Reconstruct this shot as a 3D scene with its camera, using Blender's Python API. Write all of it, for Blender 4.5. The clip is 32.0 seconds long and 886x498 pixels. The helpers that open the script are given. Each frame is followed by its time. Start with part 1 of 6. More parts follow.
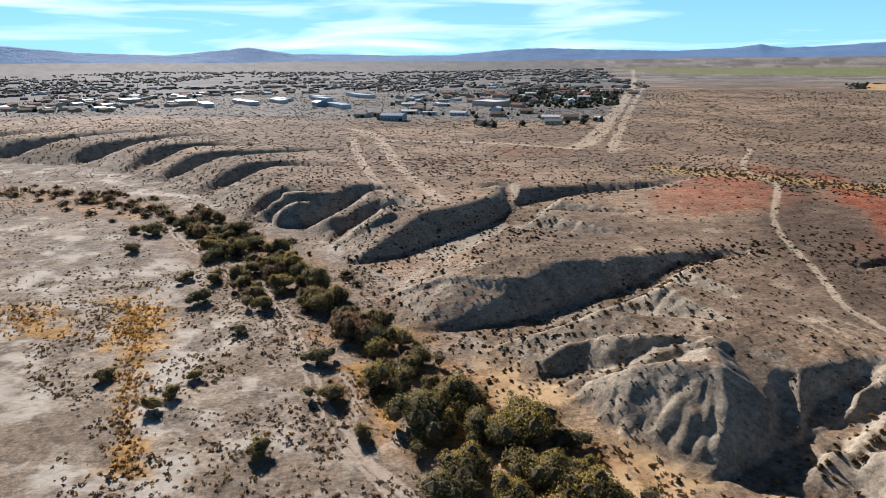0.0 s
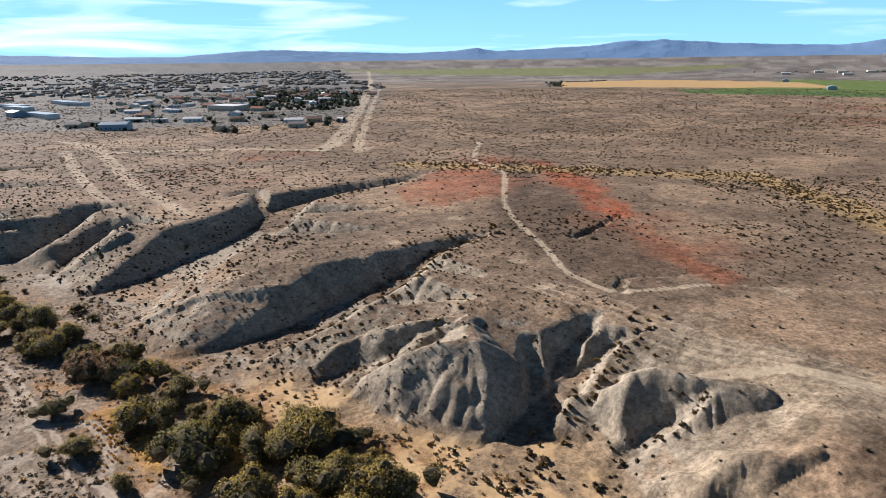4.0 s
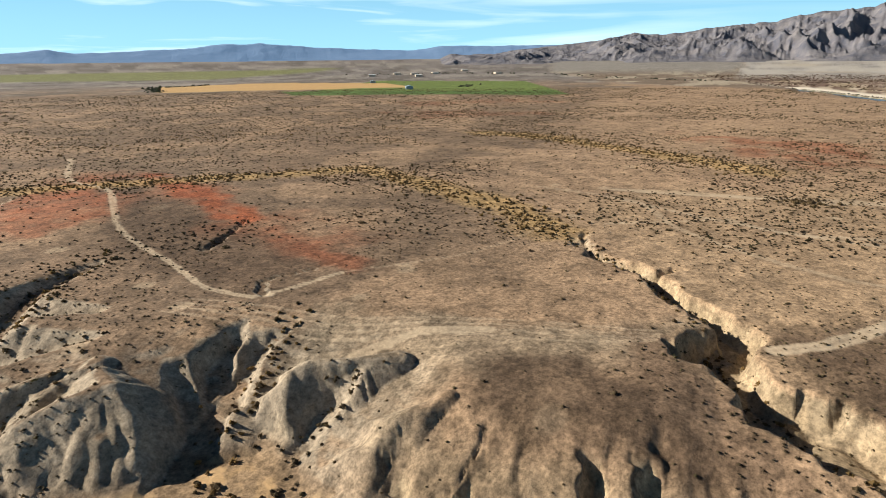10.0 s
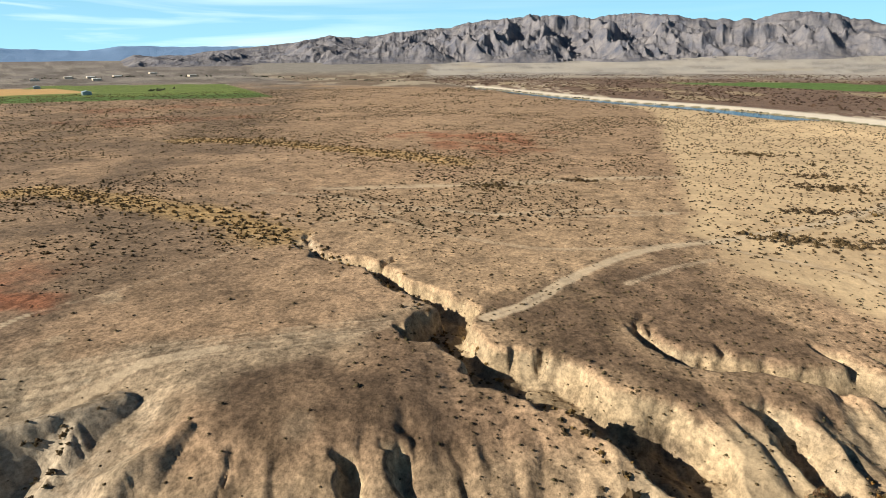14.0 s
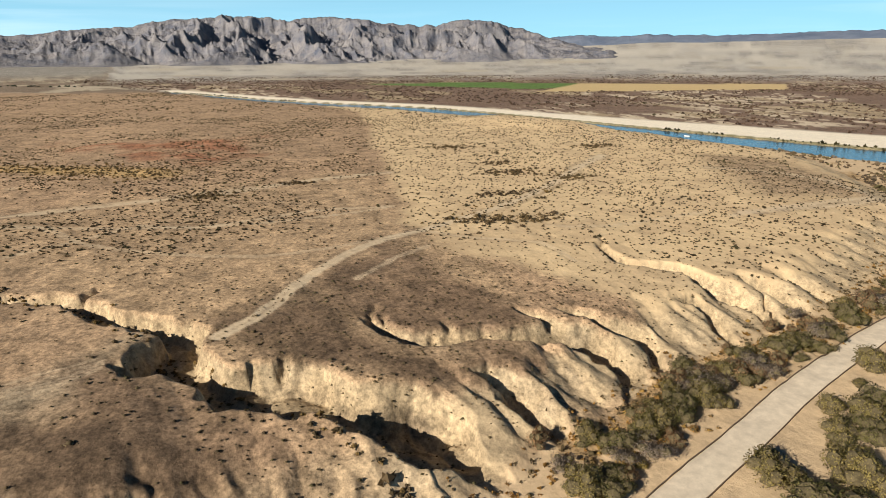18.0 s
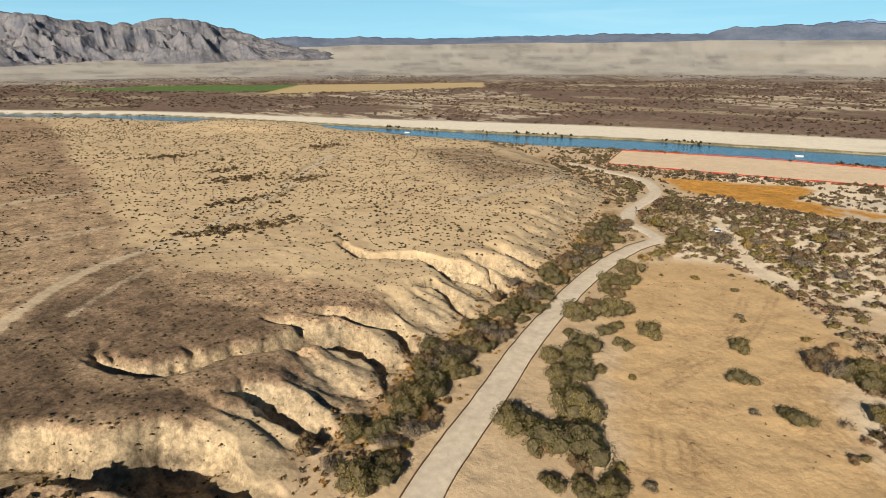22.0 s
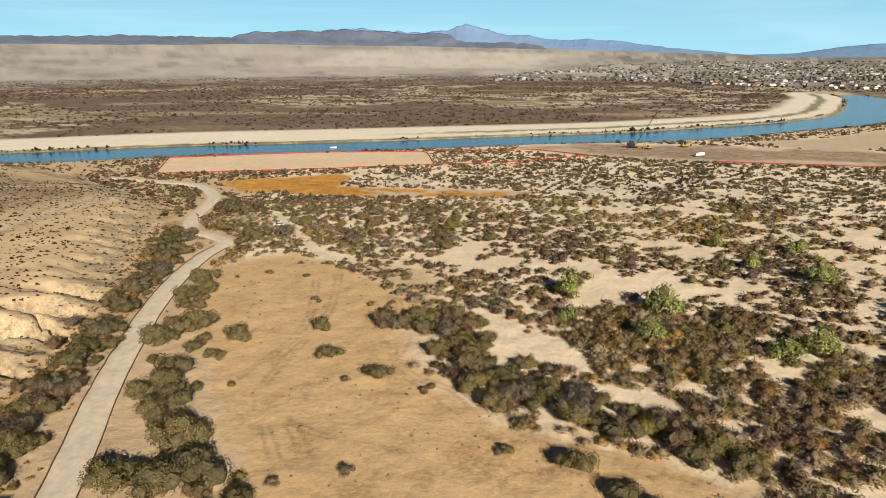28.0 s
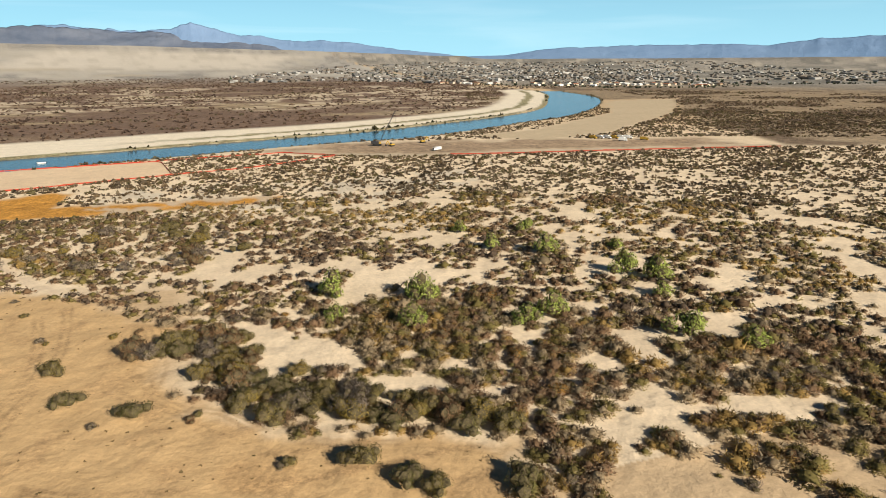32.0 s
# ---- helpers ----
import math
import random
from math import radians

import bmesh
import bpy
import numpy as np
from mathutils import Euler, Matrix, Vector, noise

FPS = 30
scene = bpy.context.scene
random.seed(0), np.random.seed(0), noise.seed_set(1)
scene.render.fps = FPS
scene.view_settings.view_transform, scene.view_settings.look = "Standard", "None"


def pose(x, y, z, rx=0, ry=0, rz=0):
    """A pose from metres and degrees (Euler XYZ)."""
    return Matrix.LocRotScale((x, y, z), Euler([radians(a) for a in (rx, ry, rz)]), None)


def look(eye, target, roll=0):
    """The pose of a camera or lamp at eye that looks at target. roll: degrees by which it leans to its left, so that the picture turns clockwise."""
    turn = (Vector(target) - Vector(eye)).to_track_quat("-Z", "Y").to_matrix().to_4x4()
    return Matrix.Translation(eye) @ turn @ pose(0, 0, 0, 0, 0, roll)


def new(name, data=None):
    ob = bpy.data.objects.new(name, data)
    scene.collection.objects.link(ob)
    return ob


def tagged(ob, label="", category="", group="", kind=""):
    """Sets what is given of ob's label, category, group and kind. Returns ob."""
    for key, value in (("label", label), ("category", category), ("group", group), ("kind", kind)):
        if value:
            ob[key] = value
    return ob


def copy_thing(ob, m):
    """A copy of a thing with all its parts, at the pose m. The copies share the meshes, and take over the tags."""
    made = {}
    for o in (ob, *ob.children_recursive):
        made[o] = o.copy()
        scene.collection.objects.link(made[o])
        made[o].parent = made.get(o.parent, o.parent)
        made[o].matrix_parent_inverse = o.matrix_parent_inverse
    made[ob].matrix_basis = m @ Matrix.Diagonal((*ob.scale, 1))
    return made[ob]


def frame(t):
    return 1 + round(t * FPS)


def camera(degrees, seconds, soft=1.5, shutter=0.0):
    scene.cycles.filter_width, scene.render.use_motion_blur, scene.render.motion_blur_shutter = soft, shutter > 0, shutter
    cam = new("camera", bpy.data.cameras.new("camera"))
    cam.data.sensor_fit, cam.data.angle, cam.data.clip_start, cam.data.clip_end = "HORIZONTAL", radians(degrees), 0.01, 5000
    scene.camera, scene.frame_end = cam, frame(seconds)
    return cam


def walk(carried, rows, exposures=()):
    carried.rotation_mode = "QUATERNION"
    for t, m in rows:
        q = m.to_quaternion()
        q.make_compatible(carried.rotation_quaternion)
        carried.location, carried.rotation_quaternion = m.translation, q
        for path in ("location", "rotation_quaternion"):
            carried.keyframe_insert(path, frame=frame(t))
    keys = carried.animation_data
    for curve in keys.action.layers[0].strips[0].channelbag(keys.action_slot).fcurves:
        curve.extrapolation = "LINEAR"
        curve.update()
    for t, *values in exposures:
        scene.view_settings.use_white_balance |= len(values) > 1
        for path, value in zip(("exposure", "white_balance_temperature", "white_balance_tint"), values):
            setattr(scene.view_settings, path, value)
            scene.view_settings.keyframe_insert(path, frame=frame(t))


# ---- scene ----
cam = camera(71.37, 32.0, soft=0.6)

# the drone hangs in the air and only turns: seconds, tilt, heading, lean
EYE = 70.0
TURN = [
    (0.0, 72.95, 0.00, -0.73),
    (0.5, 72.92, -2.70, -0.63),
    (1.0, 72.94, -5.36, -0.72),
    (1.5, 72.91, -8.13, -0.63),
    (2.0, 72.91, -11.07, -0.68),
    (2.5, 72.89, -14.54, -0.68),
    (3.0, 72.88, -17.20, -0.70),
    (3.5, 72.88, -20.27, -0.67),
    (4.0, 72.85, -23.10, -0.73),
    (4.5, 72.84, -26.07, -0.76),
    (6.5, 72.79, -36.78, -0.63),
    (7.0, 72.80, -39.74, -0.57),
    (7.5, 72.80, -42.82, -0.54),
    (8.0, 72.81, -45.83, -0.52),
    (8.5, 72.79, -48.89, -0.49),
    (9.0, 72.79, -51.68, -0.57),
    (9.5, 72.78, -54.60, -0.53),
    (10.0, 72.78, -57.59, -0.59),
    (10.5, 72.77, -60.71, -0.62),
    (11.0, 72.75, -63.85, -0.60),
    (11.5, 72.74, -67.06, -0.52),
    (12.0, 72.75, -70.08, -0.55),
    (12.5, 72.74, -73.47, -0.51),
    (13.0, 72.73, -76.92, -0.50),
    (13.5, 72.70, -80.39, -0.41),
    (14.0, 72.72, -83.90, -0.41),
    (14.5, 72.72, -87.12, -0.42),
    (16.5, 72.71, -100.03, -0.11),
    (17.0, 72.74, -103.53, -0.08),
    (17.5, 72.79, -106.92, -0.39),
    (18.0, 72.78, -110.03, -0.26),
    (18.5, 72.75, -112.95, -0.16),
    (19.0, 72.75, -116.14, -0.10),
    (19.5, 72.76, -118.92, -0.14),
    (20.0, 72.78, -122.12, -0.12),
    (20.5, 72.80, -125.09, -0.15),
    (21.0, 72.80, -128.14, -0.14),
    (21.5, 72.81, -131.30, -0.19),
    (22.0, 72.80, -134.73, -0.23),
    (22.5, 72.82, -138.26, -0.27),
    (23.0, 72.81, -142.01, -0.24),
    (23.5, 72.83, -145.35, -0.24),
    (24.0, 72.84, -148.82, -0.24),
    (24.5, 72.85, -152.13, -0.25),
    (25.0, 72.87, -155.69, -0.34),
    (25.5, 72.89, -159.04, -0.36),
    (27.5, 72.85, -171.73, -0.32),
    (28.0, 72.86, -174.77, -0.34),
    (28.5, 72.86, -177.64, -0.34),
    (29.0, 72.87, -180.87, -0.35),
    (29.5, 72.87, -183.74, -0.31),
    (30.0, 72.84, -186.83, -0.34),
    (30.5, 72.86, -189.88, -0.25),
    (31.0, 72.88, -192.81, -0.23),
    (31.5, 72.85, -195.28, -0.23),
    (32.0, 72.84, -197.89, -0.26),
]
walk(cam, [(t, pose(0, 0, EYE, tilt, 0, heading) @ pose(0, 0, 0, 0, 0, lean)) for t, tilt, heading, lean in TURN],
     exposures=[(0, 0.62, 5850, 16), (4, 0.68, 5900, 16), (7, 0.68, 6350, 15), (9, 0.66, 6500, 12), (14, 0.70, 6700, 10), (18, 0.62, 6750, 10), (25, 0.43, 6850, 10), (32, 0.58, 7000, 10)])

# ---- sky and sun ----
SUN_AZ, SUN_EL = -25.0, 26.0
world = bpy.data.worlds.new("world")
scene.world = world
world.use_nodes = True
wn, wl = world.node_tree.nodes, world.node_tree.links
wn.clear()
w_out = wn.new("ShaderNodeOutputWorld")
w_bg = wn.new("ShaderNodeBackground")
w_sky = wn.new("ShaderNodeTexSky")
w_sky.sky_type = "NISHITA"
w_sky.sun_disc = False
w_sky.sun_elevation = radians(SUN_EL)
w_sky.sun_rotation = radians(SUN_AZ)
w_sky.altitude = 200
w_sky.air_density, w_sky.dust_density, w_sky.ozone_density = 1.1, 0.1, 3.0
w_tc = wn.new("ShaderNodeTexCoord")
w_map = wn.new("ShaderNodeMapping")
w_map.inputs["Scale"].default_value = (2.2, 1.2, 22.0)
w_noise = wn.new("ShaderNodeTexNoise")
w_noise.inputs["Scale"].default_value = 1.6
w_noise.inputs["Detail"].default_value = 7
w_noise.inputs["Distortion"].default_value = 0.6
w_ramp = wn.new("ShaderNodeValToRGB")
w_ramp.color_ramp.elements[0].position, w_ramp.color_ramp.elements[1].position = 0.47, 0.8
w_ramp.color_ramp.elements[1].color = (0.75, 0.75, 0.75, 1)
w_mix = wn.new("ShaderNodeMixRGB")
w_mix.inputs[2].default_value = (29.0, 31.0, 32.0, 1)
wl.new(w_tc.outputs["Generated"], w_map.inputs[0])
wl.new(w_map.outputs[0], w_noise.inputs["Vector"])
wl.new(w_noise.outputs["Fac"], w_ramp.inputs[0])
# more cloud towards the sun's side
w_side = wn.new("ShaderNodeSeparateXYZ")
wl.new(w_tc.outputs["Generated"], w_side.inputs[0])
w_more = wn.new("ShaderNodeMapRange")
w_more.inputs[1].default_value, w_more.inputs[2].default_value = 0.1, 0.75
w_more.inputs[3].default_value, w_more.inputs[4].default_value = 0.12, 1.2
wl.new(w_side.outputs[1], w_more.inputs[0])
w_cloud = wn.new("ShaderNodeMath")
w_cloud.operation = "MULTIPLY"
wl.new(w_ramp.outputs[0], w_cloud.inputs[0])
wl.new(w_more.outputs[0], w_cloud.inputs[1])
w_high = wn.new("ShaderNodeMapRange")
w_high.inputs[1].default_value, w_high.inputs[2].default_value = 0.12, 0.5
w_high.inputs[3].default_value, w_high.inputs[4].default_value = 1.0, 0.12
wl.new(w_side.outputs[2], w_high.inputs[0])
w_thin = wn.new("ShaderNodeMath")
w_thin.operation = "MULTIPLY"
wl.new(w_cloud.outputs[0], w_thin.inputs[0])
wl.new(w_high.outputs[0], w_thin.inputs[1])
wl.new(w_thin.outputs[0], w_mix.inputs[0])
w_tone = wn.new("ShaderNodeMixRGB")
w_tone.blend_type = "MULTIPLY"
w_tone.inputs[0].default_value = 1.0
w_tone.inputs[2].default_value = (0.44, 0.90, 1.25, 1)
w_top = wn.new("ShaderNodeMapRange")
w_top.inputs[1].default_value, w_top.inputs[2].default_value = 0.1, 0.6
w_top.inputs[3].default_value, w_top.inputs[4].default_value = 1.0, 0.32
wl.new(w_side.outputs[2], w_top.inputs[0])
w_deep = wn.new("ShaderNodeVectorMath")
w_deep.operation = "SCALE"
wl.new(w_sky.outputs[0], w_deep.inputs[0])
wl.new(w_top.outputs[0], w_deep.inputs["Scale"])
wl.new(w_deep.outputs[0], w_tone.inputs[1])
# thin white veil low over the land
w_sep = wn.new("ShaderNodeSeparateXYZ")
wl.new(w_tc.outputs["Generated"], w_sep.inputs[0])
w_low = wn.new("ShaderNodeMapRange")
w_low.inputs[1].default_value, w_low.inputs[2].default_value = 0.0, 0.3
w_low.inputs[3].default_value, w_low.inputs[4].default_value = 0.75, 0.0
wl.new(w_sep.outputs[2], w_low.inputs[0])
w_veil = wn.new("ShaderNodeMixRGB")
w_veil.inputs[2].default_value = (9.5, 19.5, 26.0, 1)
wl.new(w_low.outputs[0], w_veil.inputs[0])
wl.new(w_tone.outputs[0], w_veil.inputs[1])
wl.new(w_veil.outputs[0], w_mix.inputs[1])
wl.new(w_mix.outputs[0], w_bg.inputs[0])
w_bg.inputs[1].default_value = 0.035
wl.new(w_bg.outputs[0], w_out.inputs[0])

sun_dir = Vector((math.sin(radians(SUN_AZ)) * math.cos(radians(SUN_EL)),
                  math.cos(radians(SUN_AZ)) * math.cos(radians(SUN_EL)), math.sin(radians(SUN_EL))))
sun = new("sun", bpy.data.lights.new("sun", "SUN"))
sun.data.energy, sun.data.angle, sun.data.color = 5.0, radians(0.5), (1.0, 0.91, 0.77)
sun.matrix_world = look(sun_dir * 300, (0, 0, 0))


# ---- materials ----
def material(name, rough=0.9):
    m = bpy.data.materials.new(name)
    m.use_nodes = True
    b = m.node_tree.nodes["Principled BSDF"]
    b.inputs["Roughness"].default_value = rough
    b.inputs["Specular IOR Level"].default_value = 0.15
    return m, m.node_tree.nodes, m.node_tree.links, b


def noise_node(n, l, scale, detail=4, vec=None, rough=0.55):
    t = n.new("ShaderNodeTexNoise")
    t.inputs["Scale"].default_value, t.inputs["Detail"].default_value = scale, detail
    t.inputs["Roughness"].default_value = rough
    if vec is not None:
        l.new(vec, t.inputs["Vector"])
    return t.outputs["Fac"]


def remap(n, l, value, lo, hi, a=0.3, b=0.7):
    r = n.new("ShaderNodeMapRange")
    r.inputs[1].default_value, r.inputs[2].default_value = a, b
    r.inputs[3].default_value, r.inputs[4].default_value = lo, hi
    l.new(value, r.inputs[0])
    return r.outputs[0]


def times(n, l, colour, value):
    v = n.new("ShaderNodeVectorMath")
    v.operation = "SCALE"
    l.new(colour, v.inputs[0])
    l.new(value, v.inputs["Scale"])
    return v.outputs[0]


def bump_node(n, l, height, bsdf, strength, distance):
    b = n.new("ShaderNodeBump")
    b.inputs["Strength"].default_value, b.inputs["Distance"].default_value = strength, distance
    l.new(height, b.inputs["Height"])
    l.new(b.outputs[0], bsdf.inputs["Normal"])


def ground_material():
    m, n, l, b = material("earth", 0.95)
    att = n.new("ShaderNodeVertexColor")
    att.layer_name = "cover"
    tc = n.new("ShaderNodeTexCoord").outputs["Object"]
    patches = remap(n, l, noise_node(n, l, 0.12, 6, tc, 0.65), 0.74, 1.26, 0.36, 0.64)
    grain = remap(n, l, noise_node(n, l, 0.9, 5, tc, 0.7), 0.62, 1.38, 0.36, 0.64)
    pebbles = remap(n, l, noise_node(n, l, 2.2, 3, tc, 0.7), 0.74, 1.03, 0.36, 0.48)
    blotch = remap(n, l, noise_node(n, l, 0.3, 4, tc, 0.7), 0.66, 1.12, 0.34, 0.52)
    # sand is smoother than stony ground
    lum = n.new("ShaderNodeRGBToBW")
    l.new(att.outputs["Color"], lum.inputs[0])
    stony = remap(n, l, lum.outputs[0], 1.0, 0.22, 0.26, 0.38)
    c = att.outputs["Color"]
    swathes = remap(n, l, noise_node(n, l, 0.018, 7, tc, 0.7), 0.88, 1.12, 0.38, 0.62)
    for speck in (swathes, patches, grain, pebbles, blotch):
        k = n.new("ShaderNodeMix")
        k.inputs["A"].default_value = 1.0
        l.new(stony, k.inputs["Factor"])
        l.new(speck, k.inputs["B"])
        c = times(n, l, c, k.outputs["Result"])
    l.new(c, b.inputs["Base Color"])
    bump_node(n, l, noise_node(n, l, 0.6, 6, tc, 0.68), b, 0.45, 0.6)
    return m


def plain(name, rgb, rough=0.8, spread=0.25, scale=1.5, bump=0.2, dist=0.05, metal=0.0, per_object=0.0):
    m, n, l, b = material(name, rough)
    tc = n.new("ShaderNodeTexCoord").outputs["Object"]
    col = n.new("ShaderNodeRGB")
    col.outputs[0].default_value = (*rgb, 1)
    c = times(n, l, col.outputs[0], remap(n, l, noise_node(n, l, scale, 5, tc), 1 - spread, 1 + spread))
    c = times(n, l, c, remap(n, l, noise_node(n, l, scale * 9, 3, tc), 1 - spread / 2, 1 + spread / 2))
    if per_object:
        oi = n.new("ShaderNodeObjectInfo")
        c = times(n, l, c, remap(n, l, oi.outputs["Random"], 1 - per_object, 1 + per_object, 0, 1))
    l.new(c, b.inputs["Base Color"])
    b.inputs["Metallic"].default_value = metal
    if bump:
        bump_node(n, l, noise_node(n, l, scale * 6, 4, tc), b, bump, dist)
    return m


def thin(m, n, l, b, colour, share=0.35):
    """Lets part of the light pass through leaves."""
    t = n.new("ShaderNodeBsdfTranslucent")
    l.new(colour, t.inputs["Color"])
    mix = n.new("ShaderNodeMixShader")
    mix.inputs[0].default_value = share
    l.new(b.outputs[0], mix.inputs[1])
    l.new(t.outputs[0], mix.inputs[2])
    l.new(mix.outputs[0], n["Material Output"].inputs["Surface"])


def leaf_material(name, rgb, rgb2, spread=0.22):
    """Two leaf colours mixed leaf by leaf, with a difference from plant to plant."""
    m, n, l, b = material(name, 0.8)
    geo = n.new("ShaderNodeNewGeometry")
    oi = n.new("ShaderNodeObjectInfo")
    mix = n.new("ShaderNodeMixRGB")
    mix.inputs[1].default_value, mix.inputs[2].default_value = (*rgb, 1), (*rgb2, 1)
    add = n.new("ShaderNodeMath")
    add.operation = "MULTIPLY_ADD"
    add.inputs[1].default_value = 0.55
    l.new(oi.outputs["Random"], add.inputs[0])
    l.new(remap(n, l, geo.outputs["Random Per Island"], 0, 0.45, 0, 1), add.inputs[2])
    l.new(add.outputs[0], mix.inputs[0])
    c = times(n, l, mix.outputs[0], remap(n, l, geo.outputs["Random Per Island"], 1 - spread, 1 + spread, 0, 1))
    l.new(c, b.inputs["Base Color"])
    thin(m, n, l, b, c)
    return m


def tint_material(name):
    """For plants in one mesh: the colour of each plant is kept with it."""
    m, n, l, b = material(name, 0.85)
    att = n.new("ShaderNodeVertexColor")
    att.layer_name = "tint"
    geo = n.new("ShaderNodeNewGeometry")
    c = times(n, l, att.outputs["Color"], remap(n, l, geo.outputs["Random Per Island"], 0.84, 1.16, 0, 1))
    l.new(c, b.inputs["Base Color"])
    thin(m, n, l, b, c)
    return m


EARTH = ground_material()
TINT = tint_material("scrub_leaves")
GRAVEL = plain("pale_gravel", (0.60, 0.52, 0.415), 0.95, 0.14, 0.5, 0.4, 0.05)
STEM = plain("grey_bark", (0.16, 0.12, 0.09), 0.9, 0.3, 4.0)


# ---- numbers for the ground ----
def lattice(seed):
    return np.random.RandomState(seed).rand(256, 256)


LATTICES = [lattice(s) for s in range(8)]


def vnoise(x, y, scale, seed=0):
    """Smooth value noise, 0 to 1."""
    x, y = x / scale, y / scale
    xi, yi = np.floor(x).astype(int), np.floor(y).astype(int)
    fx, fy = x - xi, y - yi
    fx, fy = fx * fx * (3 - 2 * fx), fy * fy * (3 - 2 * fy)
    t = LATTICES[seed % 8]
    a, b = t[xi & 255, yi & 255], t[(xi + 1) & 255, yi & 255]
    c, d = t[xi & 255, (yi + 1) & 255], t[(xi + 1) & 255, (yi + 1) & 255]
    return (a * (1 - fx) + b * fx) * (1 - fy) + (c * (1 - fx) + d * fx) * fy


def fbm(x, y, scale, octaves=4, seed=0):
    v, amp, total = 0, 1.0, 0
    for k in range(octaves):
        v = v + amp * vnoise(x + 37 * k, y - 53 * k, scale / 2 ** k, seed + k)
        total += amp
        amp *= 0.55
    return v / total


def smooth(v, a, b):
    t = np.clip((v - a) / (b - a), 0, 1)
    return t * t * (3 - 2 * t)


def line_dist(x, y, pts):
    """Distance to a line of points, and the metres along it of the nearest place."""
    best = np.full(x.shape, 1e9)
    along = np.zeros(x.shape)
    run = 0.0
    for (ax, ay), (bx, by) in zip(pts[:-1], pts[1:]):
        dx, dy = bx - ax, by - ay
        n2 = dx * dx + dy * dy
        t = np.clip(((x - ax) * dx + (y - ay) * dy) / n2, 0, 1)
        d = np.hypot(x - ax - t * dx, y - ay - t * dy)
        near = d < best
        best = np.where(near, d, best)
        along = np.where(near, run + t * math.sqrt(n2), along)
        run += math.sqrt(n2)
    return best, along, run


def inside(x, y, pts):
    odd = np.zeros(x.shape, bool)
    for (ax, ay), (bx, by) in zip(pts, pts[1:] + pts[:1]):
        cross = ((ay > y) != (by > y)) & (x < (bx - ax) * (y - ay) / ((by - ay) or 1e-9) + ax)
        odd ^= cross
    return odd


def area(x, y, pts, soft=4.0, wobble=0.0, scale=12.0):
    """1 inside a closed outline, 0 outside, with a soft or ragged edge."""
    d, _, _ = line_dist(x, y, pts + pts[:1])
    s = np.where(inside(x, y, pts), d, -d)
    if wobble:
        s = s + wobble * (fbm(x, y, scale, 4, 3) * 2 - 1)
    return smooth(s, -soft, soft)


def spline(pts, step=6.0):
    """A smooth line through the points."""
    out = []
    p = [pts[0]] + list(pts) + [pts[-1]]
    for k in range(1, len(p) - 2):
        a, b, c, d = (np.array(q, float) for q in p[k - 1:k + 3])
        n = max(1, int(np.hypot(*(c - b)) / step))
        for t in np.arange(n) / n:
            out.append(tuple(0.5 * (2 * b + (c - a) * t + (2 * a - 5 * b + 4 * c - d) * t * t + (3 * b - a - 3 * c + d) * t ** 3)))
    out.append(tuple(map(float, pts[-1])))
    return out


# ---- the plan ----
# foot of the terrace, from the far left round to the river
TOE = [(-900, 720), (-600, 560), (-385, 478), (-316, 458), (-250, 438), (-192, 390), (-153, 349), (-124, 322), (-92, 273), (-75, 272), (-55, 255), (-34, 211), (-16, 191), (-20, 177), (-9, 153), (3, 150), (16, 131), (27, 117), (32, 101), (41, 91), (48, 86), (56, 87), (64, 82), (62, 74), (60, 64),
        (58, 40), (64, 22), (69, 5), (72, -12), (72, -30),
        (80, -44), (86, -56), (92, -76), (101, -92), (104, -115), (108, -130), (112, -153), (123, -189), (146, -240),
        (165, -290), (214, -326), (313, -392), (459, -380), (640, -318), (805, -240), (1000, -90), (1300, 60)]
PLATEAU = TOE + [(2500, 500), (4990, 900), (4990, 4990), (-4990, 4990), (-4990, 2000)]
RIVER_NEAR = [(1500, 150), (1016, -110), (812, -252), (460, -392), (317, -425), (255, -452), (127, -484), (57, -507), (-58, -545), (-145, -560),
              (-223, -602), (-315, -663), (-394, -712), (-501, -823), (-600, -964), (-660, -1100), (-690, -1289)]
RIVER_FAR = [(1560, 100), (1125, -120), (860, -305), (497, -432), (379, -473), (275, -513), (143, -546), (-9, -595), (-122, -632), (-235, -693),
             (-334, -753), (-432, -850), (-530, -1023), (-600, -1160), (-640, -1289)]
RIVER = spline(RIVER_NEAR, 30) + spline(RIVER_FAR, 30)[::-1]
ROAD = [(22, 40), (38, 0), (52, -34), (66, -63), (76, -89), (86, -114), (95, -141), (101, -161), (107, -189), (109, -212), (108, -228),
        (117, -237), (131, -246), (141, -267), (147, -296), (155, -318), (176, -342), (205, -351), (238, -361)]

GULLIES, TRACKS, VALLEYS, SPURS = [], [], [], []


def wash(line, depth, narrow, wide, steep):
    """A steep-walled wash cut into the terrace, head first."""
    GULLIES.append((line, depth, narrow, wide, steep))


def track(line, half, strength):
    """A dirt track."""
    TRACKS.append((line, half, strength))


def valley(line, floor, walls=0.72, ribs=8.0):
    """A valley of the west slope, mouth first: (x, y, height), half width of its floor at the mouth."""
    VALLEYS.append((line, floor, walls, ribs))


def spur(*line):
    """A crest that runs out from the terrace: (x, y, height)."""
    SPURS.append(line)


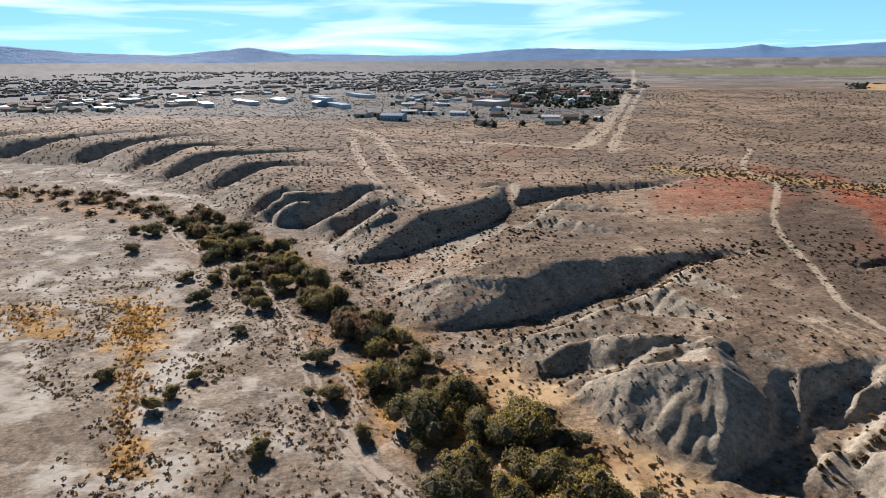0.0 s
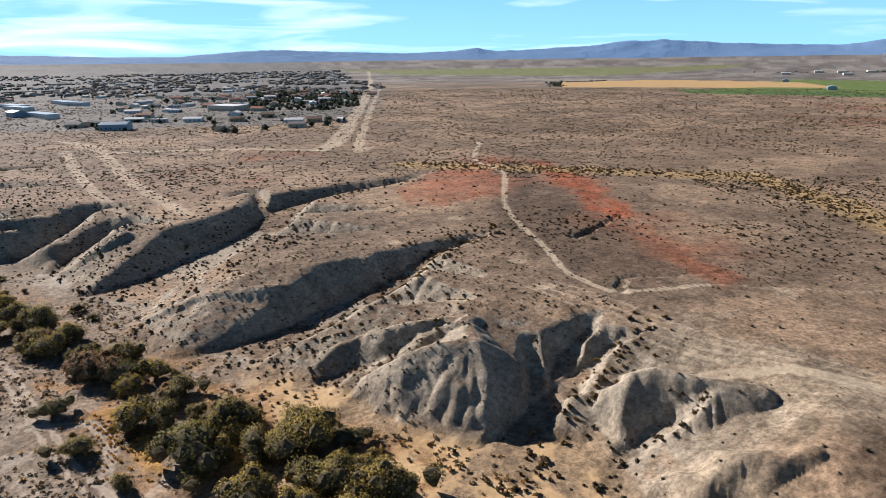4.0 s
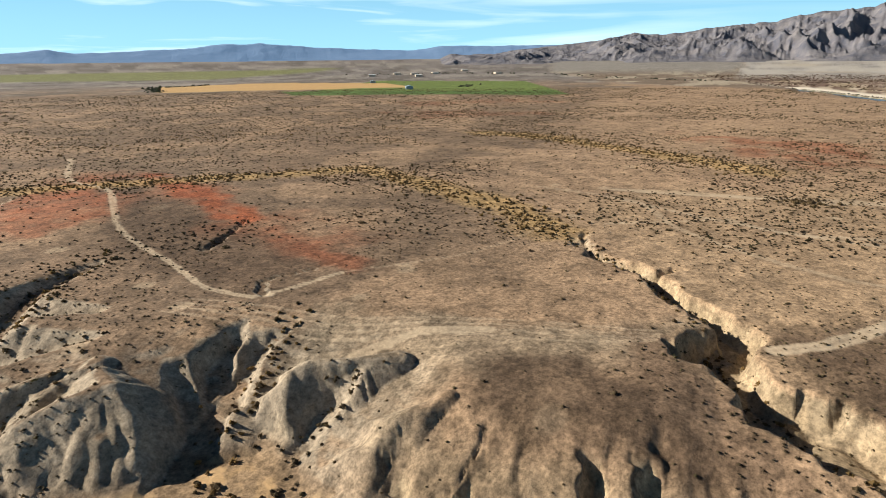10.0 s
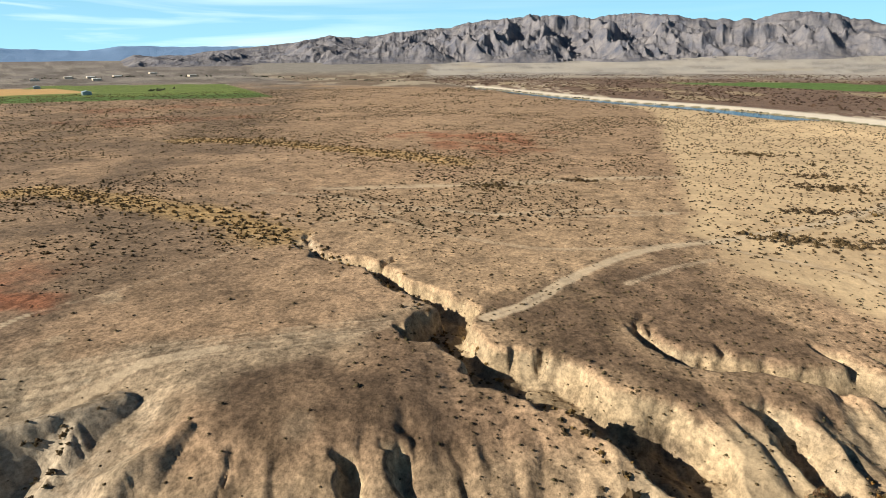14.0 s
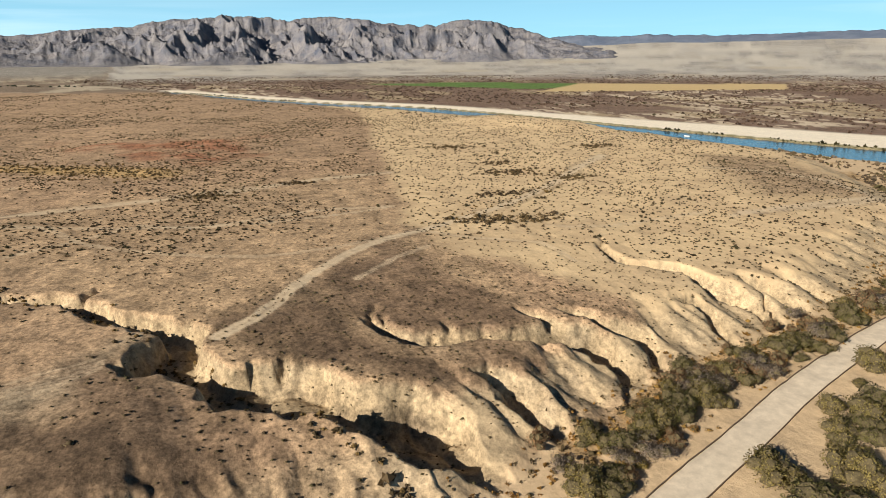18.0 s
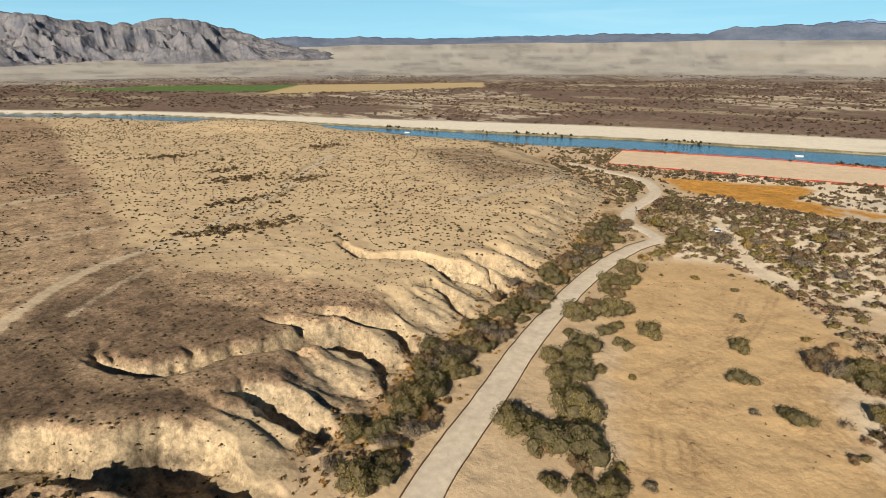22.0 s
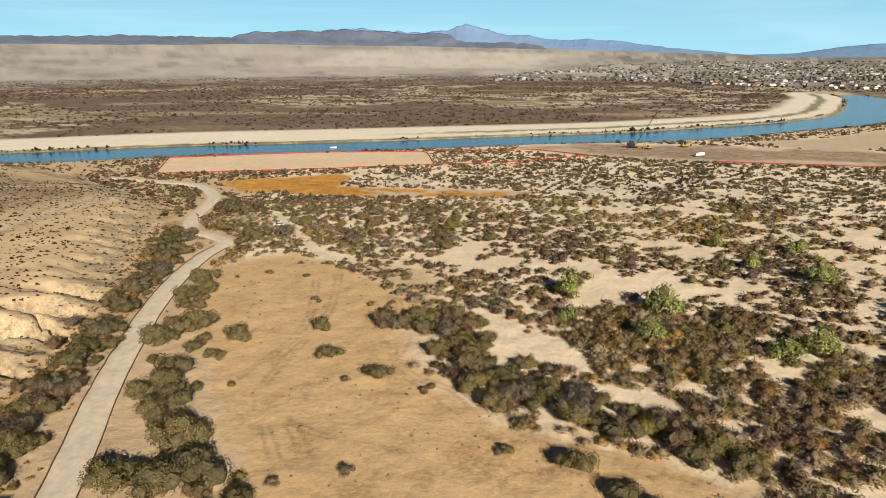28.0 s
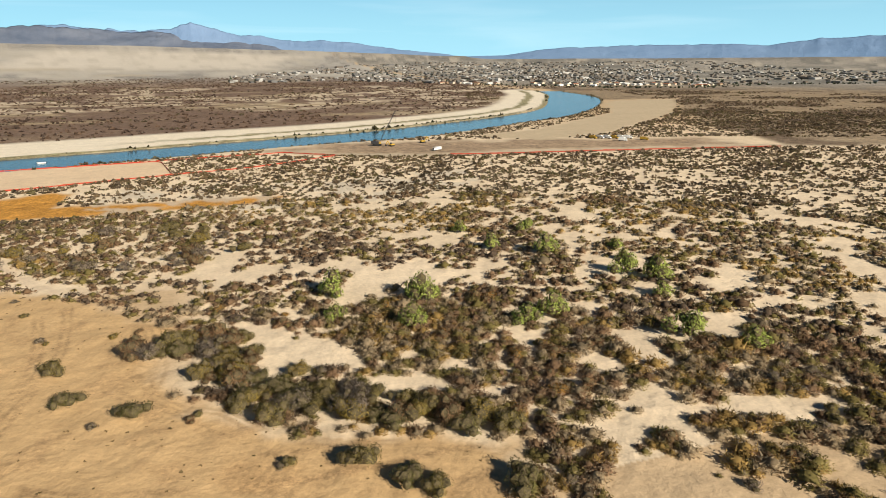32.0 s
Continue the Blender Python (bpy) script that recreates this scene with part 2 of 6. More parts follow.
wash([(131, -146), (114, -139), (98, -135)], 4.0, 0.8, 2.5, 2.0)
wash([(155, 185), (132, 171), (118, 165)], 1.6, 1.0, 1.6, 2.0)
wash([(136, 117), (119, 122), (107, 126), (100, 118)], 0.7, 1.0, 1.5, 2.0)
valley([(77.8, -40.4, 0.1), (85.7, -35.4, 0.1), (93.4, -29.5, 0.1), (98.8, -21.1, 2.0), (104.4, -14.4, 3.3), (110.5, -5.2, 4.5), (114.8, 3.5, 4.9), (121.8, 9.3, 5.1), (129.8, 14.1, 5.6), (138.0, 11.2, 6.3), (146.3, 19.2, 7.3), (155.0, 29.3, 8.4), (165.7, 36.4, 8.7), (172.8, 44.8, 9.2), (176.0, 55.4, 9.8), (185.8, 63.7, 10.4), (199.2, 68.3, 11.2)], 4.6, 1.9, 4.5)
valley([(185.8, 63.7, 10.4), (189.8, 69.3, 10.8), (187.6, 77.0, 11.6)], 0.7, 1.4, 5)
valley([(129.8, 14.1, 5.6), (123.6, 18.4, 6.6), (126.3, 23.1, 9.3)], 2.2, 1.8, 5)
valley([(110.0, -5.2, 4.5), (117.5, -7.4, 5.7), (120.2, -8.8, 9.2)], 0.8, 2.2, 6)
valley([(138.0, 11.2, 6.3), (143.0, 12.9, 8.8), (144.4, 9.5, 10.8)], 0.8, 1.5, 6)
valley([(165.7, 36.4, 8.7), (173.2, 35.7, 9.9), (176.9, 29.8, 11.3)], 0.6, 1.4, 6)
valley([(95.7, -24.7, 1.4), (99.4, -27.0, 4.2), (102.5, -27.3, 8.5)], 0.6, 1.8, 6)
valley([(88.9, -80.3, 0.1), (99.7, -82.4, 0.1), (110.0, -81.0, 0.1), (115.4, -76.1, 2.6), (117.9, -64.2, 4.8), (119.3, -52.1, 6.1), (120.9, -40.4, 6.9), (124.9, -34.2, 7.4), (132.0, -30.1, 8.3), (140.7, -32.5, 10.4)], 3.6, 1.8, 5)
valley([(124.9, -34.2, 7.4), (127.4, -32.8, 8.6), (134.0, -33.1, 10.0)], 0.5, 1.4, 6)
valley([(117.9, -64.2, 4.8), (119.6, -72.4, 5.4), (125.8, -71.0, 6.6), (130.3, -67.8, 8.6)], 0.8, 1.4, 5)
valley([(120.9, -40.4, 6.9), (123.0, -46.6, 7.6), (127.2, -47.3, 9.3)], 0.5, 1.5, 6)
valley([(87.3, -56.1, 0.1), (92.5, -53.6, 0.1), (98.5, -52.3, 0.7), (103.8, -48.9, 4.2), (106.6, -44.3, 8.5)], 1.2, 1.5, 5)
valley([(99.1, -90.5, 0.1), (109.4, -94.2, 0.1), (114.3, -93.6, 0.4), (119.7, -86.0, 3.9), (125.0, -81.9, 5.9), (128.5, -78.4, 8.3)], 1.4, 1.4, 6)
valley([(109.1, -137.1, 0.1), (116.4, -136.5, 0.1), (126.4, -134.3, 0.3), (132.3, -131.3, 2.6), (142.7, -131.1, 4.4), (149.4, -123.3, 5.5), (153.8, -117.4, 6.1), (165.1, -117.1, 7.1), (177.1, -123.2, 8.8)], 1.5, 1.4, 6)
valley([(103.5, -118.0, 0.1), (108.6, -117.8, 0.1), (117.7, -120.3, 0.3), (123.9, -119.4, 3.7), (126.4, -114.9, 6.4)], 1.2, 1.4, 6)
valley([(114.2, -149.2, 0.1), (124.6, -150.2, 0.1), (131.7, -148.2, 2.9), (135.7, -145.4, 6.2)], 1.0, 1.4, 6)
valley([(89.7, -54.5, 0.7), (95.9, -53.4, 0.4), (99.4, -53.1, 1.9), (105.2, -48.0, 5.1), (106.7, -43.8, 8.5)], 1.2, 1.5, 6)
valley([(118.6, -164.1, 0.1), (127.2, -164.1, 0.1), (133.5, -159.1, 3.6), (138.8, -156.1, 6.2)], 0.8, 1.3, 6)
valley([(39, 84, 0), (54, 88, 0.5), (63, 95, 1.5), (69, 97, 2.5), (77, 100, 4), (84, 101, 7), (90, 100, 10.5)], 4.0, 1.1, 4.0)
valley([(63, 95, 1.5), (66, 104, 4.5), (68, 110, 8), (68, 114, 11)], 2.5, 1.1, 4.0)
valley([(69, 97, 2.5), (75, 105, 5.5), (82, 108, 8.5), (87, 110, 11.3)], 3.0, 1.1, 4.0)
valley([(57, 67, 0), (67, 75, 0.8), (72, 76, 2), (78, 75, 5), (83, 74, 8.5), (86, 73, 11.3)], 1.6, 0.9, 40.0)
valley([(58, 50, 0.2), (64, 51, 1.5), (69, 53, 4), (73, 54, 6.5), (76, 53, 9.5), (77, 53, 11.5)], 2.0, 1.0, 40.0)
valley([(60, 38, 0.3), (69, 40, 3), (73, 41, 5.5), (75, 40, 9.5), (76, 40, 11.5)], 0.7, 1.1, 40.0)
valley([(66, 18, 0.8), (81, 24, 5.5), (82, 26, 7.5), (80, 27, 10), (78, 28, 11.8)], 0.3, 1.19, 40.0)
valley([(70, 10, 0.8), (85, 17, 5.5), (85, 19, 8), (84, 21, 10), (82, 22, 11.8)], 0.3, 1.19, 40.0)
valley([(23, 124, 0), (29, 125, 1.5), (38, 123, 5), (46, 123, 8.5), (57, 124, 11.2)], 1.5, 0.72, 40.0)
valley([(2, 146, 0), (17, 150, 0.7), (26, 154, 1.5), (39, 161, 2.8), (49, 163, 4.5), (57, 167, 6.2), (69, 175, 8.4), (93, 182, 11.5)], 6.5, 0.72)
valley([(58, 169, 5.5), (64, 163, 8), (73, 147, 10.5)], 1.5, 0.72)
valley([(26, 155, 1), (43, 152, 4), (55, 141, 8), (63, 133, 11)], 1.5, 0.72)
valley([(-30, 199, 0), (-12, 211, 0.5), (4, 228, 1.5), (17, 239, 2.5), (31, 256, 4), (42, 274, 6), (67, 283, 8.5), (97, 288, 10), (120, 302, 12)], 11.0, 0.72)
valley([(17, 239, 2.5), (31, 227, 4), (49, 214, 8), (64, 207, 11)], 1.5, 0.72)
valley([(31, 256, 4), (47, 250, 6.5), (61, 241, 9), (73, 234, 11.5)], 1.5, 0.72)
valley([(31, 256, 4), (32, 281, 7.5), (29, 300, 9.5), (8, 282, 11.5)], 1.5, 0.72)
valley([(-47, 235, 0), (-36, 262, 2), (-23, 268, 6), (-5, 253, 11)], 1.5, 0.72)
valley([(-62, 259, 0), (-48, 281, 2), (-38, 296, 6), (-17, 291, 11)], 1.5, 0.72)
valley([(-92, 276, 0), (-83, 301, 2), (-70, 298, 6), (-57, 290, 11)], 1.5, 0.72)
valley([(-133, 329, 0), (-116, 365, 3), (-98, 376, 6), (-69, 368, 9), (-40, 359, 11.5)], 5, 0.72)
valley([(-172, 378, 0), (-159, 410, 2), (-133, 425, 5), (-96, 433, 8), (-50, 447, 11.5)], 5, 0.72)
valley([(-208, 408, 0), (-197, 456, 3), (-176, 469, 6), (-143, 460, 11)], 6, 0.72)
valley([(-263, 454, 0), (-245, 496, 3), (-226, 527, 7), (-173, 527, 11)], 7, 0.72)
valley([(-339, 474, 0), (-320, 523, 3), (-292, 553, 7), (-241, 565, 11)], 8, 0.72)
valley([(-420, 510, 0), (-389, 548, 4), (-353, 583, 11)], 8, 0.72)
spur((56, 117, 12), (54, 109, 12), (52, 101, 8.5), (50, 94, 5), (49, 89, 0.8))
spur((53, 110, 12), (44, 103, 7), (38, 99, 0.8))
spur((54, 109, 12), (48, 99, 6.5), (45, 92, 0.8))
spur((53, 110, 12), (46, 101, 6.8), (41, 95, 0.8))
spur((54, 110, 12), (47, 112, 11.5), (39, 114, 9), (32, 117, 4), (28, 117, 0.5))
spur((59, 122, 12), (48, 126, 11), (36, 130, 8.5), (27, 132, 5), (18, 133, 0.5))
spur((31, 163, 11.5), (16, 171, 9.5), (3, 176, 8), (-7, 177, 5), (-18, 176, 0.5))
spur((27, 263, 11.5), (7, 255, 11), (-7, 248, 10), (-20, 235, 7), (-35, 214, 0.5))
spur((-22, 248, 11), (-30, 242, 8), (-39, 236, 3), (-45, 237, 0.5))
spur((-6, 261, 12), (-35, 262, 11), (-47, 258, 7), (-59, 261, 0.5))
spur((-49, 291, 12), (-76, 288, 11), (-89, 284, 6), (-96, 276, 0.5))
spur((-63, 277, 10), (-72, 275, 7), (-79, 277, 0.5))
spur((-70, 341, 12), (-97, 338, 11), (-114, 329, 6), (-127, 327, 0.5))
spur((-106, 381, 11.5), (-133, 377, 8), (-149, 364, 3), (-160, 357, 0.5))
spur((-120, 421, 12), (-151, 422, 10), (-179, 412, 5), (-195, 400, 0.5))
spur((-164, 474, 12), (-205, 468, 9), (-231, 457, 5), (-252, 445, 0.5))
spur((93, 70, 12), (86, 76, 12), (80, 83, 11.8), (75, 85, 10), (72, 87, 6.5), (69, 88, 2.5), (67, 87, 0.5))
spur((84, 52, 12), (78, 55, 11.8), (74, 58, 10.5), (69, 59, 7.5), (65, 57, 4.5), (62, 55, 2))
spur((77, 39, 12), (75, 42, 11), (71, 43, 8), (66, 43, 5))
track([(200, 400), (161, 327), (153, 279), (118, 212), (104, 162), (95, 134), (97, 119), (123, 112)], 0.9, 0.75)
track([(123, 112), (160, 90), (200, 84)], 0.7, 0.25)
track([(900, 3000), (451, 1495), (153, 578), (90, 419)], 3.6, 0.65)
track([(421, 1327), (137, 485), (120, 412)], 1.9, 0.55)
track([(90, 419), (13, 460), (-40, 474)], 2.0, 0.6)
track([(-80, 560), (-52, 496), (-24, 352), (0, 265)], 2.2, 0.5)
track([(-72, 496), (-44, 352), (-20, 265)], 1.6, 0.5)
for shift in (-5.0, -1.6, 1.2, 4.4):
    track([(84 + shift, 132), (93 + shift, 105), (98 + shift, 89), (112 + shift, 63), (121 + shift, 40), (128 + 0.5 * shift, 26)], 0.45, 0.4)
track([(134, 4), (142, -5), (165, -20), (190, -42), (202, -64), (218, -91), (246, -131), (304, -192), (345, -237)], 1.8, 0.85)
track([(202, -64), (190, -10), (220, 40), (258, 68), (267, 115)], 1.2, 0.4)
track([(279, 88), (292, 22), (323, -85)], 2.0, 0.5)
track([(244, -66), (247, -36), (234, 6), (244, 29)], 1.5, 0.5)
track([(278, 82), (287, 33), (294, -4), (314, -46), (321, -87)], 1.3, 0.55)
track([(260, 78), (234, 10), (235, -34), (244, -65)], 1.1, 0.5)
track([(216, 66), (225, 54), (241, 34)], 0.9, 0.5)
track([(195, -113), (189, -133), (194, -166), (197, -188)], 1.1, 0.5)
track([(190, -196), (191, -228), (193, -280), (213, -302), (253, -298), (286, -269)], 1.5, 0.7)
track([(205, -65), (188, -80), (177, -100), (157, -101)], 1.0, 0.5)
track([(160, -33), (175, -49), (184, -62)], 1.0, 0.5)
track([(91, 81), (104, 72), (112, 59)], 1.6, 0.5)
track([(192, -202), (197, -260), (199, -290), (227, -300)], 1.6, 0.7)
track([(-134, 285), (-101, 233), (-68, 205), (-49, 169), (-35, 136), (-27, 115), (-15, 94), (-4, 80), (10, 60)], 0.6, 0.85)
track([(-132, 286), (-99, 234), (-66, 206), (-47, 170), (-33, 137), (-25, 116), (-13, 95), (-2, 80), (12, 60)], 0.6, 0.85)
track([(-34, 132), (-23, 129), (-19, 120), (-19, 105), (-14, 96), (-5, 86)], 1.2, 0.7)
track([(-14, 97), (-8, 105), (-5, 111)], 0.9, 0.6)
track([(104, -276), (88, -251), (71, -223), (57, -207)], 1.5, 0.9)
track([(57, -207), (38, -205), (16, -207), (2, -240), (7, -261)], 2.2, 0.6)


def side_washes():
    """The washes, and short side washes that run into them."""
    rg = np.random.RandomState(17)
    out = []
    for pts, depth, w0, w1, steep in GULLIES:
        line = np.array(spline(pts, 4))
        out.append((line.tolist(), 0.0, depth, w0, w1, steep))
        n = len(line)
        if depth < 3:
            continue
        for k in range(2, n - 2, 2):
            u = k / n
            t = line[k] - line[k - 1]
            t = t / np.hypot(*t)
            for side in (-1, 1):
                if rg.rand() < 0.45:
                    continue
                a = side * radians(rg.uniform(115, 150))
                d = np.array([t[0] * math.cos(a) - t[1] * math.sin(a), t[0] * math.sin(a) + t[1] * math.cos(a)])
                length = rg.uniform(0.9, 1.9) * (w0 + (w1 - w0) * u) + 2.5
                mid = line[k] + d * length * 0.55 + rg.normal(size=2) * 1.2
                bend = radians(rg.uniform(-35, 35))
                d2 = np.array([d[0] * math.cos(bend) - d[1] * math.sin(bend), d[0] * math.sin(bend) + d[1] * math.cos(bend)])
                head = mid + d2 * length * 0.6
                wide = (w0 + (w1 - w0) * u) * rg.uniform(0.28, 0.5) + 0.5
                out.append(([tuple(head), tuple(mid), tuple(line[k])], 0.0, depth * (0.06 + 0.94 * u) * 0.72, wide * 0.3, wide, 2.0))
    return out


WASHES = side_washes()


def side_valleys():
    """The valleys of the west slope, and rills that climb their walls."""
    rg = np.random.RandomState(29)
    out = []
    for pts, floor, walls, ribs in VALLEYS:
        p = np.array(spline([q[:2] for q in pts], 3))
        t = np.r_[0, np.cumsum(np.hypot(*np.diff(p, axis=0).T))]
        stops = [np.hypot(p[:, 0] - q[0], p[:, 1] - q[1]).argmin() for q in pts]
        z = np.interp(t, t[stops], [q[2] for q in pts])
        wide = floor * np.interp(t / t[-1], [0, 0.6, 1], [1, 0.5, 0.1])
        out.append((p, z, wide, walls))
        far = max(np.hypot(*p[0]) / 250, 0.4)
        at = 3.0
        while at < t[-1] - 2:
            k = int(np.searchsorted(t, at))
            d = p[min(k + 1, len(p) - 1)] - p[k - 1]
            d = d / np.hypot(*d)
            for side in (-1, 1):
                if rg.rand() < 0.2 or z[k] > 9.5:
                    continue
                a = side * radians(rg.uniform(48, 80))
                e = np.array([d[0] * math.cos(a) - d[1] * math.sin(a), d[0] * math.sin(a) + d[1] * math.cos(a)])
                climb = rg.uniform(0.76, 0.9) * walls
                length = min((12 - z[k]) / climb, 24) * rg.uniform(0.7, 1.15)
                n = max(3, int(length / 2.5))
                u = np.linspace(0, 1, n)
                bow = np.array([-e[1], e[0]]) * rg.uniform(-0.18, 0.18) * length
                line = p[k] + e * (u * length)[:, None] + bow * (u * u)[:, None]
                out.append((line, z[k] + 0.1 + climb * length * u ** 1.15, np.full(n, 0.15), rg.uniform(1.0, 1.25) * walls))
            at += rg.uniform(0.5, 1.5) * ribs * (0.75 + 0.5 * far)
    return out


RILLS = side_valleys()


def carve_hills(x, y, wx, wy, z, s, prof, cut_all, top, hills):
    """Spurs of the west slope, and the valleys of the whole terrace."""
    before = z
    crests = np.zeros(x.shape)
    for line in SPURS:
        xs, ys = [p[0] for p in line], [p[1] for p in line]
        k = (wx > min(xs) - 20) & (wx < max(xs) + 20) & (wy > min(ys) - 20) & (wy < max(ys) + 20)
        if not k.any():
            continue
        run = np.r_[0, np.cumsum([math.dist(p[:2], q[:2]) for p, q in zip(line[:-1], line[1:])])]
        sd, sa, _ = line_dist(wx[k], wy[k], [p[:2] for p in line])
        ribs = (1 - np.abs(2 * vnoise(sa + 2 * (vnoise(x[k], y[k], 5, 1) - 0.5), sa * 0 + line[0][0], 4.5, 3) - 1)) ** 2 * smooth(sd, 1, 7) * 0.55
        ribs = ribs + (1 - np.abs(2 * vnoise(sa, sd * 0.1 + line[0][1], 1.9, 6) - 1)) ** 2 * smooth(sd, 1, 5) * 0.45
        crest = np.interp(sa, run, [p[2] for p in line]) + 1.1 - 0.68 * np.sqrt(sd * sd + 2.6) - ribs
        crests[k] = np.maximum(crests[k], crest)
    crests = np.minimum(crests, np.maximum(top, 4)) * smooth(y, 40, 52)
    lifted = crests > z
    prof = np.where(lifted & (s < 8), np.maximum(prof, 0.3), prof)
    s = np.where(lifted & (crests > 0.6), np.maximum(s, 5), s)
    z = np.maximum(z, crests)
    floor = np.full(x.shape, 99.0)
    gx, gy = wx + 3.4 * (fbm(x, y, 6, 3, 3) - 0.5), wy + 3.4 * (fbm(x, y, 6, 3, 4) - 0.5)
    for line, lz, wide, walls in RILLS:
        m = 20
        k = (wx > line[:, 0].min() - m) & (wx < line[:, 0].max() + m) & (wy > line[:, 1].min() - m) & (wy < line[:, 1].max() + m)
        if not k.any():
            continue
        steep = walls >= 1.2
        gd, ga, run = line_dist((gx if steep else wx)[k], (gy if steep else wy)[k], line.tolist())
        along = np.linspace(0, run, len(lz))
        over = np.maximum(gd - np.interp(ga, along, wide) * (0.35 + 1.3 * vnoise(ga, ga * 0 + run, 7.0, 4) if steep else 1), 0)
        floor[k] = np.minimum(floor[k], np.interp(ga, along, lz) + walls * over * (0.55 + 0.45 * smooth(over, 0, 2.5)))
    # rounded where the walls meet the top
    h = np.clip(0.5 + 0.5 * (floor - z) / 1.3, 0, 1)
    low = floor * (1 - h) + z * h - 1.3 * h * (1 - h)
    low = np.maximum(low, np.minimum(z, 0.0))
    z = z + (low - z) * hills
    cut_all = np.maximum(cut_all, np.maximum(before, crests) - z)
    return z, s, prof, cut_all


def ground(x, y):
    """Height of the ground, and what the later colouring needs."""
    wx = x + 1.3 * (fbm(x, y, 8, 3, 1) - 0.5) + 0.9 * (vnoise(x, y, 2.5, 5) - 0.5)
    wy = y + 1.3 * (fbm(x, y, 8, 3, 2) - 0.5) + 1.2 * (vnoise(x, y, 2.5, 6) - 0.5)
    d, along, _ = line_dist(wx, wy, TOE)
    s = np.where(inside(wx, wy, PLATEAU), d, -d)
    r = np.hypot(x, y)
    az = np.degrees(np.arctan2(x, y)) % 360
    east = smooth(y, -20, -50) * (x > 0)
    flute = (1 - np.abs(2 * vnoise(along + 3 * (vnoise(x, y, 5, 3) - 0.5), along * 0, 17, 2) - 1)) ** 2.5 * 0.75 + (1 - np.abs(2 * vnoise(along, s * 0.12, 7, 4) - 1)) ** 2 * 0.35
    flute = flute * (1 - 0.6 * smooth(y, 62, 50) * smooth(y, -40, -28))
    s2 = s - smooth(s, 0, 8) * (10 * (1 - east) + 6 * east) * flute * smooth(s, 60, 20)
    hills = smooth(y, 42, 70) * smooth(r, 900, 650)
    wide = (32 + 14 * smooth(y, 46, 70)) * (1 - east) + 24 * east
    t = np.clip((s2 * (1 - hills) + s * hills) / wide, 0, 1)
    prof = 1 - (1 - t) ** ((2.0 - 0.5 * hills) * (1 - east) + 1.5 * east)
    top = 12.0 - 4.0 * smooth(y, 20, -250) + 3.0 * (fbm(x, y, 130, 3, 1) - 0.5) + 2.5 * np.exp(-((x - 145) ** 2 + (y - 245) ** 2) / 70 ** 2)
    top = top * (0.8 + 0.2 * np.maximum(smooth(s, 10, 90), smooth(y, 4, 22)))
    top = top * (1 - 0.95 * smooth(r, 900, 2400))
    rim, _, _ = line_dist(x, y, [(540, -318), (600, -292)])
    top = top + 4.5 * smooth(rim, 75, 10)
    z = top * prof
    cut_all = np.zeros(x.shape)
    gx, gy = wx + 3.2 * (fbm(x, y, 2.8, 2, 3) - 0.5), wy + 3.2 * (fbm(x, y, 2.8, 2, 4) - 0.5)
    for pts, start, depth, w0, w1, steep in WASHES:
        xs, ys = [p[0] for p in pts], [p[1] for p in pts]
        m = w1 * 1.5 + 6
        k = (wx > min(xs) - m) & (wx < max(xs) + m) & (wy > min(ys) - m) & (wy < max(ys) + m)
        if not k.any():
            continue
        gd, ga, run = line_dist(gx[k], gy[k], pts)
        u = ga / run
        w = (w0 + (w1 - w0) * u) * (0.7 + 0.6 * vnoise(ga, ga * 0 + depth, 9.0, 4))
        cut = depth * (0.14 + 0.86 * u ** 0.75) * smooth((1 - gd / w) * steep, 0, 1)
        cut_all[k] = np.maximum(cut_all[k], cut)
    z = np.maximum(z - cut_all, np.minimum(z, 0.4 * prof + 0.05 * top * prof))
    if (r < 900).any():
        z, s, prof, cut_all = carve_hills(x, y, wx, wy, z, s, prof, cut_all, top, smooth(r, 900, 700))
    slope_ribs = smooth(prof, 0.02, 0.3) * (1 - smooth(prof, 0.75, 1.0)) * (1 - 0.85 * hills)
    z = z + slope_ribs * ((vnoise(along, s * 0.25, 2.2, 7) - 0.5) * 1.0 + - (1 - np.abs(2 * vnoise(along + 5 * (vnoise(x, y, 9, 2) - 0.5), s * 0.12, 7.5, 3) - 1)) ** 3 * (1.5 - 0.5 * smooth(y, 62, 50) * smooth(y, -40, -28)) * smooth(prof, 0.15, 0.4))
    z = z + smooth(cut_all, 0.3, 2) * (1 - 0.75 * hills) * ((fbm(x, y, 4, 3, 1) - 0.5) * 0.8 - (1 - np.abs(2 * fbm(x, y, 9, 3, 5) - 1)) ** 3 * 1.1)
    z = z + (fbm(x, y, 5, 3, 6) - 0.5) * (0.55 - 0.25 * hills)
    # the wide slopes that climb to the mountains
    lift = np.interp(az, [0, 60, 75, 95, 118, 127, 150, 165, 178, 192, 202, 235, 300, 325, 360],
                     [0.05, 0.1, 0.45, 0.55, 1.0, 1.35, 1.5, 1.5, 1.2, 0.6, 0.1, 0.2, 0.2, 0.35, 0.05])
    rise = (70 + 4850 * np.tan(np.radians(lift)) - 5) * np.clip((r - 1700) / 3150, 0, 1.2) ** 2
    z = z + rise * (1 + 0.1 * (fbm(x, y, 300, 4, 2) - 0.5))
    rd, _, _ = line_dist(x, y, RIVER + RIVER[:1])
    rs = np.where(inside(x, y, RIVER), rd, -rd)
    z = z - 3.5 * smooth(rs, -4, 5) - z * 0.9 * smooth(rs, -6, -1)
    return z, s, prof, cut_all, rs, r, az


